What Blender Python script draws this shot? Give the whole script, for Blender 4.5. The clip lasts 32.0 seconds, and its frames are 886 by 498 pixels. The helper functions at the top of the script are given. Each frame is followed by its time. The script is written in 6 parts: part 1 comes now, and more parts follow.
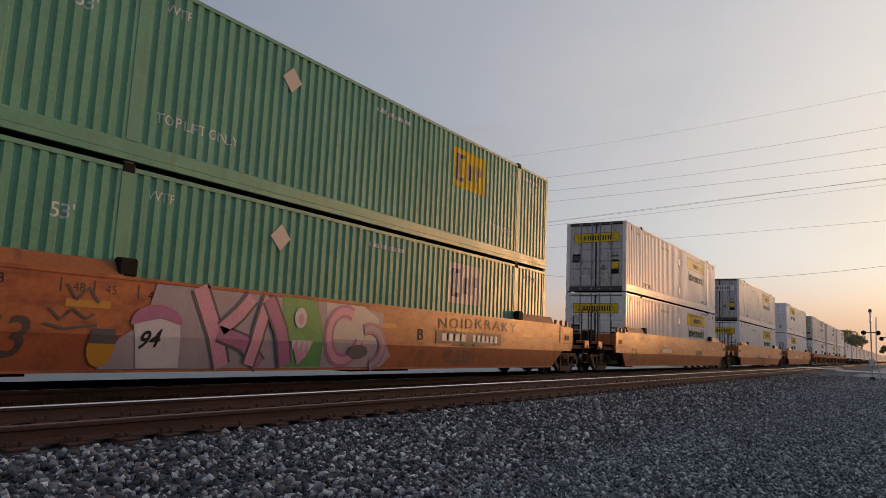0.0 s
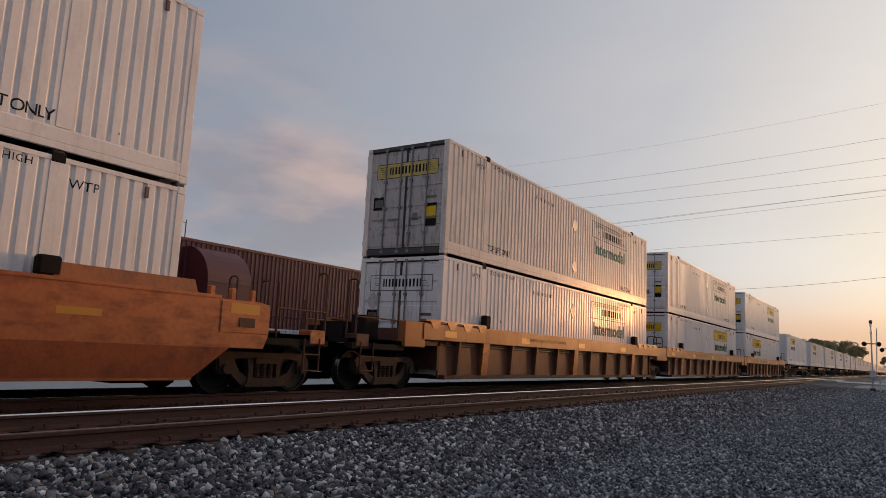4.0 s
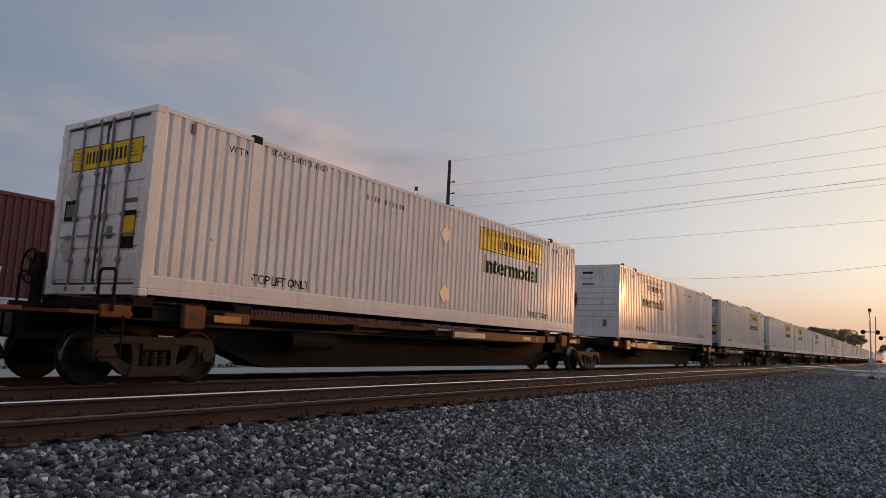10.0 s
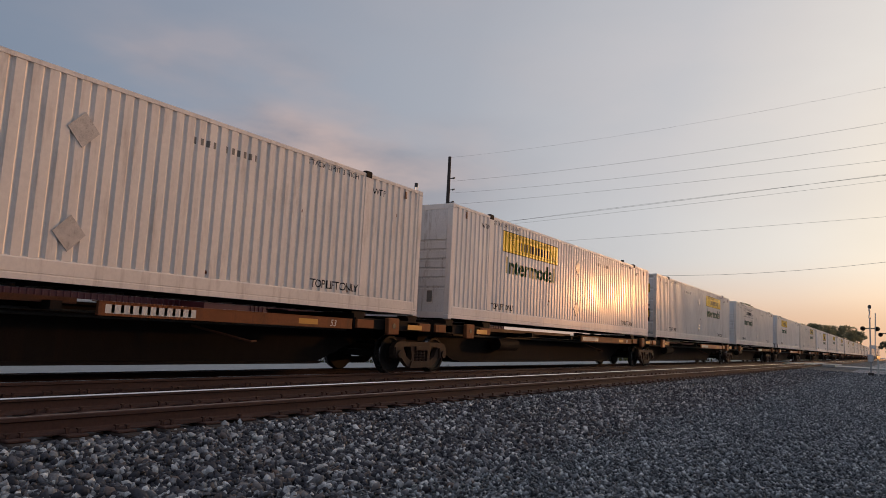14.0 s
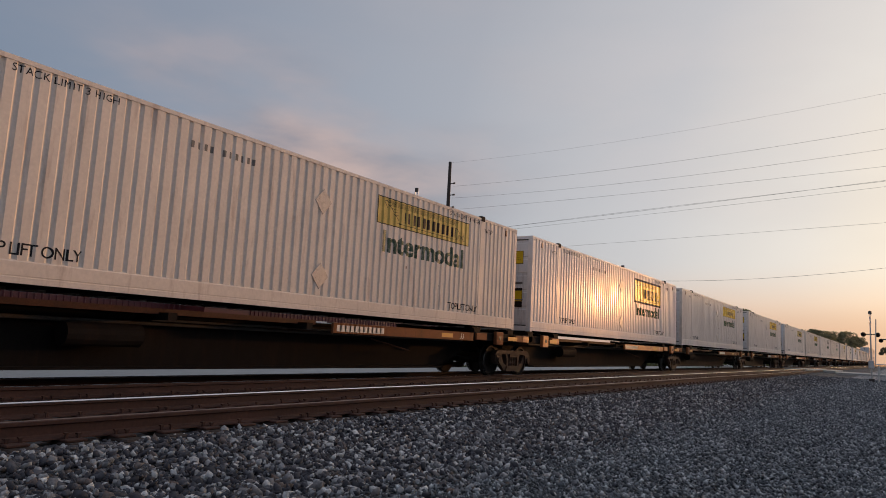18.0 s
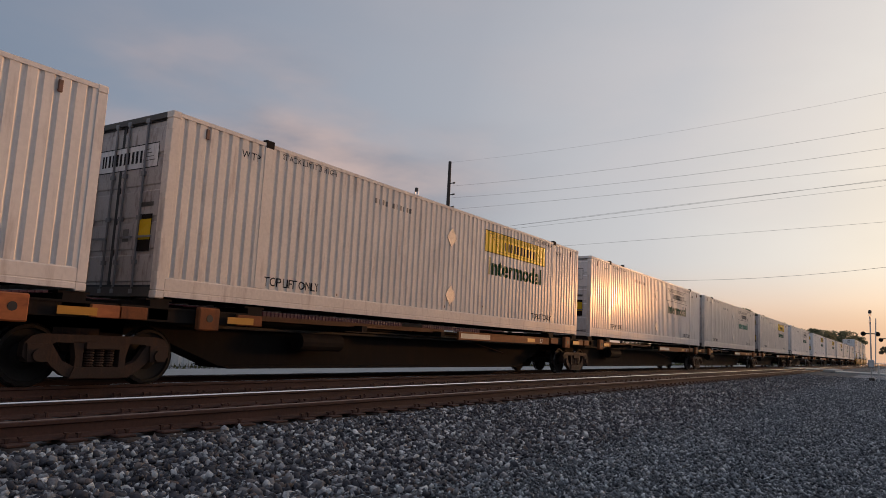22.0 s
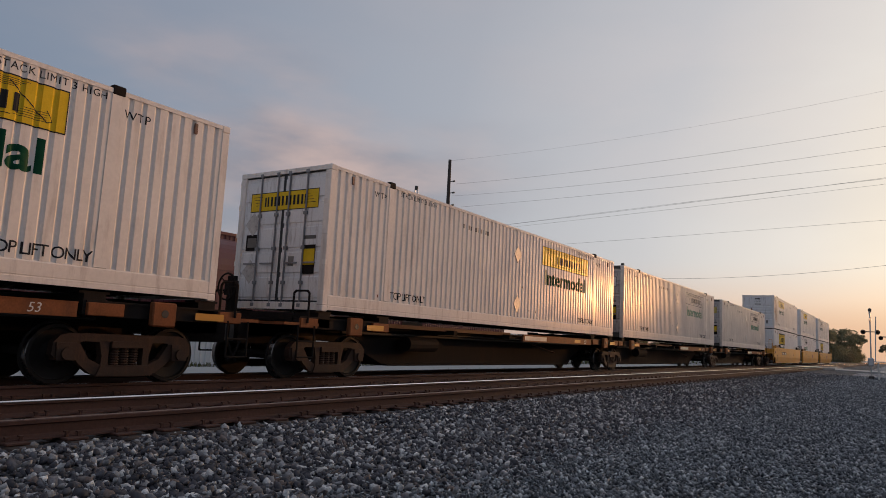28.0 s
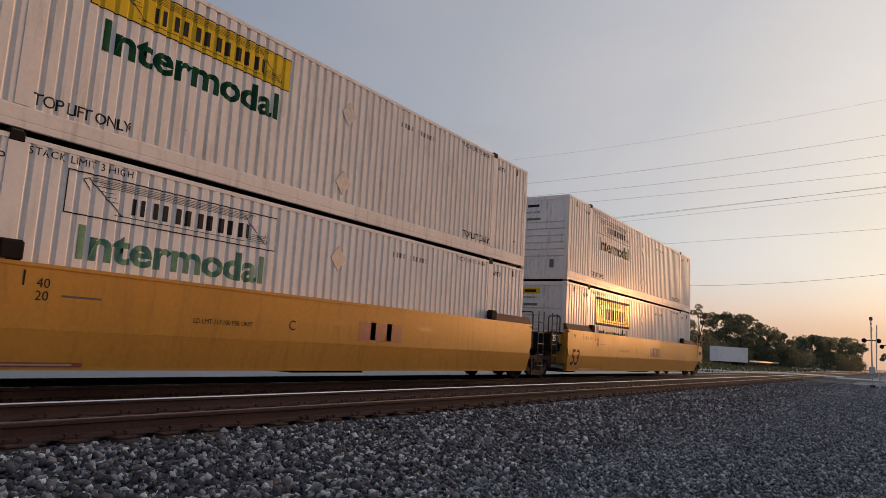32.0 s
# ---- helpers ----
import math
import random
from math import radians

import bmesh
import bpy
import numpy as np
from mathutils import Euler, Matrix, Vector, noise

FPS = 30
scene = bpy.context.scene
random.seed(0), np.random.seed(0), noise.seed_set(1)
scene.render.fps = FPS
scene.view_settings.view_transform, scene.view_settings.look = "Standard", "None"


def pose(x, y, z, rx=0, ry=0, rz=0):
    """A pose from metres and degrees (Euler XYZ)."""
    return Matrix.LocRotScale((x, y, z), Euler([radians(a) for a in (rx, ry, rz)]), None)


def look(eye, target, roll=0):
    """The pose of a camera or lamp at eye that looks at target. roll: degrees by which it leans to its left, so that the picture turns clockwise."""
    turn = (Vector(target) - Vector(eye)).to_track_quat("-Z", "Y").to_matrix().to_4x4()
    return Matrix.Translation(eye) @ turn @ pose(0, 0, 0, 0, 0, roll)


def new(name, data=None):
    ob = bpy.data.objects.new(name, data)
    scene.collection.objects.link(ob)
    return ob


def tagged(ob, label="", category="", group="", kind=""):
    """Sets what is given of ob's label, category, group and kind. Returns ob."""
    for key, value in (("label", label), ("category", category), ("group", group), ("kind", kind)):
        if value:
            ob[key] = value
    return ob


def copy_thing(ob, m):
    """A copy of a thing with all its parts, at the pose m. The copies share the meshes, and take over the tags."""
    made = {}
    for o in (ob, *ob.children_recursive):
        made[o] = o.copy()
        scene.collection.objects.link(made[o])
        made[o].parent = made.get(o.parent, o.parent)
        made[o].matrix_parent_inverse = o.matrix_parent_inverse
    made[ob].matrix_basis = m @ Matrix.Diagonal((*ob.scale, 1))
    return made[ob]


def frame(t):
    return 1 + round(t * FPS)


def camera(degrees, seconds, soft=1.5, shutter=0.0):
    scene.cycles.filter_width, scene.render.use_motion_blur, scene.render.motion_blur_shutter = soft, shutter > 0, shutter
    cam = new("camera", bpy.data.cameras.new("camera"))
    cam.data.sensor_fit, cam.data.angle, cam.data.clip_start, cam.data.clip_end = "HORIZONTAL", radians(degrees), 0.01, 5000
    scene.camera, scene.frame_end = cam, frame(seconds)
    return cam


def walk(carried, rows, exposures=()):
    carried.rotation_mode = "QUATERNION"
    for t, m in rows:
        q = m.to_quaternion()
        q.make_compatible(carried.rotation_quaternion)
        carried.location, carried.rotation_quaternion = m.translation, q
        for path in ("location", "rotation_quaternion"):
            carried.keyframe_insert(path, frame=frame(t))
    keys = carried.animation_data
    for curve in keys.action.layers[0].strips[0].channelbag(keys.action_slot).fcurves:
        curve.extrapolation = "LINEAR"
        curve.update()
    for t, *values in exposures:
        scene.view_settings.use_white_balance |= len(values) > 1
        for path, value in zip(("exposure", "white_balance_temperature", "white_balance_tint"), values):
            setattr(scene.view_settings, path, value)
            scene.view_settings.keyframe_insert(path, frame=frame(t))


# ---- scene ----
cam = camera(64.92, 32.0, soft=0.6)
EYE = (0.0, 0.0, 0.877)
# seconds, yaw, pitch, lean; the camera stands by the track and only tilts a little
CAM_ROWS = [
    (0.0, 33.13, 7.64, -2.52), (0.5, 33.12, 7.71, -2.54), (1.0, 33.14, 7.91, -2.52), (1.5, 33.13, 7.85, -2.56), (2.0, 33.12, 7.73, -2.59),
    (2.5, 33.12, 7.95, -2.58), (3.0, 33.13, 7.94, -2.62), (3.5, 33.17, 8.42, -2.67), (4.0, 33.11, 8.4, -2.76), (4.5, 33.06, 8.51, -2.92),
    (6.5, 33.12, 8.02, -2.58), (7.0, 33.12, 8.0, -2.68), (7.5, 33.12, 8.07, -2.72), (8.0, 33.12, 8.11, -2.66), (8.5, 33.11, 8.1, -2.72),
    (9.0, 33.13, 7.97, -2.67), (9.5, 33.12, 7.69, -2.73), (10.0, 33.1, 7.43, -2.78), (10.5, 33.11, 7.4, -2.79), (11.0, 33.11, 7.47, -2.79),
    (11.5, 33.11, 7.32, -2.73), (12.0, 33.11, 7.28, -2.77), (12.5, 33.11, 7.3, -2.72), (13.0, 33.1, 7.24, -2.71), (13.5, 33.1, 7.09, -2.81),
    (15.5, 33.09, 7.45, -2.75), (16.0, 33.11, 7.58, -2.76), (16.5, 33.13, 7.84, -2.85), (17.0, 33.09, 7.62, -2.9), (17.5, 33.1, 7.34, -2.9),
    (18.0, 33.1, 7.55, -2.91), (18.5, 33.1, 7.42, -2.86), (19.0, 33.1, 7.4, -2.91), (19.5, 33.1, 7.47, -2.9), (20.0, 33.11, 7.55, -2.83),
    (20.5, 33.09, 7.38, -2.82), (21.0, 33.1, 7.46, -2.88), (21.5, 33.09, 7.69, -2.97), (22.0, 33.1, 7.52, -2.86), (22.5, 33.11, 7.69, -3.0),
    (23.0, 33.09, 7.79, -3.07), (23.5, 33.1, 7.45, -2.95), (24.0, 33.1, 7.59, -2.88), (24.5, 33.1, 7.42, -2.93), (25.0, 33.1, 7.34, -2.89),
    (25.5, 33.1, 7.52, -2.86), (26.0, 33.11, 7.46, -2.77), (26.5, 33.09, 7.32, -2.82), (28.5, 33.1, 7.4, -2.86), (29.0, 33.1, 7.47, -2.89),
    (29.5, 33.12, 7.68, -2.91), (30.0, 33.1, 7.35, -2.84), (30.5, 33.12, 7.73, -2.91), (31.0, 33.1, 7.92, -2.92), (31.5, 33.09, 7.5, -2.83),
    (32.0, 33.12, 7.82, -3.27),
]
walk(cam, [(t, pose(*EYE, 90 + p, r, y)) for t, y, p, r in CAM_ROWS])

# ---- light: low evening sun ahead to the right, clear sky with thin cloud ----
SUN_AZ, SUN_EL = 19.5, 4.0          # degrees to the right of the track, above the horizon
scene.view_settings.exposure = 0.0
VEIL = [(0.0, (0.38, 0.41, 0.49)), (0.30, (0.30, 0.35, 0.45)), (0.5, (0.235, 0.29, 0.39)), (0.65, (0.325, 0.37, 0.46)), (0.80, (0.47, 0.49, 0.55)), (0.90, (0.70, 0.69, 0.71)), (0.95, (0.94, 0.88, 0.82)), (0.974, (1.10, 0.98, 0.82)), (0.985, (1.9, 1.35, 0.80)), (1.0, (21.0, 11.8, 6.0))]      # from straight away from the sun to the sun
HAZE = [(0.46, 0.40, 0.42), (0.68, 0.56, 0.52), (1.05, 0.62, 0.36)]
CLOUD, CLOUD_DARK, CLOUD_AT = (0.66, 0.49, 0.45), (0.36, 0.33, 0.37), (3.1, 0.4, 1.7)


def nd(nt, kind, **values):
    n = nt.nodes.new(kind)
    for k, v in values.items():
        if k == "op":
            n.operation = v
        elif k == "blend":
            n.blend_type = v
        elif k == "dtype":
            n.data_type = v
    return n


def make_world():
    w = bpy.data.worlds.new("evening_sky")
    scene.world = w
    w.use_nodes = True
    nt = w.node_tree
    bg = nt.nodes["Background"]
    sky = nt.nodes.new("ShaderNodeTexSky")
    sky.sky_type = "NISHITA"
    sky.sun_disc = False
    sky.sun_elevation = radians(SUN_EL)
    sky.sun_rotation = radians(SUN_AZ)
    sky.air_density, sky.dust_density, sky.ozone_density = 1.0, 1.6, 2.0
    # thin high cloud: a bright veil that is warmer towards the sun, with soft banks
    co = nt.nodes.new("ShaderNodeTexCoord")
    dot = nd(nt, "ShaderNodeVectorMath", op="DOT_PRODUCT")
    a, e = radians(SUN_AZ), radians(SUN_EL)
    dot.inputs[1].default_value = (math.sin(a) * math.cos(e), math.cos(a) * math.cos(e), math.sin(e))
    nt.links.new(co.outputs["Generated"], dot.inputs[0])
    turn = nd(nt, "ShaderNodeMath", op="MULTIPLY_ADD")       # -1 to 1 becomes 0 to 1
    turn.inputs[1].default_value, turn.inputs[2].default_value = 0.5, 0.5
    nt.links.new(dot.outputs["Value"], turn.inputs[0])
    veil = nt.nodes.new("ShaderNodeValToRGB")
    el = veil.color_ramp.elements
    el[0].position, el[0].color = 0.0, (*VEIL[0][1], 1)
    el[1].position, el[1].color = 1.0, (*VEIL[-1][1], 1)
    for p, c in VEIL[1:-1]:
        k = el.new(p)
        k.color = (*c, 1)
    nt.links.new(turn.outputs[0], veil.inputs["Fac"])
    sep = nt.nodes.new("ShaderNodeSeparateXYZ")
    nt.links.new(co.outputs["Generated"], sep.inputs[0])
    # warm haze low down, stronger on the sun's side
    low = nt.nodes.new("ShaderNodeMapRange")
    low.interpolation_type = "SMOOTHSTEP"
    low.inputs["From Min"].default_value, low.inputs["From Max"].default_value = 0.01, 0.13
    low.inputs["To Min"].default_value, low.inputs["To Max"].default_value = 1.0, 0.0
    nt.links.new(sep.outputs["Z"], low.inputs["Value"])
    haze = nt.nodes.new("ShaderNodeValToRGB")
    el = haze.color_ramp.elements
    el[0].position, el[0].color = 0.0, (*HAZE[0], 1)
    el[1].position, el[1].color = 1.0, (*HAZE[2], 1)
    k = el.new(0.6)
    k.color = (*HAZE[1], 1)
    nt.links.new(dot.outputs["Value"], haze.inputs["Fac"])
    m1 = nd(nt, "ShaderNodeMix", dtype="RGBA")
    nt.links.new(low.outputs[0], m1.inputs["Factor"])
    nt.links.new(veil.outputs[0], m1.inputs["A"])
    nt.links.new(haze.outputs[0], m1.inputs["B"])
    # dull layer right above the horizon
    low2 = nt.nodes.new("ShaderNodeMapRange")
    low2.interpolation_type = "SMOOTHSTEP"
    low2.inputs["From Min"].default_value, low2.inputs["From Max"].default_value = 0.015, 0.075
    low2.inputs["To Min"].default_value, low2.inputs["To Max"].default_value = 0.55, 0.0
    nt.links.new(sep.outputs["Z"], low2.inputs["Value"])
    m0 = nd(nt, "ShaderNodeMix", dtype="RGBA")
    nt.links.new(low2.outputs[0], m0.inputs["Factor"])
    nt.links.new(m1.outputs["Result"], m0.inputs["A"])
    m0.inputs["B"].default_value = (0.58, 0.41, 0.35, 1)
    m1 = m0
    # cloud banks
    mp = nt.nodes.new("ShaderNodeMapping")
    mp.inputs["Scale"].default_value = (1.6, 1.6, 4.5)
    mp.inputs["Location"].default_value = CLOUD_AT
    nt.links.new(co.outputs["Generated"], mp.inputs["Vector"])
    n = nt.nodes.new("ShaderNodeTexNoise")
    n.inputs["Scale"].default_value = 1.5
    n.inputs["Detail"].default_value = 4
    n.inputs["Roughness"].default_value = 0.5
    nt.links.new(mp.outputs[0], n.inputs["Vector"])
    cr = nt.nodes.new("ShaderNodeMapRange")
    cr.interpolation_type = "SMOOTHSTEP"
    cr.inputs["From Min"].default_value, cr.inputs["From Max"].default_value = 0.32, 0.60
    cr.inputs["To Min"].default_value, cr.inputs["To Max"].default_value = 0.0, 1.0
    nt.links.new(n.outputs["Fac"], cr.inputs["Value"])
    # one low bank, away from the sun, and faint wisps elsewhere
    off = nd(nt, "ShaderNodeVectorMath", op="SUBTRACT")
    nt.links.new(co.outputs["Generated"], off.inputs[0])
    ca, ce = radians(52), radians(13)
    off.inputs[1].default_value = (-math.sin(ca) * math.cos(ce), math.cos(ca) * math.cos(ce), math.sin(ce))
    squash = nd(nt, "ShaderNodeVectorMath", op="MULTIPLY")
    nt.links.new(off.outputs[0], squash.inputs[0])
    squash.inputs[1].default_value = (1.0, 1.0, 2.6)
    ln = nd(nt, "ShaderNodeVectorMath", op="LENGTH")
    nt.links.new(squash.outputs[0], ln.inputs[0])
    bank = nt.nodes.new("ShaderNodeMapRange")
    bank.interpolation_type = "SMOOTHSTEP"
    bank.inputs["From Min"].default_value, bank.inputs["From Max"].default_value = 0.14, 0.50
    bank.inputs["To Min"].default_value, bank.inputs["To Max"].default_value = 0.95, 0.10
    nt.links.new(ln.outputs["Value"], bank.inputs["Value"])
    c2 = nd(nt, "ShaderNodeMath", op="MULTIPLY")
    nt.links.new(cr.outputs[0], c2.inputs[0])
    nt.links.new(bank.outputs[0], c2.inputs[1])
    m2 = nd(nt, "ShaderNodeMix", dtype="RGBA")
    nt.links.new(c2.outputs[0], m2.inputs["Factor"])
    nt.links.new(m1.outputs["Result"], m2.inputs["A"])
    shade = nt.nodes.new("ShaderNodeTexNoise")               # grey undersides and pink edges
    shade.inputs["Scale"].default_value = 3.2
    shade.inputs["Detail"].default_value = 5
    nt.links.new(mp.outputs[0], shade.inputs["Vector"])
    tone = nt.nodes.new("ShaderNodeValToRGB")
    el = tone.color_ramp.elements
    el[0].position, el[0].color = 0.40, (*CLOUD, 1)
    el[1].position, el[1].color = 0.62, (*CLOUD_DARK, 1)
    nt.links.new(shade.outputs["Fac"], tone.inputs["Fac"])
    nt.links.new(tone.outputs[0], m2.inputs["B"])
    # the clear sky shines through the veil
    sc = nd(nt, "ShaderNodeVectorMath", op="SCALE")
    nt.links.new(sky.outputs[0], sc.inputs[0])
    sc.inputs["Scale"].default_value = 0.09
    m3 = nd(nt, "ShaderNodeMix", dtype="RGBA")
    m3.inputs["Factor"].default_value = 0.80
    nt.links.new(sc.outputs[0], m3.inputs["A"])
    nt.links.new(m2.outputs["Result"], m3.inputs["B"])
    nt.links.new(m3.outputs["Result"], bg.inputs["Color"])
    bg.inputs["Strength"].default_value = 1.0


make_world()
sun = new("sun", bpy.data.lights.new("sun", "SUN"))
sun.data.energy = 1.3
sun.data.angle = radians(2.0)
sun.data.color = (1.0, 0.43, 0.14)
_a, _e = radians(SUN_AZ), radians(SUN_EL)
sun.matrix_world = look((0, 0, 30), (-math.sin(_a) * math.cos(_e), -math.cos(_a) * math.cos(_e), 30 - math.sin(_e)))

# ---- materials ----
def paint(name, base, rough=0.45, metal=0.0, vary=0.12, scale=3.0, streak=0.0, grime=(0.10, 0.06, 0.04), grime_amount=0.0,
          bump=0.0, bump_scale=60.0, coat=0.0, stretch=(1, 1, 0.15), spec=0.5, grime_from=0.52):
    """Painted or bare surface: slow blotches, fine grain, stains that run down, and a little relief."""
    m = bpy.data.materials.new(name)
    m.use_nodes = True
    nt = m.node_tree
    b = nt.nodes["Principled BSDF"]
    co = nt.nodes.new("ShaderNodeTexCoord")
    n1 = nt.nodes.new("ShaderNodeTexNoise")
    n1.inputs["Scale"].default_value = scale
    n1.inputs["Detail"].default_value = 6
    nt.links.new(co.outputs["Object"], n1.inputs["Vector"])
    n2 = nt.nodes.new("ShaderNodeTexNoise")
    n2.inputs["Scale"].default_value = scale * 14
    n2.inputs["Detail"].default_value = 4
    nt.links.new(co.outputs["Object"], n2.inputs["Vector"])
    add = nd(nt, "ShaderNodeMath", op="ADD")
    nt.links.new(n1.outputs["Fac"], add.inputs[0])
    nt.links.new(n2.outputs["Fac"], add.inputs[1])
    mr = nt.nodes.new("ShaderNodeMapRange")
    mr.inputs["From Min"].default_value, mr.inputs["From Max"].default_value = 0.7, 1.3
    mr.inputs["To Min"].default_value, mr.inputs["To Max"].default_value = 1 - vary, 1 + vary
    nt.links.new(add.outputs[0], mr.inputs["Value"])
    mul = nd(nt, "ShaderNodeVectorMath", op="SCALE")
    mul.inputs[0].default_value = base
    nt.links.new(mr.outputs[0], mul.inputs["Scale"])
    out = mul.outputs[0]
    if grime_amount > 0:
        mp = nt.nodes.new("ShaderNodeMapping")
        mp.inputs["Scale"].default_value = stretch
        nt.links.new(co.outputs["Object"], mp.inputs["Vector"])
        n3 = nt.nodes.new("ShaderNodeTexNoise")
        n3.inputs["Scale"].default_value = 5.5
        n3.inputs["Detail"].default_value = 8
        n3.inputs["Roughness"].default_value = 0.65
        nt.links.new(mp.outputs[0], n3.inputs["Vector"])
        ramp = nt.nodes.new("ShaderNodeMapRange")
        ramp.inputs["From Min"].default_value, ramp.inputs["From Max"].default_value = grime_from, grime_from + 0.26
        ramp.inputs["To Min"].default_value, ramp.inputs["To Max"].default_value = 0.0, grime_amount
        nt.links.new(n3.outputs["Fac"], ramp.inputs["Value"])
        mix = nd(nt, "ShaderNodeMix", dtype="RGBA")
        nt.links.new(ramp.outputs[0], mix.inputs["Factor"])
        nt.links.new(out, mix.inputs["A"])
        mix.inputs["B"].default_value = (*grime, 1)
        out = mix.outputs["Result"]
    nt.links.new(out, b.inputs["Base Color"])
    b.inputs["Metallic"].default_value = metal
    rr = nt.nodes.new("ShaderNodeMapRange")
    rr.inputs["From Min"].default_value, rr.inputs["From Max"].default_value = 0.3, 0.7
    rr.inputs["To Min"].default_value, rr.inputs["To Max"].default_value = max(0.02, rough - 0.08), min(1, rough + 0.06)
    nt.links.new(n1.outputs["Fac"], rr.inputs["Value"])
    nt.links.new(rr.outputs[0], b.inputs["Roughness"])
    b.inputs["Specular IOR Level"].default_value = spec
    b.inputs["Coat Weight"].default_value = coat
    b.inputs["Coat Roughness"].default_value = 0.12
    if bump > 0:
        nb = nt.nodes.new("ShaderNodeTexNoise")
        nb.inputs["Scale"].default_value = bump_scale
        nb.inputs["Detail"].default_value = 1.5 if bump_scale < 10 else 5
        nt.links.new(co.outputs["Object"], nb.inputs["Vector"])
        bp = nt.nodes.new("ShaderNodeBump")
        bp.inputs["Strength"].default_value = bump
        bp.inputs["Distance"].default_value = 0.02
        nt.links.new(nb.outputs["Fac"], bp.inputs["Height"])
        nt.links.new(bp.outputs[0], b.inputs["Normal"])
    return m


WHITE = paint("white_paint", (0.83, 0.79, 0.76), 0.21, vary=0.05, scale=1.2, grime=(0.33, 0.27, 0.23), grime_amount=0.35, spec=0.012, bump=0.05, bump_scale=4)
CREAM = paint("cream_paint", (0.80, 0.745, 0.695), 0.21, vary=0.06, scale=1.2, grime=(0.27, 0.20, 0.16), grime_amount=0.5, spec=0.012, bump=0.05, bump_scale=4)
DIRTY = paint("soiled_white_paint", (0.77, 0.70, 0.63), 0.22, vary=0.08, scale=1.4, grime=(0.17, 0.07, 0.035), grime_amount=0.55, grime_from=0.55, spec=0.012, bump=0.06, bump_scale=4)
DOOR = paint("door_white_paint", (0.74, 0.73, 0.73), 0.42, vary=0.08, scale=2, grime=(0.20, 0.13, 0.10), grime_amount=0.75, stretch=(2.2, 2.2, 0.3))
GALV = paint("galvanised_steel", (0.20, 0.20, 0.21), 0.5, vary=0.2, scale=8, grime=(0.09, 0.05, 0.035), grime_amount=0.7)
DOOR_DIRTY = paint("rusty_door_paint", (0.46, 0.43, 0.42), 0.5, vary=0.12, scale=2, grime=(0.09, 0.045, 0.035), grime_amount=1.0, stretch=(1.6, 1.6, 0.4))
GREEN = paint("green_paint", (0.160, 0.345, 0.220), 0.36, vary=0.12, scale=1.2, grime=(0.15, 0.18, 0.13), grime_amount=0.5, spec=0.2, bump=0.05, bump_scale=4)
GREEN_RAIL = paint("green_frame_paint", (0.125, 0.30, 0.18), 0.45, vary=0.12, scale=2, grime=(0.12, 0.08, 0.05), grime_amount=0.5)
YELLOW = paint("yellow_logo_paint", (0.72, 0.48, 0.03), 0.28, vary=0.08, scale=4, spec=0.05)
FADED = paint("faded_yellow_logo_paint", (0.58, 0.45, 0.15), 0.28, vary=0.14, scale=4, spec=0.05)
INK = paint("black_lettering", (0.025, 0.025, 0.028), 0.6, spec=0.1, vary=0.2, scale=6)
GREENINK = paint("green_lettering", (0.010, 0.062, 0.032), 0.36, spec=0.03, vary=0.15, scale=6)
FADEDGREEN = paint("faded_green_lettering", (0.07, 0.11, 0.08), 0.36, spec=0.03, vary=0.3, scale=5, grime=(0.55, 0.50, 0.42), grime_amount=0.55, grime_from=0.46, stretch=(2, 2, 2))
PALEGREEN = paint("worn_green_lettering", (0.13, 0.26, 0.18), 0.6, spec=0.1, vary=0.3, scale=9)
WHITEINK = paint("white_lettering", (0.62, 0.61, 0.58), 0.5, vary=0.1, scale=6)
GREYINK = paint("worn_grey_lettering", (0.16, 0.15, 0.14), 0.55, vary=0.25, scale=9)
BLACK = paint("black_steel", (0.018, 0.015, 0.014), 0.8, spec=0.08, vary=0.25, scale=4, grime=(0.040, 0.022, 0.016), grime_amount=0.5)
CASTING = paint("dark_casting", (0.06, 0.055, 0.05), 0.6, vary=0.3, scale=5)
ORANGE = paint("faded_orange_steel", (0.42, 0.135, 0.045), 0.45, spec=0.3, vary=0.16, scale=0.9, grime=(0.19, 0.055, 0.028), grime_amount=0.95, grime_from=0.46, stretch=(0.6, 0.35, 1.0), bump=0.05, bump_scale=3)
LOWORANGE = paint("stained_dark_orange_steel", (0.33, 0.090, 0.034), 0.55, spec=0.25, vary=0.16, scale=1.3, grime=(0.14, 0.045, 0.028), grime_amount=0.9, grime_from=0.48, stretch=(1, 0.5, 0.5), bump=0.05, bump_scale=3)
GOLD = paint("yellow_car_steel", (0.56, 0.28, 0.056), 0.42, vary=0.09, scale=1.0, grime=(0.30, 0.15, 0.05), grime_amount=0.6, spec=0.12, bump=0.04, bump_scale=3)
BROWN = paint("rusty_brown_steel", (0.095, 0.042, 0.027), 0.7, spec=0.25, vary=0.25, scale=2.5, grime=(0.05, 0.03, 0.025), grime_amount=0.7, bump=0.1, bump_scale=20)
FADEDINK = paint("faded_black_lettering", (0.075, 0.042, 0.03), 0.6, vary=0.3, scale=8)
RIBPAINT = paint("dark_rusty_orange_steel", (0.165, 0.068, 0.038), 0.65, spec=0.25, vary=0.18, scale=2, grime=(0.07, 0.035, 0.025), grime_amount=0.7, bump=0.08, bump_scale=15)
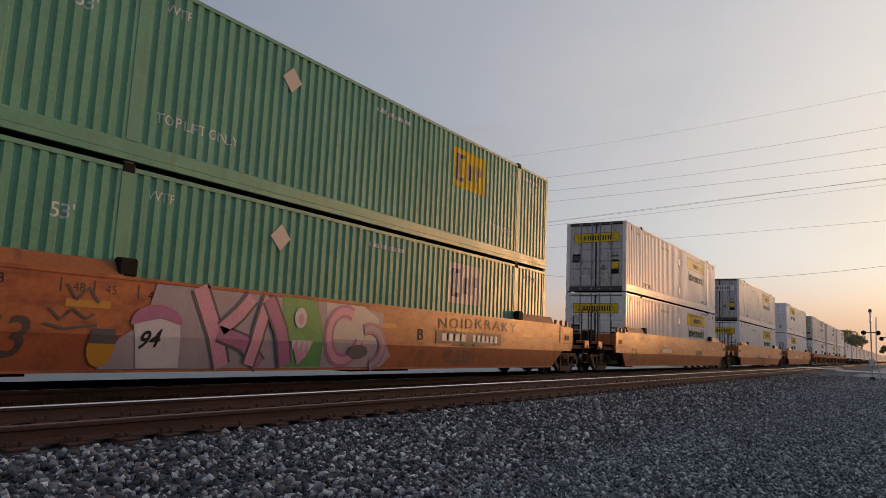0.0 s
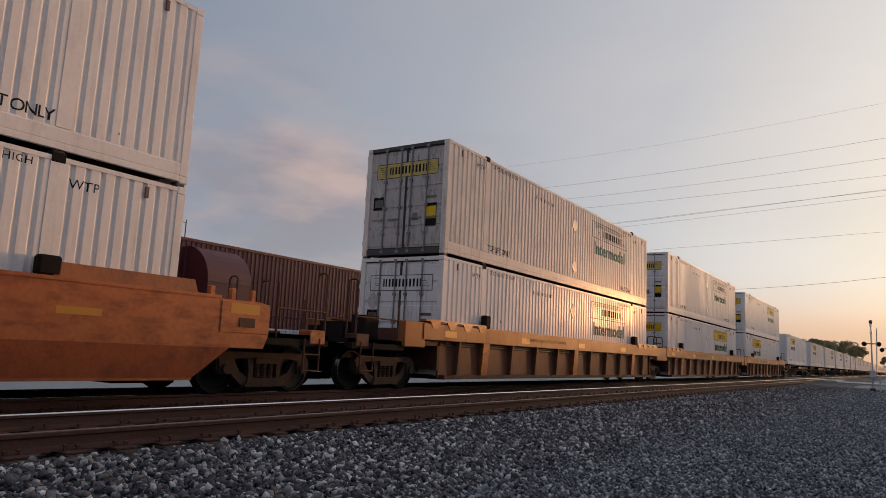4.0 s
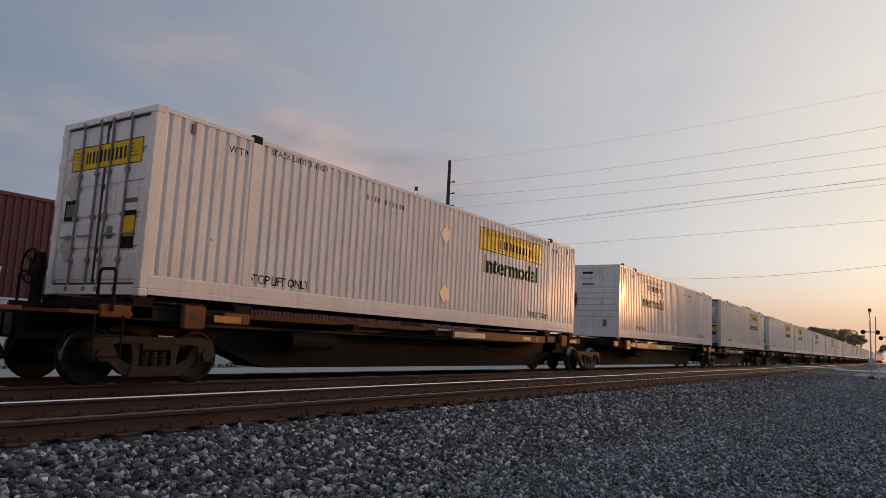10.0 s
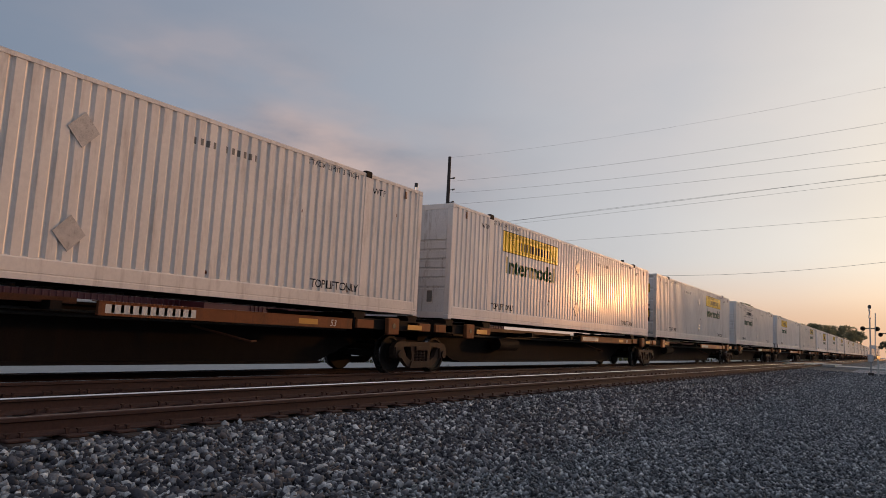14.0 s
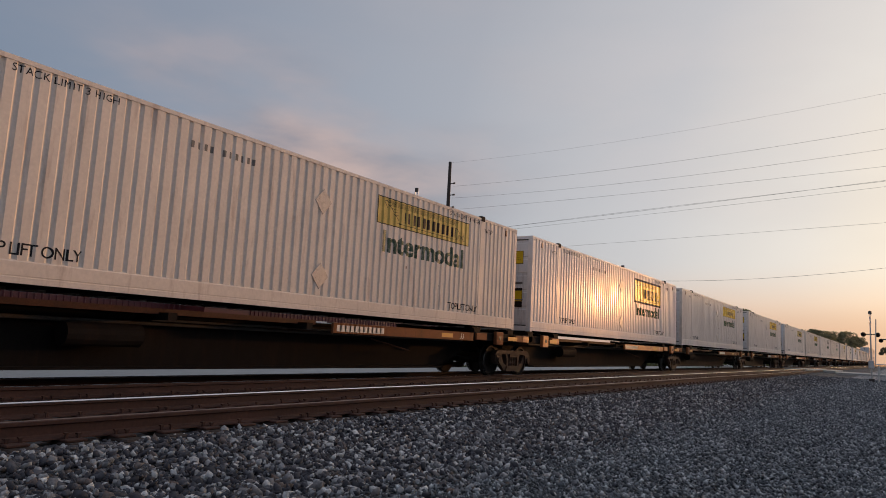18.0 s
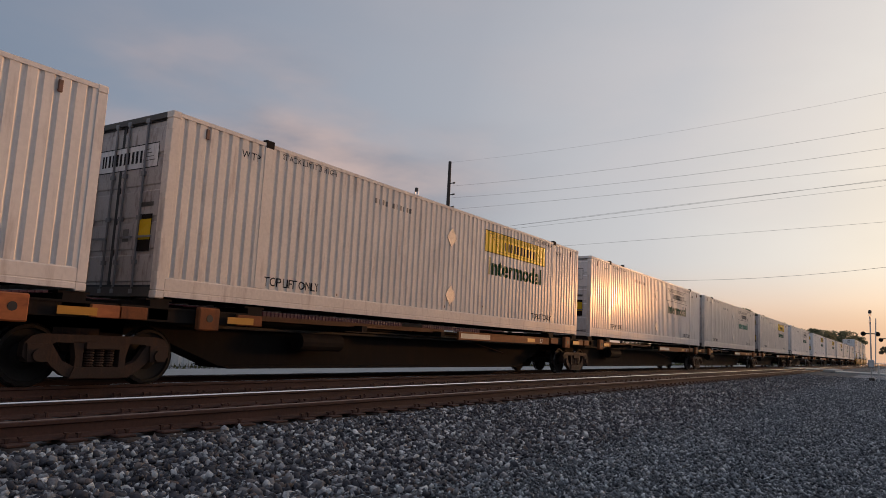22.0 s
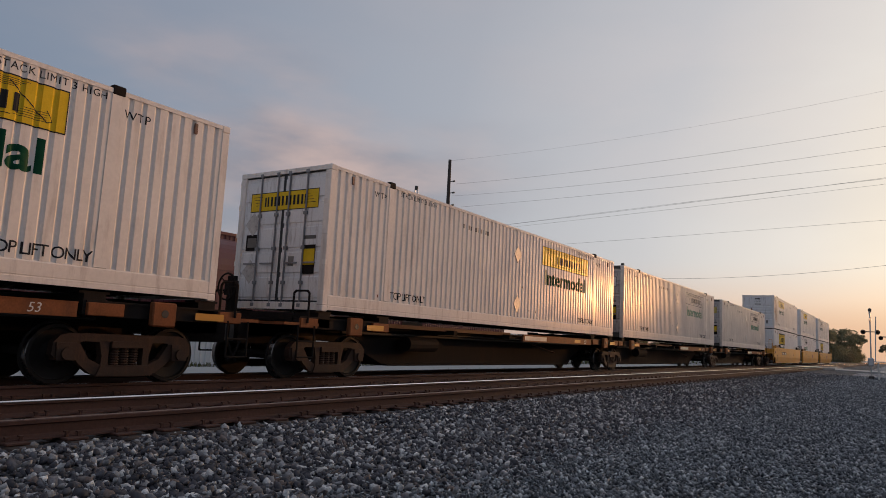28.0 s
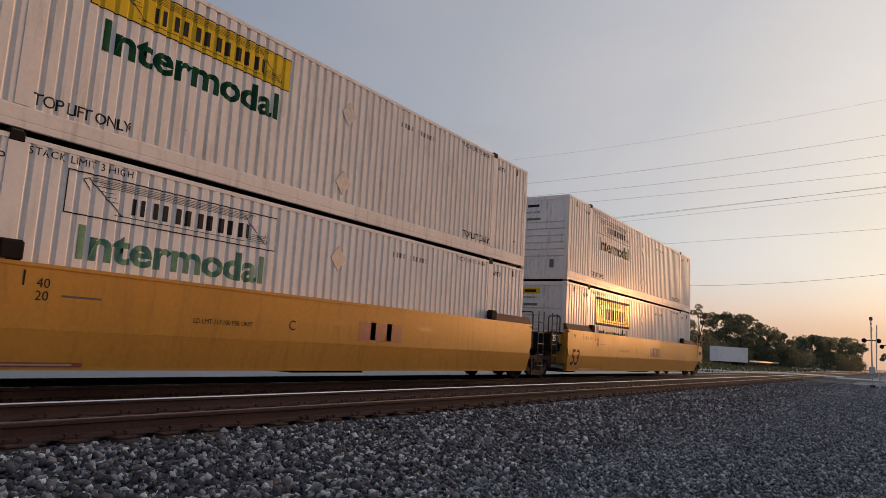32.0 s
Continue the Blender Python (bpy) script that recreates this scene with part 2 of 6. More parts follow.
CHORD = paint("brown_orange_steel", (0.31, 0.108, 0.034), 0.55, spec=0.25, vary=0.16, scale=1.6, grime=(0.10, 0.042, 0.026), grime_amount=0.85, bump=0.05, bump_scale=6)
RUSTPLATE = paint("weathered_orange_plate", (0.20, 0.072, 0.030), 0.7, spec=0.15, vary=0.25, scale=3, grime=(0.10, 0.045, 0.03), grime_amount=0.9, bump=0.06, bump_scale=15)
REFLECT = paint("yellow_reflective_strip", (0.50, 0.23, 0.02), 0.5, vary=0.05, scale=8)
TRUCKSTEEL = paint("truck_casting", (0.050, 0.029, 0.021), 0.75, spec=0.25, vary=0.3, scale=4, grime=(0.13, 0.055, 0.030), grime_amount=0.7, bump=0.15, bump_scale=25)
WHEEL = paint("wheel_steel", (0.018, 0.014, 0.012), 0.7, spec=0.25, metal=0.0, vary=0.25, scale=6)
TREAD = paint("polished_tread", (0.22, 0.20, 0.19), 0.3, metal=1.0, vary=0.1, scale=10)
RAILRUST = paint("rail_rust", (0.085, 0.043, 0.034), 0.75, spec=0.25, vary=0.2, scale=2, grime=(0.028, 0.018, 0.016), grime_amount=0.6, stretch=(1, 0.1, 1), bump=0.08, bump_scale=30)
RAILTOP = paint("polished_rail_head", (0.85, 0.83, 0.83), 0.2, metal=1.0, vary=0.08, scale=6, stretch=(1, 0.05, 1))
RAILDULL = paint("dull_rail_head", (0.30, 0.22, 0.19), 0.34, metal=0.9, vary=0.15, scale=6)
TIE = paint("dark_timber_tie", (0.042, 0.028, 0.023), 0.85, vary=0.35, scale=5, bump=0.5, bump_scale=12)
MAROON = paint("maroon_metal_siding", (0.078, 0.009, 0.014), 0.5, vary=0.12, scale=0.8, grime=(0.05, 0.012, 0.012), grime_amount=0.5)
SHEETWHITE = paint("white_sheet_metal", (0.74, 0.76, 0.78), 0.5, vary=0.05, scale=0.7, grime=(0.40, 0.40, 0.38), grime_amount=0.4)
MAROON_TRIM = paint("maroon_trim", (0.105, 0.021, 0.022), 0.5, vary=0.1, scale=1)
CONCRETE = paint("pale_concrete", (0.42, 0.42, 0.41), 0.85, vary=0.12, scale=0.6, grime=(0.25, 0.24, 0.22), grime_amount=0.5, stretch=(1, 1, 1), bump=0.2, bump_scale=25)
POLEWOOD = paint("weathered_pole_wood", (0.055, 0.045, 0.04), 0.85, vary=0.25, scale=3, bump=0.3, bump_scale=15)
CABLE = paint("cable", (0.20, 0.19, 0.19), 0.5, vary=0.05)
SILVER = paint("aluminium", (0.55, 0.56, 0.58), 0.38, metal=0.8, vary=0.1, scale=3)
BARK = paint("bark", (0.07, 0.05, 0.04), 0.9, vary=0.3, scale=4, bump=0.5, bump_scale=15)


def leaf_material(name, base, second):
    m = bpy.data.materials.new(name)
    m.use_nodes = True
    nt = m.node_tree
    b = nt.nodes["Principled BSDF"]
    g = nt.nodes.new("ShaderNodeNewGeometry")
    mix = nd(nt, "ShaderNodeMix", dtype="RGBA")
    nt.links.new(g.outputs["Random Per Island"], mix.inputs["Factor"])
    mix.inputs["A"].default_value = (*base, 1)
    mix.inputs["B"].default_value = (*second, 1)
    nt.links.new(mix.outputs["Result"], b.inputs["Base Color"])
    b.inputs["Roughness"].default_value = 0.7
    tr = nt.nodes.new("ShaderNodeBsdfTranslucent")            # light that comes through the leaf
    nt.links.new(mix.outputs["Result"], tr.inputs["Color"])
    ms = nt.nodes.new("ShaderNodeMixShader")
    ms.inputs[0].default_value = 0.6
    nt.links.new(b.outputs[0], ms.inputs[1])
    nt.links.new(tr.outputs[0], ms.inputs[2])
    nt.links.new(ms.outputs[0], nt.nodes["Material Output"].inputs["Surface"])
    return m


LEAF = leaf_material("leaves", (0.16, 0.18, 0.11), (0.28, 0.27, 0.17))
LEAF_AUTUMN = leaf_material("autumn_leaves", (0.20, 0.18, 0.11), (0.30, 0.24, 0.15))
GRASSM = leaf_material("grass_blades", (0.05, 0.07, 0.025), (0.13, 0.12, 0.05))


def stone_material(name, shades):
    """Loose stones: each one has its own shade."""
    m = bpy.data.materials.new(name)
    m.use_nodes = True
    nt = m.node_tree
    b = nt.nodes["Principled BSDF"]
    g = nt.nodes.new("ShaderNodeNewGeometry")
    ramp = nt.nodes.new("ShaderNodeValToRGB")
    e = ramp.color_ramp.elements
    e[0].position, e[0].color = 0.0, (*shades[0][1], 1)
    e[1].position, e[1].color = 1.0, (*shades[-1][1], 1)
    for p, c in shades[1:-1]:
        k = e.new(p)
        k.color = (*c, 1)
    nt.links.new(g.outputs["Random Per Island"], ramp.inputs["Fac"])
    co = nt.nodes.new("ShaderNodeTexCoord")
    n = nt.nodes.new("ShaderNodeTexNoise")
    n.inputs["Scale"].default_value = 45
    n.inputs["Detail"].default_value = 5
    nt.links.new(co.outputs["Object"], n.inputs["Vector"])
    mr = nt.nodes.new("ShaderNodeMapRange")
    mr.inputs["From Min"].default_value, mr.inputs["From Max"].default_value = 0.3, 0.7
    mr.inputs["To Min"].default_value, mr.inputs["To Max"].default_value = 0.65, 1.35
    nt.links.new(n.outputs["Fac"], mr.inputs["Value"])
    mul = nd(nt, "ShaderNodeVectorMath", op="SCALE")
    nt.links.new(ramp.outputs["Color"], mul.inputs[0])
    nt.links.new(mr.outputs[0], mul.inputs["Scale"])
    nt.links.new(mul.outputs[0], b.inputs["Base Color"])
    b.inputs["Roughness"].default_value = 0.7
    return m


LILAC = paint("lilac_spray_paint", (0.34, 0.27, 0.29), 0.55, vary=0.12, scale=2, grime=(0.36, 0.20, 0.12), grime_amount=0.4, stretch=(1, 1, 1))
PINK = paint("pink_spray_paint", (0.60, 0.27, 0.34), 0.5, vary=0.15, scale=2)
MAGENTA = paint("magenta_spray_paint", (0.38, 0.13, 0.24), 0.5, vary=0.15, scale=2)
SPRAYGREEN = paint("green_spray_paint", (0.08, 0.28, 0.07), 0.5, vary=0.25, scale=3, grime=(0.35, 0.22, 0.10), grime_amount=0.4, stretch=(1, 1, 1))
SPRAYWHITE = paint("white_spray_paint", (0.60, 0.53, 0.52), 0.5, vary=0.1, scale=3)
SPRAYGREY = paint("grey_spray_paint", (0.085, 0.075, 0.08), 0.55, vary=0.2, scale=3)
TTRED = paint("worn_red_lettering", (0.24, 0.06, 0.04), 0.5, vary=0.2, scale=6)
PURPLE = paint("purple_ink", (0.035, 0.04, 0.13), 0.5, vary=0.2, scale=8)
PALE = paint("pale_sticker", (0.50, 0.42, 0.36), 0.5, vary=0.08, scale=6)
VENTRED = paint("dark_red_cover", (0.16, 0.075, 0.05), 0.6, vary=0.2, scale=8)
PLACARD = paint("scuffed_placard_holder", (0.52, 0.48, 0.45), 0.5, vary=0.2, scale=7, grime=(0.16, 0.12, 0.10), grime_amount=0.8, stretch=(3, 3, 3))
BOARD = paint("dark_brown_panel", (0.055, 0.04, 0.04), 0.55, vary=0.2, scale=4)
RUSTRUN = paint("rust_run", (0.44, 0.18, 0.06), 0.8, vary=0.35, scale=9, spec=0.1, grime=(0.70, 0.60, 0.50), grime_amount=1.0, grime_from=0.44, stretch=(6, 6, 1.6))
RUSTSPOT = paint("rust_scrape", (0.16, 0.05, 0.022), 0.8, vary=0.3, scale=20, spec=0.1, grime=(0.4, 0.32, 0.26), grime_amount=0.5, grime_from=0.5, stretch=(5, 5, 5))
GASKET = paint("black_rubber_seal", (0.018, 0.018, 0.02), 0.6, vary=0.2, scale=6)
STONE = stone_material("ballast_stone", ((0.0, (0.022, 0.022, 0.030)), (0.40, (0.055, 0.055, 0.068)), (0.62, (0.12, 0.12, 0.135)), (0.66, (0.15, 0.105, 0.085)), (0.72, (0.19, 0.19, 0.20)), (0.88, (0.40, 0.40, 0.41)), (1.0, (0.74, 0.72, 0.70))))
CHIPS = stone_material("gravel_chips", ((0.0, (0.035, 0.041, 0.050)), (0.45, (0.115, 0.127, 0.142)), (0.75, (0.25, 0.27, 0.29)), (1.0, (0.66, 0.68, 0.69))))


def gravel_material(name, tone=1.0):
    """Ground where single stones are too far to tell apart: cells of stone with dark gaps."""
    m = bpy.data.materials.new(name)
    m.use_nodes = True
    nt = m.node_tree
    b = nt.nodes["Principled BSDF"]
    co = nt.nodes.new("ShaderNodeTexCoord")
    v = nt.nodes.new("ShaderNodeTexVoronoi")
    v.inputs["Scale"].default_value = 17
    nt.links.new(co.outputs["Object"], v.inputs["Vector"])
    bw = nt.nodes.new("ShaderNodeSeparateColor")
    nt.links.new(v.outputs["Color"], bw.inputs[0])
    ramp = nt.nodes.new("ShaderNodeValToRGB")
    e = ramp.color_ramp.elements
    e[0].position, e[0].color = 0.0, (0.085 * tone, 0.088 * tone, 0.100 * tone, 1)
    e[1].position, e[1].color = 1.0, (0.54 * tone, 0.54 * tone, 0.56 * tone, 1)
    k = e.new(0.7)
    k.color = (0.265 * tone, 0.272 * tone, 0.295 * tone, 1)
    nt.links.new(bw.outputs[0], ramp.inputs["Fac"])
    n = nt.nodes.new("ShaderNodeTexNoise")
    n.inputs["Scale"].default_value = 0.35
    n.inputs["Detail"].default_value = 5
    nt.links.new(co.outputs["Object"], n.inputs["Vector"])
    mr = nt.nodes.new("ShaderNodeMapRange")
    mr.inputs["From Min"].default_value, mr.inputs["From Max"].default_value = 0.3, 0.7
    mr.inputs["To Min"].default_value, mr.inputs["To Max"].default_value = 0.75, 1.2
    nt.links.new(n.outputs["Fac"], mr.inputs["Value"])
    mul = nd(nt, "ShaderNodeVectorMath", op="SCALE")
    nt.links.new(ramp.outputs["Color"], mul.inputs[0])
    nt.links.new(mr.outputs[0], mul.inputs["Scale"])
    nt.links.new(mul.outputs[0], b.inputs["Base Color"])
    b.inputs["Roughness"].default_value = 0.85
    bp = nt.nodes.new("ShaderNodeBump")
    bp.inputs["Strength"].default_value = 0.9
    bp.inputs["Distance"].default_value = 0.03
    bp.invert = True
    nt.links.new(v.outputs["Distance"], bp.inputs["Height"])
    nt.links.new(bp.outputs[0], b.inputs["Normal"])
    return m


GRAVEL = gravel_material("gravel")
# gravel colour cut to 0.3: paints in the shade between loose stones
BED = gravel_material("ballast_gap_shade", 0.3)

# ---- mesh tools ----
def quad_box(bm, x0, x1, y0, y1, z0, z1):
    v = [bm.verts.new(p) for p in ((x0, y0, z0), (x1, y0, z0), (x1, y1, z0), (x0, y1, z0), (x0, y0, z1), (x1, y0, z1), (x1, y1, z1), (x0, y1, z1))]
    for f in ((3, 2, 1, 0), (4, 5, 6, 7), (0, 1, 5, 4), (1, 2, 6, 5), (2, 3, 7, 6), (3, 0, 4, 7)):
        bm.faces.new([v[i] for i in f])


def box(x0, x1, y0, y1, z0, z1, bevel=0.0):
    bm = bmesh.new()
    quad_box(bm, x0, x1, y0, y1, z0, z1)
    if bevel:
        bmesh.ops.bevel(bm, geom=bm.edges[:], offset=bevel, segments=1, affect="EDGES")
    return bm


def boxes(*rows):
    bm = bmesh.new()
    for r in rows:
        quad_box(bm, *r)
    return bm


def add_prism(bm, pts, axis, a, b):
    """A polygon drawn in the plane across an axis, drawn out from a to b. axis 'x': pts are (y, z); 'y': (x, z); 'z': (x, y)."""
    def at(p, c):
        return (c, p[0], p[1]) if axis == "x" else (p[0], c, p[1]) if axis == "y" else (p[0], p[1], c)
    lo, hi = [bm.verts.new(at(p, a)) for p in pts], [bm.verts.new(at(p, b)) for p in pts]
    n = len(pts)
    bm.faces.new(lo[::-1])
    bm.faces.new(hi)
    for i in range(n):
        bm.faces.new((lo[i], lo[(i + 1) % n], hi[(i + 1) % n], hi[i]))
    return bm


def prism(pts, axis, a, b):
    bm = add_prism(bmesh.new(), pts, axis, a, b)
    bmesh.ops.recalc_face_normals(bm, faces=bm.faces[:])
    return bm


def add_rod(bm, p0, p1, r, n=8, r2=None):
    p0, p1 = Vector(p0), Vector(p1)
    d = p1 - p0
    q = d.to_track_quat("Z", "Y")
    r2 = r if r2 is None else r2
    ring = [Vector((math.cos(i * math.tau / n), math.sin(i * math.tau / n), 0)) for i in range(n)]
    lo = [bm.verts.new(p0 + q @ (c * r)) for c in ring]
    hi = [bm.verts.new(p1 + q @ (c * r2)) for c in ring]
    bm.faces.new(lo[::-1])
    bm.faces.new(hi)
    for i in range(n):
        bm.faces.new((lo[i], lo[(i + 1) % n], hi[(i + 1) % n], hi[i]))
    return bm


def rods(*rows, n=8):
    bm = bmesh.new()
    for p0, p1, r in rows:
        add_rod(bm, p0, p1, r, n)
    return bm


def polyline(pts, r, n=6):
    bm = bmesh.new()
    for a, b in zip(pts, pts[1:]):
        add_rod(bm, a, b, r, n)
    return bm


def lathe(profile, axis_pos, n=28, capped=True):
    """Turned about an axis along x through (y, z) = axis_pos; profile rows are (x, radius)."""
    bm = bmesh.new()
    rings = []
    for x, r in profile:
        rings.append([bm.verts.new((x, axis_pos[0] + r * math.cos(i * math.tau / n), axis_pos[1] + r * math.sin(i * math.tau / n))) for i in range(n)])
    for a, b in zip(rings, rings[1:]):
        for i in range(n):
            bm.faces.new((a[i], a[(i + 1) % n], b[(i + 1) % n], b[i]))
    if capped:
        bm.faces.new(rings[0][::-1])
        bm.faces.new(rings[-1])
    bmesh.ops.recalc_face_normals(bm, faces=bm.faces[:])
    return bm


def mesh_of(bm, name, material):
    me = bpy.data.meshes.new(name)
    bm.to_mesh(me)
    bm.free()
    for m in (material if isinstance(material, (list, tuple)) else [material]):
        me.materials.append(m)
    return me


def part(name, bm, material, parent, label=""):
    """One mesh object under a thing or under a part."""
    me = bm if isinstance(bm, bpy.types.Mesh) else mesh_of(bm, name, material)
    ob = new(name, me)
    ob.parent = parent
    return tagged(ob, label)


def thing(name, label, category, group="", kind=""):
    ob = new(name)
    ob.empty_display_size = 0.3
    return tagged(ob, label, category, group, kind)


def solid(name, bm, material, label, category, group="", kind=""):
    return tagged(new(name, mesh_of(bm, name, material)), label, category, group, kind)


_glyphs = {}


def text_bm(words, height, spacing=1.0, shear=0.0, bold=0.0):
    """Flat lettering in the built-in font, lower left corner at the origin, in x and y."""
    key = (words, spacing, shear, bold)
    if key not in _glyphs:
        cu = bpy.data.curves.new("lettering", "FONT")
        cu.body, cu.size, cu.space_character, cu.shear, cu.offset = words, 1.0, spacing, shear, bold
        cu.resolution_u = 3
        ob = new("lettering", cu)
        bpy.context.view_layer.update()
        me = bpy.data.meshes.new_from_object(ob.evaluated_get(bpy.context.evaluated_depsgraph_get()))
        bpy.data.objects.remove(ob)
        bpy.data.curves.remove(cu)
        _glyphs[key] = me
    bm = bmesh.new()
    bm.from_mesh(_glyphs[key])
    s = height / 0.69
    x0 = min(v.co.x for v in bm.verts)
    for v in bm.verts:
        v.co = Vector(((v.co.x - x0) * s, v.co.y * s, 0))
    bmesh.ops.remove_doubles(bm, verts=bm.verts[:], dist=1e-4)
    return bm


def width_of(bm):
    return max(v.co.x for v in bm.verts)


def on_side(bm, side, y, z, x):
    """Stand flat lettering up on a plane at x that faces +x (side 1) or -x (side -1), starting at y."""
    for v in bm.verts:
        v.co = Vector((side * x, y + side * v.co.x, z + v.co.y))
    return bm


def on_end(bm, end, x, z, y):
    """The same on a plane at y that faces -y (end -1) or +y (end 1); x is where the lettering starts."""
    for v in bm.verts:
        v.co = Vector((x - end * v.co.x, y, z + v.co.y))
    return bm


def rect(w, h, x=0.0, y=0.0):
    bm = bmesh.new()
    add_rect(bm, x, y, w, h)
    return bm


def add_rect(bm, x, y, w, h):
    bm.faces.new([bm.verts.new(p) for p in ((x, y, 0), (x + w, y, 0), (x + w, y + h, 0), (x, y + h, 0))])


def bars(w, h, n, gap=0.25):
    """Plain bars in place of letters that are not to be read."""
    bm = bmesh.new()
    s = w / (n - gap)
    foot = h * 0.07
    pts = [(0, 0), (w, 0)]
    for i in reversed(range(n)):
        a, b = i * s, i * s + s * (1 - gap)
        pts += [(b, h), (a, h)] + ([(a, foot), (a - s * gap, foot)] if i else [])
    bm.faces.new([bm.verts.new((x, y, 0)) for x, y in pts])
    bmesh.ops.triangulate(bm, faces=bm.faces[:])
    return bm

# ---- the setting: ground, road, two tracks ----
GROUND_Z = -0.30


def make_ground():
    bm = bmesh.new()
    xs = [-2500, -600, -200, -60, -30, -17, -13.8, -12.4, -6.0, -4.5, -2, 0, 4, 20, 200, 2500]
    ys = [-2500, -300, -40, -10, 0, 10, 25, 50, 90, 160, 300, 800, 2500]
    grid = [[bm.verts.new((x, y, GROUND_Z)) for x in xs] for y in ys]
    for j in range(len(ys) - 1):
        for i in range(len(xs) - 1):
            bm.faces.new((grid[j][i], grid[j][i + 1], grid[j + 1][i + 1], grid[j + 1][i]))
    solid("ground", bm, GRAVEL, "grey gravel ground along the railway", "ground", kind="structure")


make_ground()


def make_ballast():
    """The stone bed under both tracks, with its shoulders; its dark colour stands for shade between stones."""
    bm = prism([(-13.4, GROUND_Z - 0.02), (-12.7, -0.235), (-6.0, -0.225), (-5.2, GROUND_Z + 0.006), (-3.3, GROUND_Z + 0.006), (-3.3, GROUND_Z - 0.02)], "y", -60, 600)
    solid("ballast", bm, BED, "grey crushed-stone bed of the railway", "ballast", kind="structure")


make_ballast()


def make_road():
    bm = boxes((-60, -12.9, 76, 86, GROUND_Z - 0.1, -0.15), (-5.3, 60, 76, 86, GROUND_Z - 0.1, -0.15))
    solid("road", bm, CONCRETE, "pale worn road that crosses the railway", "road", kind="structure")
    bm = bmesh.new()
    for x0, x1 in ((-12.9, -11.42), (-11.16, -9.92), (-9.65, -8.11), (-7.84, -6.61), (-6.33, -5.3)):
        quad_box(bm, x0, x1, 76, 86, -0.2, -0.02)
    solid("crossing_panels", bm, CONCRETE, "concrete panels between the rails at the crossing", "road", kind="structure")
    solid("service_road", boxes((-17.2, -14.1, -60, 60, GROUND_Z - 0.1, GROUND_Z + 0.02)), CONCRETE, "pale gravel road behind the railway", "road", kind="structure")


make_road()


def ico_shape():
    g = (1 + 5 ** 0.5) / 2
    v = [(a, b * g, 0) for a in (-1, 1) for b in (-1, 1)]
    v = np.array(v + [(0, p[0], p[1]) for p in v] + [(p[1], 0, p[0]) for p in v]) / (1 + g * g) ** 0.5
    near = [(i, j, k) for i in range(12) for j in range(i) for k in range(j) if max(np.linalg.norm(v[i] - v[j]), np.linalg.norm(v[j] - v[k]), np.linalg.norm(v[i] - v[k])) < 1.1]
    return v, np.array([t if np.dot(np.cross(v[t[1]] - v[t[0]], v[t[2]] - v[t[0]]), v[t[0]]) > 0 else t[::-1] for t in near])


def oct_shape():
    v = np.array([(1, 0, 0), (-1, 0, 0), (0, 1, 0), (0, -1, 0), (0, 0, 1), (0, 0, -1)], float)
    return v, np.array([(0, 2, 4), (2, 1, 4), (1, 3, 4), (3, 0, 4), (2, 0, 5), (1, 2, 5), (3, 1, 5), (0, 3, 5)])


def make_stones(name, label, material, shape_of, x0, x1, bands, flat, seed):
    """Loose stones that lie near enough to see one by one. bands: from y, to y, stones to the square metre, radii."""
    rng = np.random.default_rng(seed)
    base_v, tri = shape_of()
    m = len(base_v)
    pos = []
    for y0, y1, per, r0, r1 in bands:
        n = int((y1 - y0) * (x1 - x0) * per)
        x, y = rng.uniform(x0, x1, n), rng.uniform(y0, y1, n)
        x = np.where(x > -3.4, x + rng.normal(0, 0.25, n), x)            # the two sizes mix where they meet
        pos.append(np.stack([x, y, r0 + (r1 - r0) * rng.random(n) ** 1.6], 1))
    pos = np.concatenate(pos)
    n = len(pos)
    base = np.interp(pos[:, 0], [-6.25, -6.0, -5.2], [-0.225, -0.22, GROUND_Z]) + np.where(pos[:, 0] < -5.95, rng.uniform(-0.02, 0.004, n), rng.uniform(-0.006, 0.034, n))
    shape = base_v[None] * (1 + rng.uniform(-0.46, 0.38, (n, m, 1)))
    shape = shape * rng.uniform(0.5, 1.35, (n, 1, 3)) * np.array([1, 1, flat])
    t = rng.uniform(0, math.tau, n)
    c, s = np.cos(t), np.sin(t)
    k = rng.uniform(-0.9, 0.9, n)
    x = shape[..., 0] * c[:, None] - shape[..., 1] * s[:, None]
    y = shape[..., 0] * s[:, None] + shape[..., 1] * c[:, None]
    v = np.stack([x, y, shape[..., 2] + k[:, None] * x], 2) * pos[:, 2][:, None, None]
    v += np.stack([pos[:, 0], pos[:, 1], base], 1)[:, None, :]
    f = (tri[None] + (np.arange(n) * m)[:, None, None]).reshape(-1, 3)
    me = bpy.data.meshes.new(name)
    me.vertices.add(n * m)
    me.vertices.foreach_set("co", v.reshape(-1).astype(np.float32))
    me.loops.add(len(f) * 3)
    me.loops.foreach_set("vertex_index", f.reshape(-1).astype(np.int32))
    me.polygons.add(len(f))
    me.polygons.foreach_set("loop_start", (np.arange(len(f)) * 3).astype(np.int32))
    me.update(calc_edges=True)
    me.materials.append(material)
    tagged(new(name, me), label, "stones", kind="stuff")


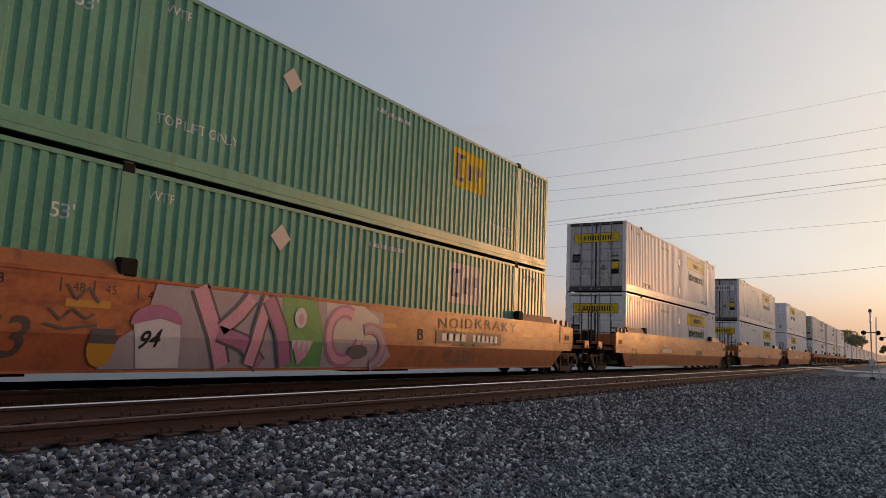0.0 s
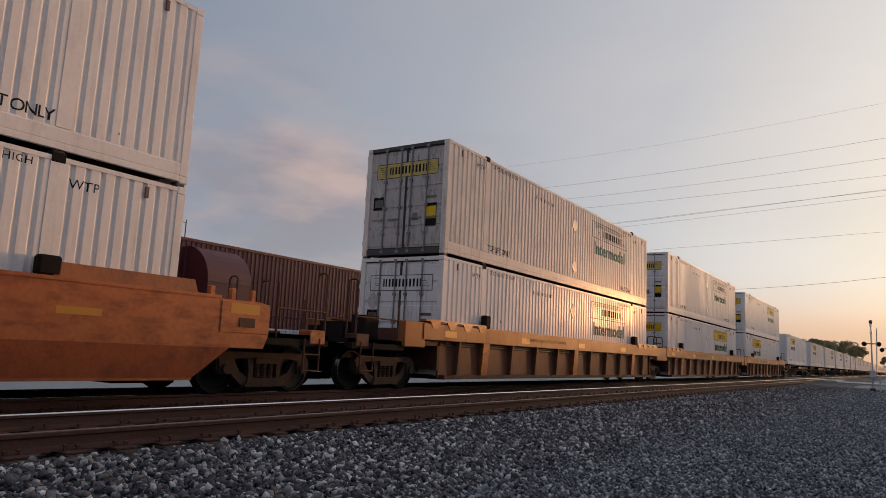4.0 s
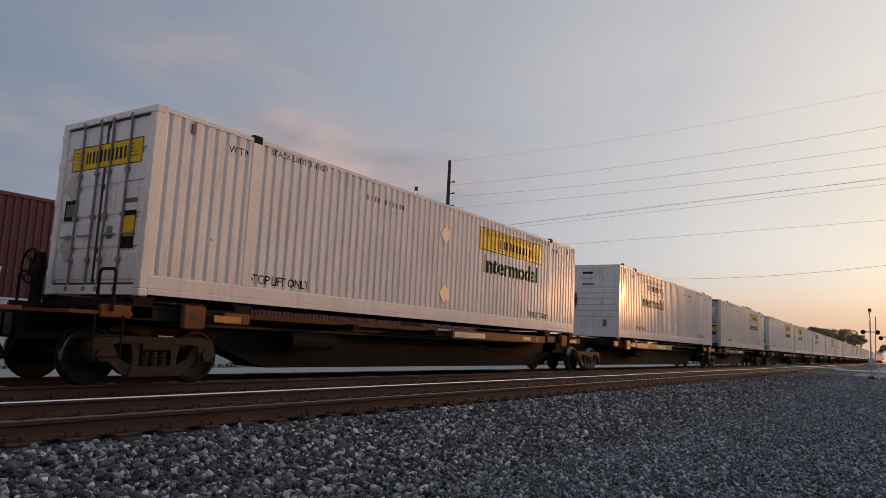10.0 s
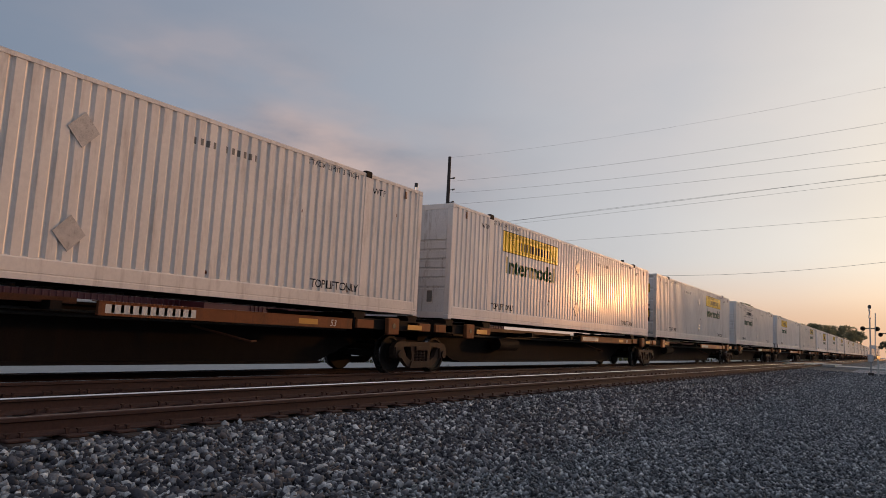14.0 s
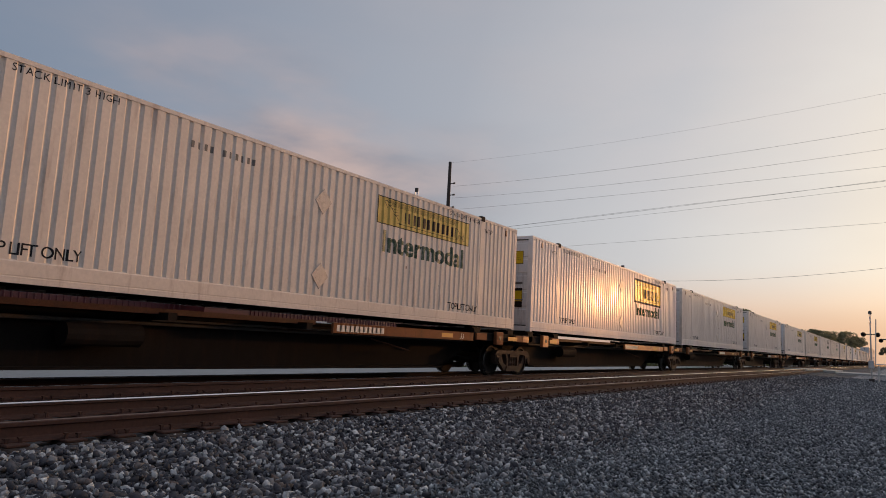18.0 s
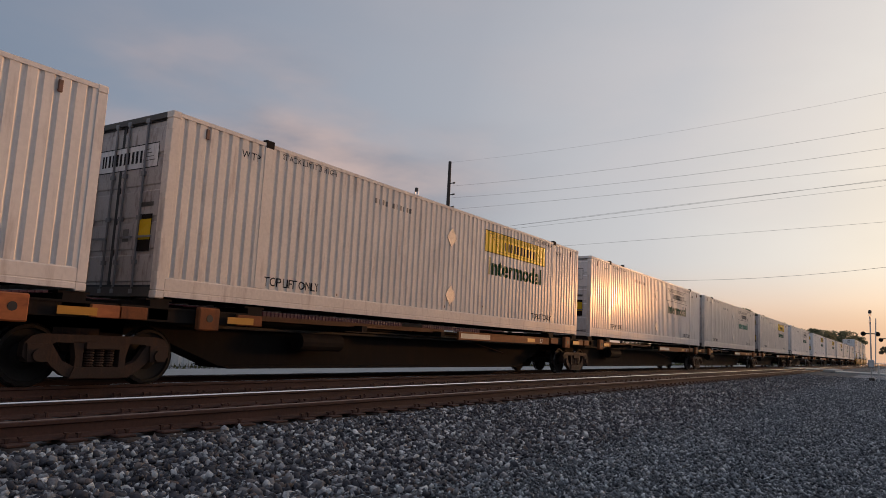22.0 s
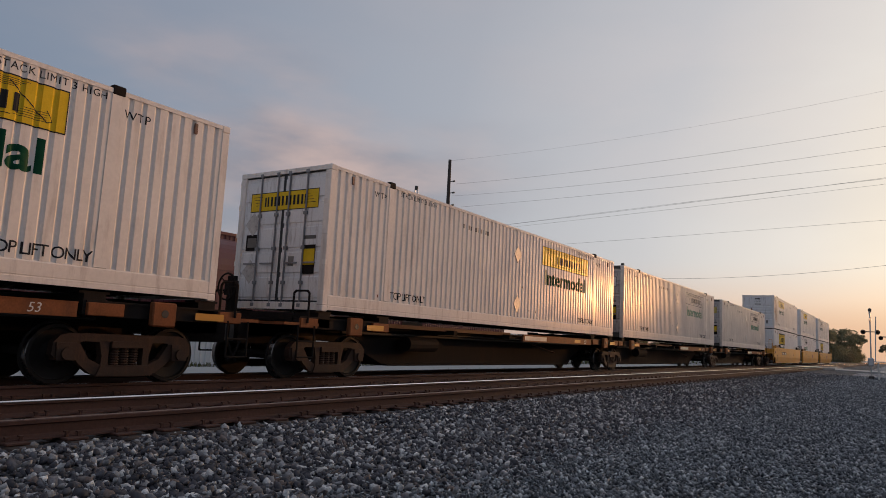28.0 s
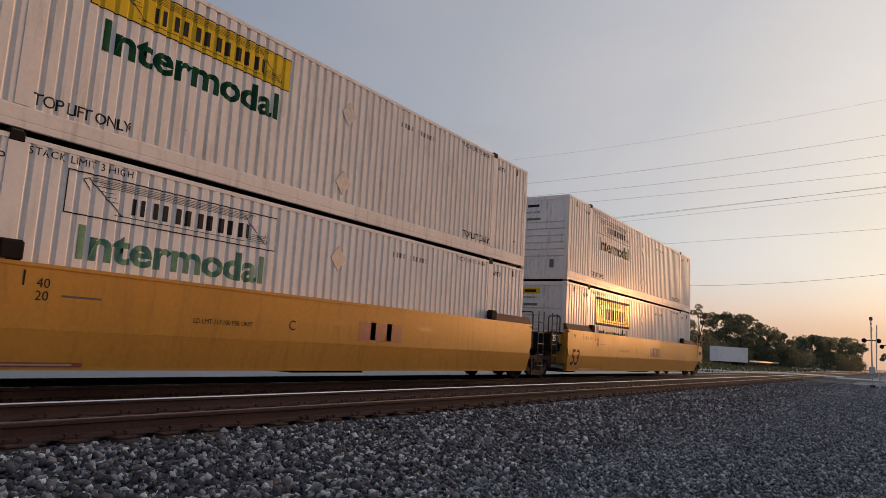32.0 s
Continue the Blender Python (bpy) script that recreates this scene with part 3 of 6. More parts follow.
make_stones("ballast_stones", "loose dark and pale crushed stones beside the track", STONE, ico_shape, -6.30, -3.1,
            ((1.0, 9, 680, 0.014, 0.046), (9, 17, 520, 0.014, 0.044), (17, 34, 210, 0.018, 0.044), (34, 60, 60, 0.024, 0.046)), 0.8, 11)
make_stones("gravel_chips", "fine grey gravel chips beside the railway", CHIPS, oct_shape, -3.3, 1.0,
            ((3.0, 9, 1250, 0.010, 0.032), (9, 17, 850, 0.012, 0.032), (17, 34, 260, 0.016, 0.036), (34, 60, 60, 0.022, 0.040)), 0.75, 12)


def make_shade_wall():
    """An added plain wall, out of view, that keeps the low sun off ground and underframes."""
    w = thing("shade_wall", "unseen plain wall added to keep low sun off the ground and underframes", "wall", kind="structure")
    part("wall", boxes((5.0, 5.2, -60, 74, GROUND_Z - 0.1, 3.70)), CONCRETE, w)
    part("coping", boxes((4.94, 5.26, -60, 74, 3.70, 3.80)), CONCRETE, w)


make_shade_wall()


def make_shade_blocks():
    """Added blocks on the sunny side, out of view, that shade the far part of the train."""
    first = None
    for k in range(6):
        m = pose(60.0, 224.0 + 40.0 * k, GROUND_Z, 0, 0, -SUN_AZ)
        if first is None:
            w = first = thing("shade_block", "unseen tall grey block added to shade the far part of the train", "building", "warehouses")
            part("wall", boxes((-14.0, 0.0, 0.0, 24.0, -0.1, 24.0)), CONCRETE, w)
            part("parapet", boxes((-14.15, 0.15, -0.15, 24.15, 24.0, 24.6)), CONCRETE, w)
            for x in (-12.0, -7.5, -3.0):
                part("block_panel", boxes((x - 1.2, x + 1.2, -0.05, 0.0, 0.3, 4.2)), BLACK, w)
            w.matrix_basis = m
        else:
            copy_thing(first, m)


make_shade_blocks()

# ---- containers: 53 feet long, front end at -y, doors at +y ----
CL, CW, CH = 16.154, 2.59, 2.896
HL, HW = CL / 2, CW / 2
POST = 6.096                      # lift posts at the 40 foot places
SECTIONS = ((-HL + 0.15, -POST - 0.10), (-POST + 0.10, POST - 0.10), (POST + 0.10, HL - 0.15))
SKIN = HW - 0.008
SHEETS = {"plain": 0.028, "green": 0.038}      # depth of the folds
# one fold: share of the pitch, share of the depth; a short steep flank and a long hollow one
FOLD = {"plain": ((0.25, 0.0), (0.31, 0.40), (0.37, 0.82), (0.43, 1.0), (0.50, 1.0), (0.57, 0.82), (0.63, 0.42), (0.67, 0.0)),
        "green": ((0.22, 0.0), (0.27, 0.5), (0.32, 0.95), (0.36, 1.0), (0.55, 1.0), (0.62, 0.82), (0.68, 0.45), (0.72, 0.0))}


def corrugation(y0, y1, kind, side):
    """Rows (y, depth) of the folded sheet from y0 to y1."""
    n = max(1, round((y1 - y0) / 0.216))
    p = (y1 - y0) / n
    fold = FOLD[kind] if side > 0 else tuple((1.0 - a, d) for a, d in reversed(FOLD[kind]))
    return [(y0, 0.0)] + [(y0 + (i + a) * p, d * SHEETS[kind]) for i in range(n) for a, d in fold] + [(y1, 0.0)]


FOLDS = {(k, e): [corrugation(*s, k, e) for s in SECTIONS] for k in SHEETS for e in (1, -1)}
BREAK_Y = {k: np.array([r[0] for f in FOLDS[k] for r in f]) for k in FOLDS}
BREAK_D = {k: np.array([r[1] for f in FOLDS[k] for r in f]) for k in FOLDS}


def follow_folds(bm, side, proud=0.003, kind="plain"):
    """Press a decal, standing at x = 0, into the folds of a side wall."""
    ys = [v.co.y for v in bm.verts]
    lo, hi = min(ys), max(ys)
    for y in BREAK_Y[kind, side]:
        if lo < y < hi:
            bmesh.ops.bisect_plane(bm, geom=bm.verts[:] + bm.edges[:] + bm.faces[:], plane_co=(0, y, 0), plane_no=(0, 1, 0), dist=1e-5)
    for v in bm.verts:
        v.co.x = side * (SKIN + proud - float(np.interp(v.co.y, BREAK_Y[kind, side], BREAK_D[kind, side])))
    bmesh.ops.recalc_face_normals(bm, faces=bm.faces[:])
    return bm


def side_sheet(side, z0, z1, kind):
    bm = bmesh.new()
    deep = SHEETS[kind]
    for rows in FOLDS[kind, side]:
        pts = [(side * (SKIN - d), y) for y, d in rows] + [(side * (SKIN - deep - 0.02), rows[-1][0]), (side * (SKIN - deep - 0.02), rows[0][0])]
        add_prism(bm, pts, "z", z0, z1)
    bmesh.ops.recalc_face_normals(bm, faces=bm.faces[:])
    return bm


def rail_bm(side, y0, y1):
    """Bottom side rail: a flat web over a lip, with a pressed line between them."""
    w = [(-0.06, 0.03), (0.006, 0.03), (0.006, 0.105), (-0.004, 0.112), (-0.004, 0.124), (0.002, 0.130), (0.002, 0.300), (-0.012, 0.322), (-0.06, 0.322)]
    return prism([(side * (HW + a), z) for a, z in w], "y", y0, y1)


def front_wall_bm():
    """Front end with level ribs."""
    pts = [(-HL + 0.09, 0.17), (-HL + 0.02, 0.17)]
    z = 0.75
    for i in range(6):
        pts += [(-HL + 0.02, z), (-HL + 0.062, z + 0.012), (-HL + 0.062, z + 0.055), (-HL + 0.02, z + 0.068)]
        z += 0.235
    pts += [(-HL + 0.02, CH - 0.14), (-HL + 0.09, CH - 0.14)]
    return prism(pts, "x", -HW + 0.14, HW - 0.14)


def door_bm(s):
    """One leaf with a pressed panel in each of five bands."""
    y = HL - 0.055
    x0, x1 = sorted((s * 0.012, s * (HW - 0.10)))
    bm = bmesh.new()
    pts = [(y - 0.04, CH - 0.10), (y - 0.04, 0.17), (y, 0.17)]
    for k in range(5):
        z = 0.24 + k * 0.505
        pts += [(y, z), (y + 0.016, z + 0.02), (y + 0.016, z + 0.41), (y, z + 0.43)]
    return prism(pts + [(y, CH - 0.10)], "x", x0, x1)


def ring_bm(x0, x1, z0, z1, w, y0, y1):
    """A flat rectangular frame of bar, standing across y."""
    bm = bmesh.new()
    loops = []
    for y in (y0, y1):
        loops.append([bm.verts.new(p) for p in ((x0, y, z0), (x1, y, z0), (x1, y, z1), (x0, y, z1))])
        loops.append([bm.verts.new(p) for p in ((x0 + w, y, z0 + w), (x1 - w, y, z0 + w), (x1 - w, y, z1 - w), (x0 + w, y, z1 - w))])
    oa, ia, ob_, ib = loops
    for i in range(4):
        j = (i + 1) % 4
        for q in ((oa[i], oa[j], ia[j], ia[i]), (ob_[i], ib[i], ib[j], ob_[j]), (oa[i], ob_[i], ob_[j], oa[j]), (ia[i], ia[j], ib[j], ib[i])):
            bm.faces.new(q)
    bmesh.ops.recalc_face_normals(bm, faces=bm.faces[:])
    return bm


def logo_art(style):
    """Name panel: a framed field with plain bars for the letters. Returns (field, ink) in x, y; 3.8 wide, 0.6 high."""
    field = rect(3.78, 0.60)
    ink = bmesh.new()
    e = 0.05 if style == "O" else 0.018
    for r in ((0, 0, 3.78, e), (0, 0.60 - e, 3.78, e), (0, 0, e, 0.60), (3.78 - e, 0, e, 0.60)):
        add_rect(ink, *r)
    for k in range(5):                                        # speed lines
        add_rect(ink, 0.32 + 0.05 * k, 0.545 - k * 0.024, 2.95 - 0.10 * k, 0.007)
        add_rect(ink, 0.34 + 0.07 * k, 0.50 - k * 0.06, 0.30 - 0.04 * k, 0.008)
        add_rect(ink, 3.10 + 0.03 * k, 0.10 + k * 0.03, 0.42 - 0.03 * k, 0.007)
    add_rect(ink, 0.72, 0.085, 2.35, 0.010)
    for x0, y0, x1, y1 in ((0.30, 0.53, 0.86, 0.08), (0.22, 0.50, 0.30, 0.53), (3.02, 0.52, 3.52, 0.10), (3.52, 0.10, 3.60, 0.13), (0.22, 0.50, 0.34, 0.36), (3.60, 0.13, 3.50, 0.26)):
        ink.faces.new([ink.verts.new(p) for p in ((x0, y0 - 0.007, 0), (x1, y1 - 0.007, 0), (x1 + 0.004, y1 + 0.007, 0), (x0 + 0.004, y0 + 0.007, 0))])
    x = 0.98
    for w in (0.20, 0.25, 0.27, 0.27, 0.27, 0.23):            # plain letter bars
        add_rect(ink, x, 0.14, w * 0.34, 0.24)
        add_rect(ink, x + w * 0.66, 0.14, w * 0.34, 0.24)
        x += w + 0.14
    return field, ink


_side_art = {}


def side_art(kind, side, style=""):
    """Pressed lettering meshes, made once for each kind."""
    key = (kind, side, style)
    if key in _side_art:
        return _side_art[key]
    flip = lambda w, y: y if side > 0 else y + w              # start of the line, read left to right
    tall = 1.7 if style == "O" else 1.0                       # the framed panels are taller
    low = 1.60 if style == "O" else 2.02
    if kind == "field":
        bm = follow_folds(on_side(rect(3.78, 0.60 * tall), side, flip(3.78, -HL + 2.66), low, 0), side)
    elif kind == "ink":
        bm = logo_art(style)[1]
        for v in bm.verts:
            v.co.y *= tall
        bm = follow_folds(on_side(bm, side, flip(3.78, -HL + 2.66), low, 0), side, 0.006)
    elif kind == "word":
        t = text_bm("Intermodal", 0.44, bold=0.028)
        w = width_of(t)
        for v in t.verts:
            v.co.x *= 3.30 / w
        bm = follow_folds(on_side(t, side, flip(3.30, -HL + 2.90), 1.10 if style == "O" else 1.445, 0), side)
    elif kind == "lift":
        t = text_bm("TOP LIFT ONLY", 0.155, spacing=0.86, bold=0.006)
        w = width_of(t)
        bm = follow_folds(on_side(t, side, flip(w, -HL + 2.10 if style == "front" else HL - 2.10 - w), 0.385, 0), side)
    elif kind == "stack":
        words, h, y, z = (("STACK LIMIT 3 HIGH", 0.10, -HL + 2.15, 2.69), ("WTP", 0.13, -HL + 1.45, 2.50), ("WTP", 0.13, HL - 1.80, 2.50), ("STACK LIMIT 3 HIGH", 0.10, HL - 3.75, 2.69))[style]
        t = text_bm(words, h, spacing=1.1)
        bm = follow_folds(on_side(t, side, flip(width_of(t), y), z, 0), side)
    elif kind == "vent":
        bm = box(*sorted((side * (SKIN - 0.01), side * (SKIN + 0.02))), style * (HL - 0.66) - 0.032, style * (HL - 0.66) + 0.032, 2.60, 2.77, 0.008)
    elif kind == "rust":                                      # one small chip of rust
        rng = random.Random(style)
        y = rng.uniform(-HL + 0.6, HL - 0.6)
        z = 0.36 + rng.random() ** 2 * 2.1
        r = rng.uniform(0.012, 0.028)
        bm = bmesh.new()
        bm.faces.new([bm.verts.new((0, y + r * rng.uniform(0.5, 1.2) * math.cos(k * math.tau / 7), z + r * rng.uniform(0.7, 2.2) * math.sin(k * math.tau / 7))) for k in range(7)])
        bm = follow_folds(bm, side)
    elif kind == "run":                                       # one run of rust down the end of the wall
        rng = random.Random(style)
        y = -HL + 0.25 + 2.0 * (style % 22) / 22 + rng.uniform(-0.03, 0.03)
        top, h, w = rng.uniform(1.6, 2.75), rng.uniform(0.4, 1.9), rng.uniform(0.012, 0.040)
        low = max(0.34, top - h)
        left = [(y - w * rng.uniform(0.2, 1.0), top + (low - top) * k / 5) for k in range(6)]
        right = [(y + w * rng.uniform(0.2, 1.0), top + (low - top) * k / 5) for k in range(6)]
        bm = bmesh.new()
        bm.faces.new([bm.verts.new((0, a, b)) for a, b in left + right[::-1]])
        bm = follow_folds(bm, side)
    elif kind == "number":
        bm = bmesh.new()                                      # a row of small plain marks
        for k in (0, 1, 2, 3, 5, 6, 7, 8, 9, 10):
            add_rect(bm, 0.125 * k, 0.0, 0.055, 0.11)
        bm = follow_folds(on_side(bm, side, flip(1.3, HL - 6.3), 2.41, 0), side)
    elif kind == "placard":
        bm = bmesh.new()
        for y, z in (((-HL + 8.10, 2.13),) if style == "high" else ((-HL + 8.06, 0.70),)):
            pts = [(y - 0.225, z), (y, z - 0.25), (y + 0.225, z), (y, z + 0.25)]
            add_prism(bm, pts, "x", side * (SKIN - 0.002), side * (SKIN + 0.012))
        bmesh.ops.recalc_face_normals(bm, faces=bm.faces[:])
    mat_of = {"field": YELLOW, "ink": INK, "word": GREENINK, "lift": INK, "stack": INK, "number": GREYINK, "vent": VENTRED, "rust": RUSTSPOT, "run": RUSTRUN, "placard": PLACARD}[kind]
    me = mesh_of(bm, kind, mat_of)
    _side_art[key] = me
    return me


_shell = {}


def shell(skin, rail, door):
    """Meshes of the box itself, shared by all containers in one paint."""
    key = (skin.name, door.name)
    if key in _shell:
        return _shell[key]
    s = []
    for side in (1, -1):
        n = "side_panel"
        s.append((n, mesh_of(side_sheet(side, 0.32, CH - 0.075, "green" if skin is GREEN else "plain"), n, skin)))
        s.append(("bottom_rail", mesh_of(rail_bm(side, -HL + 0.15, HL - 0.15), "bottom_rail", rail)))
        s.append(("top_rail", mesh_of(box(*sorted((side * (HW - 0.07), side * (HW + 0.002))), -HL + 0.15, HL - 0.15, CH - 0.08, CH - 0.015), "top_rail", rail)))
        for y in (-POST, POST):
            s.append(("lift_post", mesh_of(boxes((*sorted((side * (HW - 0.08), side * HW)), y - 0.098, y + 0.098, 0.326, CH - 0.082)), "lift_post", rail)))
            s.append(("lift_casting", mesh_of(box(*sorted((side * (HW - 0.10), side * (HW + 0.012))), y - 0.10, y + 0.10, CH - 0.10, CH + 0.04, 0.015), "lift_casting", BLACK)))
        for e in (-1, 1):
            y0, y1 = sorted((e * (HL - 0.15), e * HL))
            s.append(("corner_post", mesh_of(box(*sorted((side * (HW - 0.15), side * (HW + 0.003))), y0, y1, 0.12, CH - 0.12, 0.01), "corner_post", rail)))
            for z0, z1 in ((0, 0.118), (CH - 0.118, CH)):
                s.append(("corner_casting", mesh_of(box(*sorted((side * (HW - 0.16), side * (HW + 0.005))), y0 - 0.005, y1 + 0.005, z0, z1, 0.015), "corner_casting", rail)))
        s.append(("door", mesh_of(door_bm(side), "door", door)))
        x0, x1 = sorted((side * 0.002, side * (HW - 0.085)))
        s.append(("door_seal", mesh_of(ring_bm(x0, x1, 0.165, CH - 0.095, 0.035, HL - 0.055, HL - 0.038), "door_seal", GASKET)))
        for x in (0.17, 0.66):                                   # lock rods with cams, guides and handles
            bm = bmesh.new()
            add_rod(bm, (side * x, HL - 0.015, 0.10), (side * x, HL - 0.015, CH - 0.07), 0.018, 8)
            for z in (0.10, 0.55, 1.25, 1.95, CH - 0.09):
                quad_box(bm, side * x - 0.045, side * x + 0.045, HL - 0.045, HL + 0.005, z - 0.035, z + 0.035)
            quad_box(bm, *sorted((side * x, side * (x + 0.36))), HL - 0.015, HL + 0.005, 0.93, 0.96)
            s.append(("lock_rod", mesh_of(bm, "lock_rod", GALV)))
        hinge = box(*sorted((side * (HW - 0.13), side * (HW + 0.012))), HL - 0.03, HL + 0.006, -0.05, 0.05)
        me = mesh_of(hinge, "hinge", rail)
        for z in (0.35, 0.95, 1.55, 2.15, 2.65):
            s.append(("hinge", me, z))
    s.append(("roof", mesh_of(boxes((-HW + 0.07, HW - 0.07, -HL + 0.02, HL - 0.02, CH - 0.06, CH - 0.03)), "roof", skin)))
    s.append(("floor_frame", mesh_of(boxes((-HW + 0.05, HW - 0.05, -HL + 0.05, HL - 0.05, 0.12, 0.17), *[(-HW + 0.06, HW - 0.06, y, y + 0.05, 0.04, 0.12) for y in np.arange(-HL + 0.6, HL - 0.5, 0.62)]), "floor_frame", BLACK)))
    s.append(("front_wall", mesh_of(front_wall_bm(), "front_wall", door)))
    dark = CASTING if door is DOOR_DIRTY else rail
    s.append(("front_header", mesh_of(box(-HW + 0.15, HW - 0.15, -HL, -HL + 0.10, CH - 0.14, CH - 0.01), "front_header", rail)))
    s.append(("front_sill", mesh_of(box(-HW + 0.15, HW - 0.15, -HL, -HL + 0.10, 0.02, 0.17), "front_sill", rail)))
    s.append(("door_header", mesh_of(box(-HW + 0.15, HW - 0.15, HL - 0.10, HL, CH - 0.10, CH - 0.01), "door_header", dark)))
    s.append(("door_sill", mesh_of(box(-HW + 0.15, HW - 0.15, HL - 0.10, HL, 0.02, 0.165), "door_sill", dark)))
    _shell[key] = s
    return s


def end_signs(owner, yellow, front_yellow):
    """Signs on the doors and on the front end."""
    y = HL - 0.036
    field = on_end(rect(1.95, 0.40), 1, 0.97, 2.04, y)
    part("door_sign", field, yellow, owner)
    bm = bmesh.new()
    for r in ((0, 0, 1.95, 0.015), (0, 0.385, 1.95, 0.015), (0, 0, 0.015, 0.4), (1.935, 0, 0.015, 0.4)):
        add_rect(bm, *r)
    x = 0.42
    for w in (0.12, 0.16, 0.16, 0.16, 0.17, 0.15):
        add_rect(bm, x, 0.10, w * 0.36, 0.20)
        add_rect(bm, x + w * 0.64, 0.10, w * 0.36, 0.20)
        x += w + 0.055
    for k in range(4):
        add_rect(bm, 0.07 + 0.03 * k, 0.31 - 0.06 * k, 0.28 - 0.04 * k, 0.01)
        add_rect(bm, 1.62, 0.30 - 0.06 * k, 0.10 + 0.05 * k, 0.01)
    part("door_sign_art", on_end(bm, 1, 0.97, 2.04, y + 0.003), INK, owner)
    part("door_number", on_end(bars(0.34, 0.07, 6, 0.4), 1, -0.64, 1.42, y + 0.003), GREYINK, owner)
    part("caution_sign", on_end(rect(0.34, 0.58), 1, -0.64, 0.72, y + 0.002), BLACK, owner)
    part("caution_sign_face", on_end(rect(0.31, 0.32), 1, -0.655, 0.90, y + 0.004), YELLOW, owner)
    n = part("notice_plate", on_end(rect(0.36, 0.34), 1, 1.03, 1.22, y + 0.002), BLACK, owner)
    part("notice_art", on_end(bars(0.26, 0.20, 4, 0.5), 1, 0.98, 1.29, y + 0.004), GREYINK, n)
    for z in (1.78, 0.78):
        part("door_placard", prism([(0.62, z), (0.85, z - 0.25), (1.08, z), (0.85, z + 0.25)], "y", y - 0.01, y + 0.006), PLACARD, owner)
    part("data_plate", on_end(rect(0.16, 0.20), 1, -0.25, 0.88, y + 0.002), GREYINK, owner)
    yf = -HL + 0.017
    part("front_sign", on_end(rect(0.72, 0.21), -1, -0.40, 2.46, yf), front_yellow, owner)
    part("front_sign_art", on_end(bars(0.44, 0.09, 6, 0.35), -1, -0.26, 2.52, yf - 0.003), INK, owner)
    t = text_bm("Intermodal", 0.085)
    part("front_word", on_end(t, -1, -0.34, 2.31, yf - 0.001), GREENINK, owner)
    part("front_number", on_end(bars(0.52, 0.08, 9, 0.4), -1, -0.28, 2.06, yf - 0.001), GREYINK, owner)
    for x, z in ((-0.80, 1.55), (-0.80, 0.50)):
        part("front_placard", prism([(x - 0.15, z), (x, z - 0.17), (x + 0.15, z), (x, z + 0.17)], "y", -HL - 0.004, -HL + 0.022), WHITE, owner)
    part("front_box", box(0.64, 0.78, -HL - 0.02, -HL + 0.03, 0.42, 0.70, 0.01), GREYINK, owner)


def green_art(ob, side, level):
    """Lettering and stickers of the green boxes. level: U upper, L lower."""
    def pressed(name, bm, y, z, mat_, label=""):
        w = width_of(bm)
        part(name, follow_folds(on_side(bm, side, -HL + y if side > 0 else HL - y, z, 0), side, 0.003, "green"), mat_, ob, label)
    pressed("size_lettering", text_bm("53'", 0.20, bold=0.008), 0.95, 1.98, WHITEINK)
    pressed("lift_lettering", text_bm("WTP", 0.15), 2.33, 2.47, WHITEINK)
    if level == "U":
        pressed("lift_lettering", text_bm("TOP LIFT ONLY", 0.16, spacing=0.95), 2.34, 0.72, WHITEINK)
    pressed("number_mark", bars(1.2, 0.09, 10, 0.4), 7.5, 2.50, WHITEINK)
    pressed("number_mark", bars(0.95, 0.10, 9, 0.4), CL - 1.6, 2.52, WHITEINK)
    pressed("size_lettering", text_bm("53", 0.15), CL - 1.25, 2.22, WHITEINK)
    pressed("lift_lettering", text_bm("WTP", 0.13), CL - 2.50, 2.48, WHITEINK)
    if level == "U":
        pressed("lift_lettering", text_bm("TOP LIFT ONLY", 0.15, spacing=0.80), CL - 3.55, 0.75, WHITEINK)
    pressed("emblem_panel", rect(1.6, 1.0), 10.6, 1.55, YELLOW if level == "U" else PALE, "square emblem sticker")
    bm = bmesh.new()
    for x, z, w, h in ((0.18, 0.16, 0.14, 0.70), (0.36, 0.16, 0.22, 0.10), (0.36, 0.76, 0.22, 0.10), (0.70, 0.26, 0.08, 0.42), (0.82, 0.26, 0.08, 0.42), (0.94, 0.26, 0.08, 0.42), (1.12, 0.26, 0.10, 0.46), (1.26, 0.46, 0.16, 0.26)):
        add_rect(bm, x, z, w, h)
    w = follow_folds(on_side(bm, side, -HL + 10.6 if side > 0 else HL - 10.6, 1.55, 0), side, 0.006, "green")
    part("emblem_mark", w, PURPLE, ob)
    y, z = 5.0, 2.30
    bm = bmesh.new()
    add_prism(bm, [(-HL + y - 0.24, z), (-HL + y, z - 0.24), (-HL + y + 0.24, z), (-HL + y, z + 0.24)], "x", side * (SKIN - 0.004), side * (SKIN + 0.012))
    bmesh.ops.recalc_face_normals(bm, faces=bm.faces[:])
    part("placard_holder", bm, PALE, ob, "peach diamond placard")


_kinds = {}


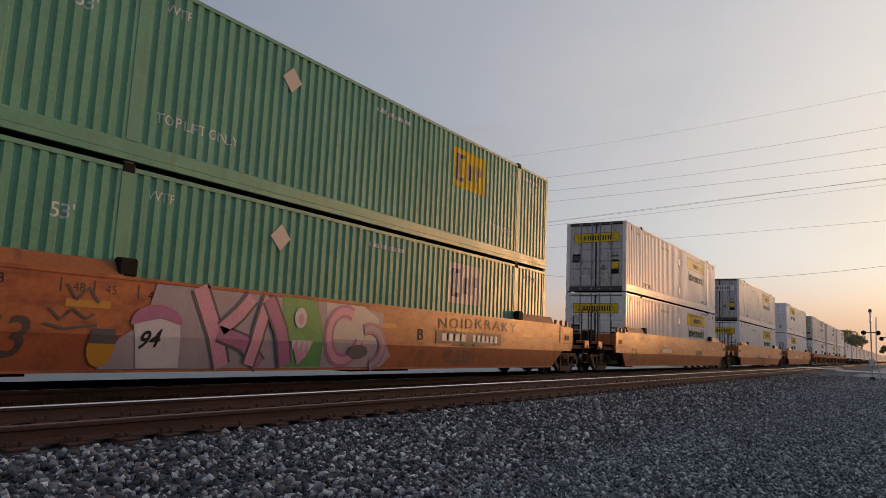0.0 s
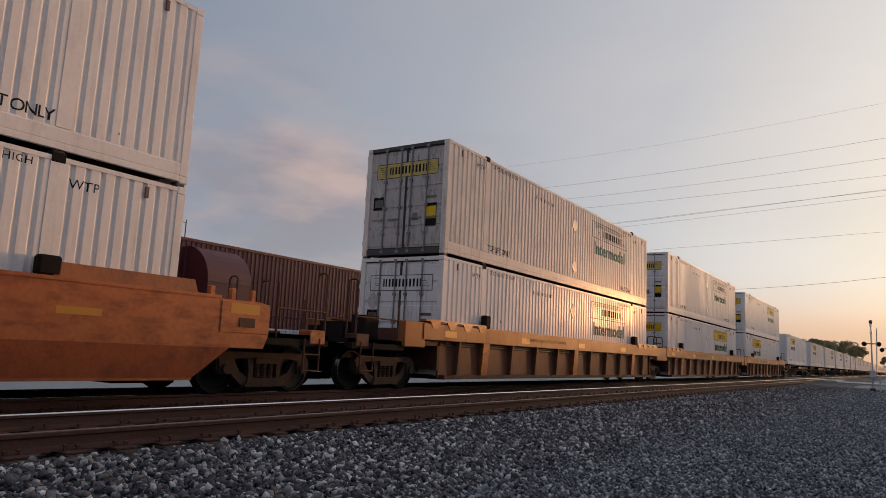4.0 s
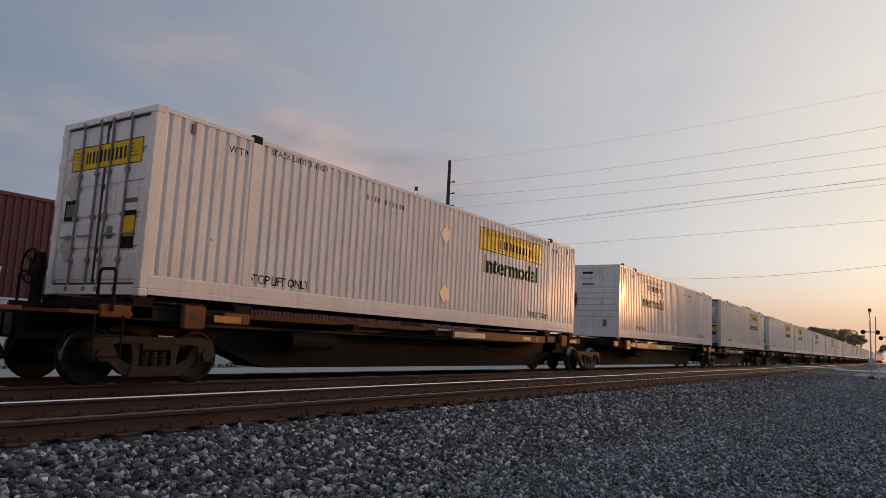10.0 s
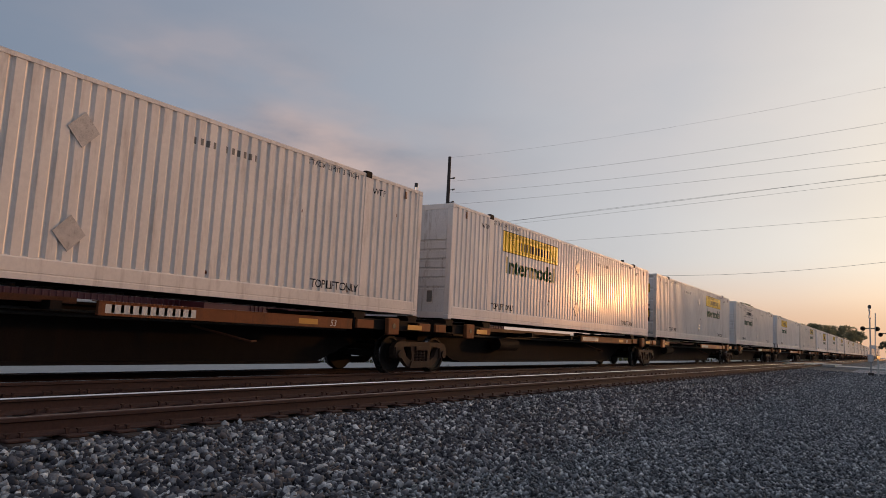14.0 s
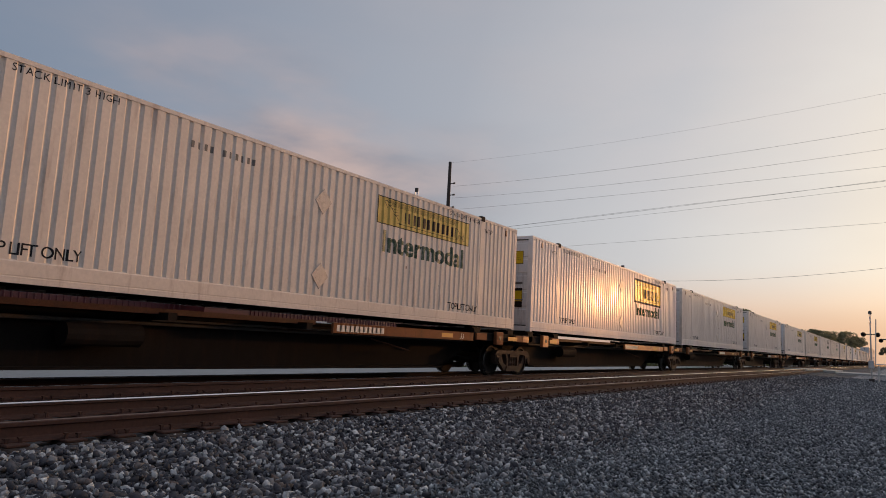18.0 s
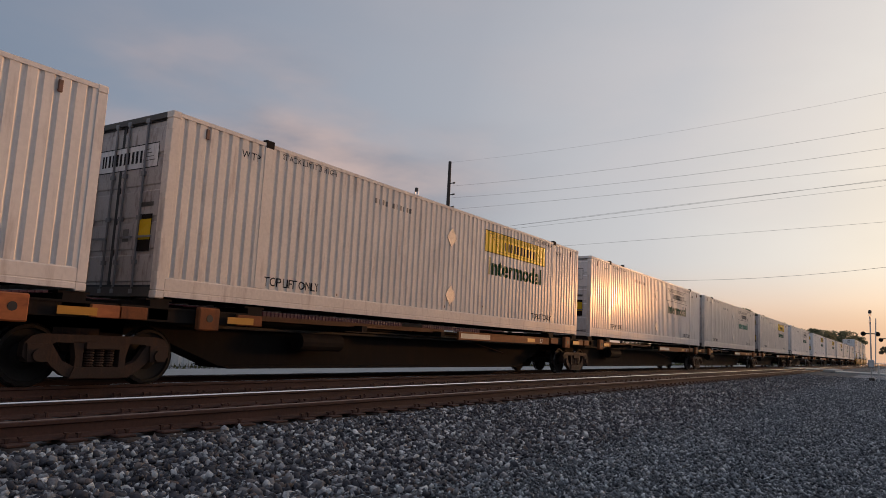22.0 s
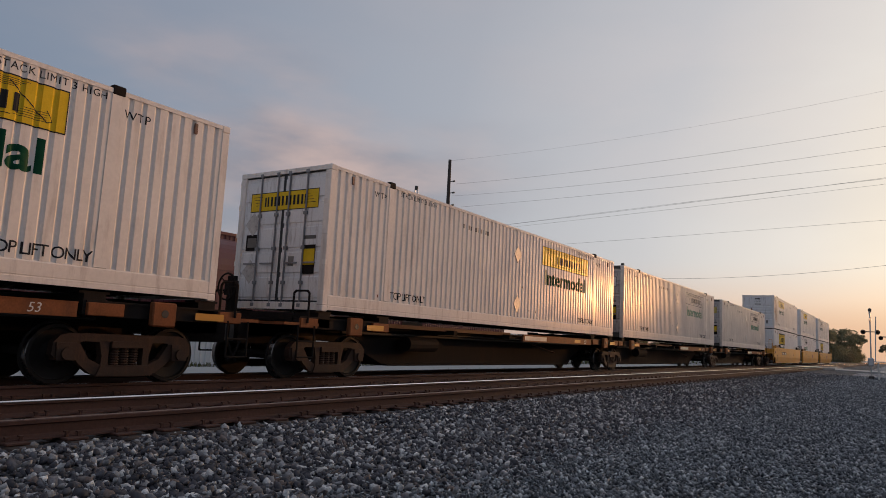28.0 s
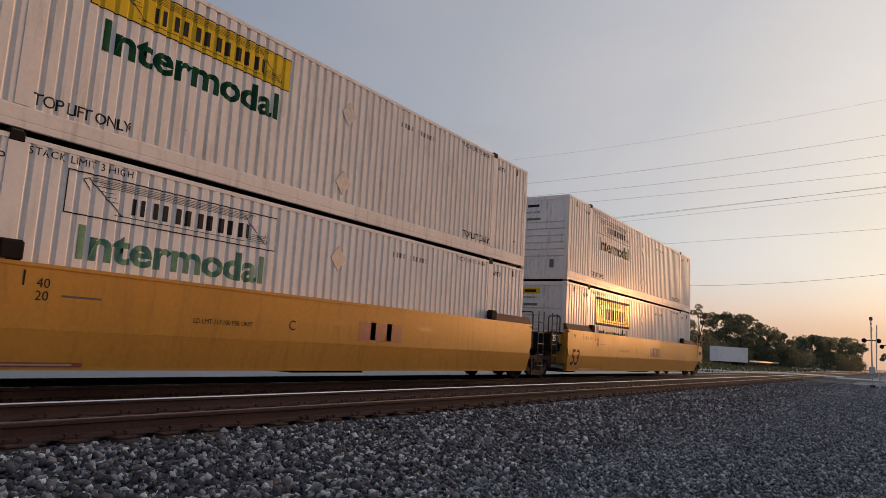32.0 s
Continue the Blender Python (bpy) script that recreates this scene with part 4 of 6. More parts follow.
def container_master(style, paint_kind, sign, end):
    """style: Y yellow panel, F faded panel, N outline alone, O heavy frame, G green box; sign: Y or N on the ends."""
    key = (style, paint_kind, sign, end)
    if key in _kinds:
        return _kinds[key], False
    skin = {"w": WHITE, "c": CREAM, "d": DIRTY, "e": CREAM, "r": CREAM, "g": GREEN}[paint_kind]
    rail = GREEN_RAIL if paint_kind == "g" else skin
    door = {"w": DOOR, "c": DOOR, "d": DOOR_DIRTY, "e": DOOR_DIRTY, "r": DOOR, "g": GREEN}[paint_kind]
    tone = {"w": "white", "c": "cream-white", "d": "dusty white", "e": "cream-white, dirty-doored", "r": "rust-streaked white", "g": "dark green"}[paint_kind]
    logo = {"Y": "a yellow name panel", "F": "a faded yellow name panel", "N": "an outlined name panel", "O": "a black-framed yellow panel", "G": "a square emblem"}[style]
    ob = thing("shipping_container", f"{tone} corrugated steel shipping container with {logo}", "container", "containers on the train")
    side = 1 if end == "F" else -1                            # the side that the camera passes
    for name, me, *up in shell(skin, rail, door):
        if name == "hinge" and end == "F":
            continue
        o = part(name, me, None, ob)
        if up:
            o.location.z = up[0]
    if style != "G":
        if style in "YFO":
            p = part("logo_panel", side_art("field", side, "O" if style == "O" else ""), None, ob, "yellow name panel")
            if style == "F":
                me = p.data.copy()
                me.materials[0] = FADED
                p.data = me
        else:
            p = ob
        part("logo_art", side_art("ink", side, "O" if style == "O" else ""), None, p)
        w = part("lettering", side_art("word", side, "O" if style == "O" else ""), None, ob, "green lettering")
        if style == "N" and paint_kind in "dw":
            me = w.data.copy()
            me.materials[0] = PALEGREEN
            w.data = me
        if style == "F":
            me = w.data.copy()
            me.materials[0] = FADEDGREEN
            w.data = me
        for k in range(4):
            tagged(part("stack_lettering", side_art("stack", side, k), None, ob), kind="stuff")
        for e in (-1, 1):
            part("vent_cover", side_art("vent", side, e), None, ob, "small dark red vent cover")
        tagged(part("number_mark", side_art("number", side), None, ob), kind="stuff")
        for k in range({"w": 2, "c": 4}.get(paint_kind, 5)):
            part("rust_chip", side_art("rust", side, 31 * len(_kinds) + k), None, ob)
        if paint_kind == "r":
            for k in range(36):
                part("rust_run", side_art("run", side, k), None, ob)
        for k in ("front", "back"):
            part("lift_lettering", side_art("lift", side, k), None, ob)
        for k in ("high", "low"):
            part("placard_holder", side_art("placard", side, k), None, ob)
    else:
        green_art(ob, side, sign)
    if style != "G":
        end_signs(ob, {"Y": YELLOW, "N": DOOR, "F": FADED}[sign], {"Y": YELLOW, "N": DOOR, "F": FADED}[sign])
    if end == "F" and style != "G":
        for x, z, h in ((-0.52, 1.05, 0.75), (-0.72, 0.85, 0.40)):
            pts = [(x - 0.05, z + h), (x + 0.03, z + h * 0.9), (x + 0.07, z + h * 0.55), (x + 0.03, z + h * 0.3), (x + 0.01, z), (x - 0.03, z + h * 0.25), (x - 0.06, z + h * 0.6)]
            bm = bmesh.new()
            bm.faces.new([bm.verts.new((a, -HL + 0.016, b)) for a, b in pts])
            part("rust_streak", bm, RUSTSPOT, ob, "rust streak")
    _kinds[key] = ob
    return ob, True

# ---- wheel trucks ----
def make_truck(owner, y, r=0.42, base=0.89):
    """A two-axle freight truck under a car: bolster with its side frames, springs and wheelsets."""
    tr = part("truck", boxes((-0.95, 0.95, -0.22, 0.22, 0.46, 0.70), (-0.35, 0.35, -0.35, 0.35, 0.66, 0.80)), TRUCKSTEEL, owner, "rusty cast steel freight truck")
    tr.location = (0, y, 0)
    for s in (1, -1):
        x0, x1 = sorted((s * 0.93, s * 1.06))
        bm = bmesh.new()
        top = [(-1.08, 0.42), (-1.07, 0.58), (-0.98, 0.68), (-0.86, 0.71), (0.86, 0.71), (0.98, 0.68), (1.07, 0.58), (1.08, 0.42), (1.00, 0.34), (0.90, 0.33), (0.79, 0.40), (0.77, 0.54), (0.66, 0.60), (-0.66, 0.60), (-0.77, 0.54), (-0.79, 0.40), (-0.90, 0.33), (-1.00, 0.34)]
        add_prism(bm, top, "x", x0, x1)
        for e in (-1, 1):
            add_prism(bm, [(e * 0.27, 0.61), (e * 0.42, 0.61), (e * 0.37, 0.40), (e * 0.38, 0.22), (e * 0.27, 0.24)], "x", x0, x1)
            add_prism(bm, [(e * 0.80, 0.60), (e * 0.70, 0.58), (e * 0.55, 0.36), (e * 0.36, 0.27), (e * 0.38, 0.12), (e * 0.52, 0.16), (e * 0.68, 0.28), (e * 0.84, 0.46)], "x", x0 + 0.01, x1 - 0.01)
            add_prism(bm, [(e * (base - 0.13), 0.34), (e * (base + 0.13), 0.34), (e * (base + 0.15), 0.58), (e * (base - 0.15), 0.58)], "x", *sorted((s * 0.90, s * 1.09)))
            add_rod(bm, (s * 1.05, e * base, 0.43), (s * 1.13, e * base, 0.43), 0.085, 12)
        add_prism(bm, [(-0.44, 0.12), (0.44, 0.12), (0.38, 0.27), (-0.38, 0.27)], "x", *sorted((s * 0.92, s * 1.08)))
        quad_box(bm, *sorted((s * 0.95, s * 1.10)), -0.25, 0.25, 0.52, 0.61)
        bmesh.ops.recalc_face_normals(bm, faces=bm.faces[:])
        part("side_frame", bm, TRUCKSTEEL, tr)
        if s > 0:
            coil = []
            for k in range(7):
                coil += [(0.27 + k * 0.036, 0.050), (0.282 + k * 0.036, 0.068), (0.294 + k * 0.036, 0.068), (0.304 + k * 0.036, 0.050)]
            for yy in (-0.15, 0.0, 0.15):
                sp = part("spring", lathe(coil, (0, 0), 10), TRUCKSTEEL, tr)
                sp.matrix_basis = Matrix.Translation((1.0, yy, 0)) @ Matrix.Rotation(-math.pi / 2, 4, "Y")
    for e in (-1, 1):
        for s in (1, -1):
            prof = [(s * 0.66, r - 0.06), (s * 0.66, r - 0.01), (s * 0.69, r + 0.026), (s * 0.715, r + 0.026), (s * 0.73, r), (s * 0.825, r - 0.005), (s * 0.835, r - 0.06),
                    (s * 0.80, r - 0.075), (s * 0.765, 0.20), (s * 0.80, 0.13), (s * 0.88, 0.12), (s * 0.88, 0.02)]
            part("wheel", lathe(prof, (e * base, r), 36), WHEEL, tr)
            part("tread", lathe([(s * 0.729, r - 0.002), (s * 0.735, r + 0.0015), (s * 0.826, r - 0.003), (s * 0.836, r - 0.012)], (e * base, r), 36, False), TREAD, tr, "polished wheel tread")
        part("axle", rods(((-0.9, e * base, r), (0.9, e * base, r), 0.08)), WHEEL, tr)
    for e in (-1, 1):
        part("brake_beam", box(-0.8, 0.8, e * 0.42 - 0.05, e * 0.42 + 0.05, 0.32, 0.42), BLACK, tr)
    return tr


def grab_iron(owner, x, y, z0, z1, w, mat_):
    """A tall hoop of round bar, standing across the car."""
    pts = [(x, y, z0), (x, y, z1 - 0.05), (x - 0.05 * (1 if x > 0 else -1), y, z1), (x - (w - 0.05) * (1 if x > 0 else -1), y, z1), (x - w * (1 if x > 0 else -1), y, z1 - 0.05), (x - w * (1 if x > 0 else -1), y, z0)]
    return part("grab_iron", polyline(pts, 0.022), mat_, owner)


def side_steps(owner, x, y, z0, z1, w, mat_):
    """A sill step: two uprights along the car and rungs."""
    rows = [((x, y, z0), (x, y, z1), 0.018), ((x, y + w, z0), (x, y + w, z1), 0.018)]
    n = max(2, round((z1 - z0) / 0.33))
    rows += [((x, y, z0 + k * (z1 - z0) / n), (x, y + w, z0 + k * (z1 - z0) / n), 0.016) for k in range(n)]
    return part("sill_step", rods(*rows), mat_, owner)


def end_platform(owner, e, y_in, y_out, body, rail_mat):
    """Deck, draft gear, rails and brake parts at one end of a car. e: -1 or 1."""
    def ys(a, b):
        return sorted((e * a, e * b))
    part("end_deck", boxes((-1.42, 1.42, *ys(y_in, y_out - 0.35), 0.98, 1.06), (-1.42, -1.30, *ys(y_in, y_out - 0.35), 0.86, 1.06), (1.30, 1.42, *ys(y_in, y_out - 0.35), 0.86, 1.06)), BLACK, owner)
    for s in (1, -1):
        part("step_box", box(*sorted((s * 1.12, s * 1.44)), *ys(y_out - 0.85, y_out - 0.45), 0.90, 1.16, 0.015), body, owner)
    part("draft_sill", boxes((-0.30, 0.30, *ys(y_in - 1.2, y_out - 0.15), 0.58, 0.97)), BLACK, owner)
    part("coupler", boxes((-0.12, 0.12, *ys(y_out - 0.20, y_out + 0.10), 0.70, 0.92), (-0.20, 0.20, *ys(y_out - 0.02, y_out + 0.14), 0.66, 0.96)), CASTING, owner, "dark cast steel knuckle coupler")
    pts = [(0.35, e * (y_out - 0.25), 0.66), (0.36, e * (y_out - 0.10), 0.40), (0.32, e * (y_out + 0.05), 0.30)]
    part("air_hose", polyline(pts, 0.028), BLACK, owner)
    for s in (1, -1):
        grab_iron(owner, s * 1.40, e * (y_out - 0.45), 1.0, 2.25, 0.24, rail_mat)
        part("handrail", rods(((s * 1.41, e * (y_in + 0.25), 1.0), (s * 1.41, e * (y_in + 0.25), 1.95), 0.022), ((s * 1.41, e * (y_in + 0.25), 1.5), (s * 1.41, e * (y_out - 0.45), 1.5), 0.016)), rail_mat, owner)
        side_steps(owner, s * 1.44, e * (y_out - 0.80) - 0.2, 0.42, 1.0, 0.40, rail_mat)
    part("brake_gear", boxes((-0.55, 0.15, *ys(y_in + 0.15, y_in + 0.60), 1.06, 1.45), (0.35, 0.75, *ys(y_in + 0.10, y_in + 0.55), 1.06, 1.60), (-1.0, -0.7, *ys(y_in + 0.2, y_in + 0.5), 1.06, 1.35)), BLACK, owner)


def well_smooth(label, body, guide, front, back, yf, yb, group):
    """Deep-well car with smooth sides. front/back: 'c' coupler end or 's' end resting on a shared truck; yf, yb: how far each end reaches."""
    ob = thing("well_car", label, "rail car", group)
    ext = {-1: 1.75 if front == "c" else 0.25, 1: 1.75 if back == "c" else 0.25}      # how far the sides run past the container
    low = {e: HL + (0.95 if ext[e] > 1 else 0.22) for e in (-1, 1)}
    for s in (1, -1):
        x0, x1 = sorted((s * 1.42, s * 1.50))
        bm = bmesh.new()
        e0, e1 = -(HL + ext[-1]), HL + ext[1]
        add_prism(bm, [(e0, 1.00), (e0 + 0.1, 0.78), (e1 - 0.1, 0.78), (e1, 1.00), (e1, 1.50), (e1 - 0.2, 1.55), (e0 + 0.2, 1.55), (e0, 1.50)], "x", x0, x1)
        quad_box(bm, *sorted((s * 1.32, s * 1.515)), max(e0, -HL - 0.7), min(e1, HL + 0.7), 1.55, 1.60)
        bmesh.ops.recalc_face_normals(bm, faces=bm.faces[:])
        part("side_sheet", bm, body, ob)
        bm = bmesh.new()
        a0, a1 = -low[-1], low[1]
        b0, b1 = a0 + (0.62 if ext[-1] > 1 else 0.10), a1 - (0.62 if ext[1] > 1 else 0.10)
        outer = [(s * 1.50, a0, 0.779), (s * 1.50, a1, 0.779), (s * 1.42, b1, 0.29), (s * 1.42, b0, 0.29)]
        inner = [(s * 1.42, a0, 0.779), (s * 1.42, a1, 0.779), (s * 1.32, b1, 0.29), (s * 1.32, b0, 0.29)]
        vo, vi = [bm.verts.new(p) for p in outer], [bm.verts.new(p) for p in inner]
        bm.faces.new(vo)
        bm.faces.new(vi[::-1])
        for i in range(4):
            bm.faces.new((vo[i], vo[(i + 1) % 4], vi[(i + 1) % 4], vi[i]))
        bmesh.ops.recalc_face_normals(bm, faces=bm.faces[:])
        # orange cars: lower sheet darker and redder than the side sheet
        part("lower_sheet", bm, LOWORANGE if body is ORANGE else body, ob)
        part("bottom_flange", box(*sorted((s * 1.26, s * 1.43)), b0, b1, 0.265, 0.30), body, ob)
        for e in (-1, 1):
            y0, y1 = sorted((e * (HL - 1.95), e * (HL + 0.25)))
            bm = prism([(s * 1.33, 1.60), (s * 1.50, 1.60), (s * 1.40, 1.80), (s * 1.33, 1.80)], "y", y0, y1)
            part("guide_ledge", bm, guide, ob, "rusty container guide")
            part("latch", box(*sorted((s * 1.34, s * 1.50)), *sorted((e * (POST - 0.18), e * (POST + 0.12))), 1.60, 1.86, 0.03), BLACK, ob)
        for y in (-6.9, -3.4, -0.4, 2.6, 6.2):
            part("reflector", on_side(rect(0.62, 0.10), s, y, 1.13, 1.503), REFLECT, ob, "yellow reflective strip")
        part("capacity_lettering", on_side(bars(0.55, 0.028, 9, 0.3), s, -s * 5.4, 1.20, 1.503), GREYINK, ob)
        if body is GOLD:
            lt = part("load_lettering", on_side(text_bm("LD LMT 117,100 PER UNIT", 0.075, spacing=0.95), s, s * 2.2 if front == "c" else -s * 3.35, 0.99, 1.503), INK, ob)
            tagged(lt, kind="stuff")
            part("unit_lettering", on_side(text_bm("A" if front == "c" else "C", 0.17), s, -s * 1.35, 0.98, 1.503), INK, ob)
            if front == "c":
                nb = part("number_board", on_side(rect(2.75, 0.25), s, -s * 5.05, 1.00, 1.503), BROWN, ob, "dark brown number panel")
                part("mark_art", on_side(bars(0.92, 0.15, 4, 0.35), s, -s * 4.80, 1.05, 1.506), WHITEINK, nb)
                part("mark_art", on_side(bars(0.95, 0.15, 6, 0.4), s, -s * 3.45, 1.05, 1.506), WHITEINK, nb)
            if front == "s":                                      # company mark as plain bars
                part("company_mark", on_side(bars(1.45, 0.38, 3, 0.3), s, s * 0.55, 0.86, 1.503), TTRED, ob)
        else:
            part("mark_art", on_side(bars(1.5, 0.16, 11, 0.45), s, -s * 3.6, 0.86, 1.503), SPRAYWHITE, ob)
            part("company_mark", on_side(bars(1.4, 0.24, 3, 0.3), s, s * 2.5, 0.80, 1.503), FADEDINK, ob)
        t = text_bm("53", 0.50, shear=0.25, bold=0.012)
        w = width_of(t)
        t = on_side(t, s, -s * (HL - 0.04 + (0.35 if body is GOLD and front == "c" else 0.0)), 0.47, 0)
        bmesh.ops.bisect_plane(t, geom=t.verts[:] + t.edges[:] + t.faces[:], plane_co=(0, 0, 0.779), plane_no=(0, 0, 1), dist=1e-5)
        for v in t.verts:
            v.co.x = s * (1.42 + min(0.08, 0.1636 * (v.co.z - 0.29)) + 0.004)
        part("size_lettering", t, INK if body is GOLD else FADEDINK, ob)
        for y in (HL - 1.19, HL - 1.64, HL - 2.29, HL - 0.19) if s > 0 else ():
            part("place_tick", on_side(rect(0.025, 0.19), s, -s * y - s * 0.11, 1.31, 1.503), INK if body is GOLD else FADEDINK, ob)
        t = text_bm("48", 0.12)
        part("place_mark", on_side(t, s, -s * (HL - 1.25), 1.33, 1.503), INK if body is GOLD else FADEDINK, ob)
        if body is GOLD and s > 0:
            part("place_mark", on_side(text_bm("20", 0.12), s, -(HL - 2.35), 1.14, 1.503), INK, ob)
            strip = part("notice_strip", boxes((1.425, 1.434, -HL + 0.75, -HL + 3.1, 0.305, 0.365)), TTRED, ob, "dark red notice strip")
            part("lettering", on_side(bars(2.1, 0.022, 40, 0.3), s, -HL + 0.86, 0.325, 1.437), PALE, strip)
        t = text_bm("45", 0.12)
        part("place_mark", on_side(t, s, -s * (HL - 1.70), 1.33, 1.503), INK if body is GOLD else FADEDINK, ob)
        t = text_bm("40", 0.12)
        part("place_mark", on_side(t, s, -s * (HL - 2.35), 1.30, 1.503), INK, ob)
        t = text_bm("53", 0.12)
        part("place_mark", on_side(t, s, -s * (HL - 0.25), 1.36, 1.503), INK, ob)
        for e in (-1, 1):
            if ext[e] < 1:
                continue
            y0, y1 = sorted((e * (HL + 0.72), e * (HL + 1.72)))
            bx = part("end_box", box(*sorted((s * 1.50, s * 1.515)), y0, y1, 1.02, 1.52, 0.006), body, ob)
            part("reflector", on_side(rect(0.60, 0.17), s, s * (e * (HL + 1.2)) * s - s * 0.3, 1.33, 1.518), REFLECT, bx, "yellow reflective strip")
            part("card_holder", boxes((*sorted((s * 1.515, s * 1.53)), e * (HL + 1.25) - 0.16, e * (HL + 1.25) + 0.16, 1.12, 1.27)), BROWN, bx)
            for k in range(3):
                part("lug", box(*sorted((s * 1.38, s * 1.47)), e * (HL + 0.55 + 0.42 * k) - 0.05, e * (HL + 0.55 + 0.42 * k) + 0.05, 1.54, 1.74, 0.015), body, ob)
            part("gusset", prism([(e * (HL + 0.45), 0.30), (e * (HL + 0.95), 0.777), (e * (HL + 1.7), 0.90), (e * (HL + 0.5), 0.90)], "x", *sorted((s * 1.20, s * 1.40))), BLACK, ob)
    for y0, y1 in ((-8.2, -7.2), (-1.0, 1.0), (7.2, 8.2)):
        part("floor_plate", boxes((-1.3, 1.3, y0, y1, 0.22, 0.309)), BLACK, ob)
    for e, kind, yy in ((-1, front, yf), (1, back, yb)):
        y0, y1 = sorted((e * (HL + 0.12), e * (HL + ext[e])))
        part("end_bulkhead", boxes((-1.42, 1.42, *sorted((e * (HL + 0.12), e * (HL + 0.22))), 0.5, 1.5), (-1.42, 1.42, y0, y1, 1.0, 1.10), (-1.42, -1.34, y0, y1, 1.10, 1.48), (1.34, 1.42, y0, y1, 1.10, 1.48)), body, ob)
        if kind == "c":
            end_platform(ob, e, HL + 1.75, yy, body, GOLD if body is GOLD else BROWN)
            make_truck(ob, e * (HL + 2.15))
        else:
            part("end_sill", boxes((-0.45, 0.45, *sorted((e * (HL + 0.2), e * yy)), 0.62, 1.05)), BLACK, ob)
            part("end_casting", box(-1.25, 1.25, *sorted((e * (HL + 0.26), e * (HL + 0.95))), 0.88, 1.45, 0.04), BLACK, ob)
            for s in (1, -1):
                side_steps(ob, s * 1.40, e * (HL + 1.1) - 0.18, 0.42, 2.05, 0.36, CASTING)
                grab_iron(ob, s * 1.36, e * (HL + 0.6), 1.45, 2.0, 0.40, BROWN)
                if e < 0:
                    bd = part("weight_board", box(*sorted((s * 1.26, s * 1.30)), -HL - 1.15, -HL - 0.25, 1.08, 1.50), BLACK, ob, "black board with white lettering")
                    t = text_bm("125 T", 0.19, bold=0.01)
                    part("lettering", on_side(t, s, -HL - 1.10 if s > 0 else -HL - 0.35, 1.20, 1.303), WHITEINK, bd)
                    part("reflector", on_side(rect(0.26, 0.30), s, -HL - 0.52 if s > 0 else -HL - 0.26, 1.13, 1.304), REFLECT, bd)
    return ob


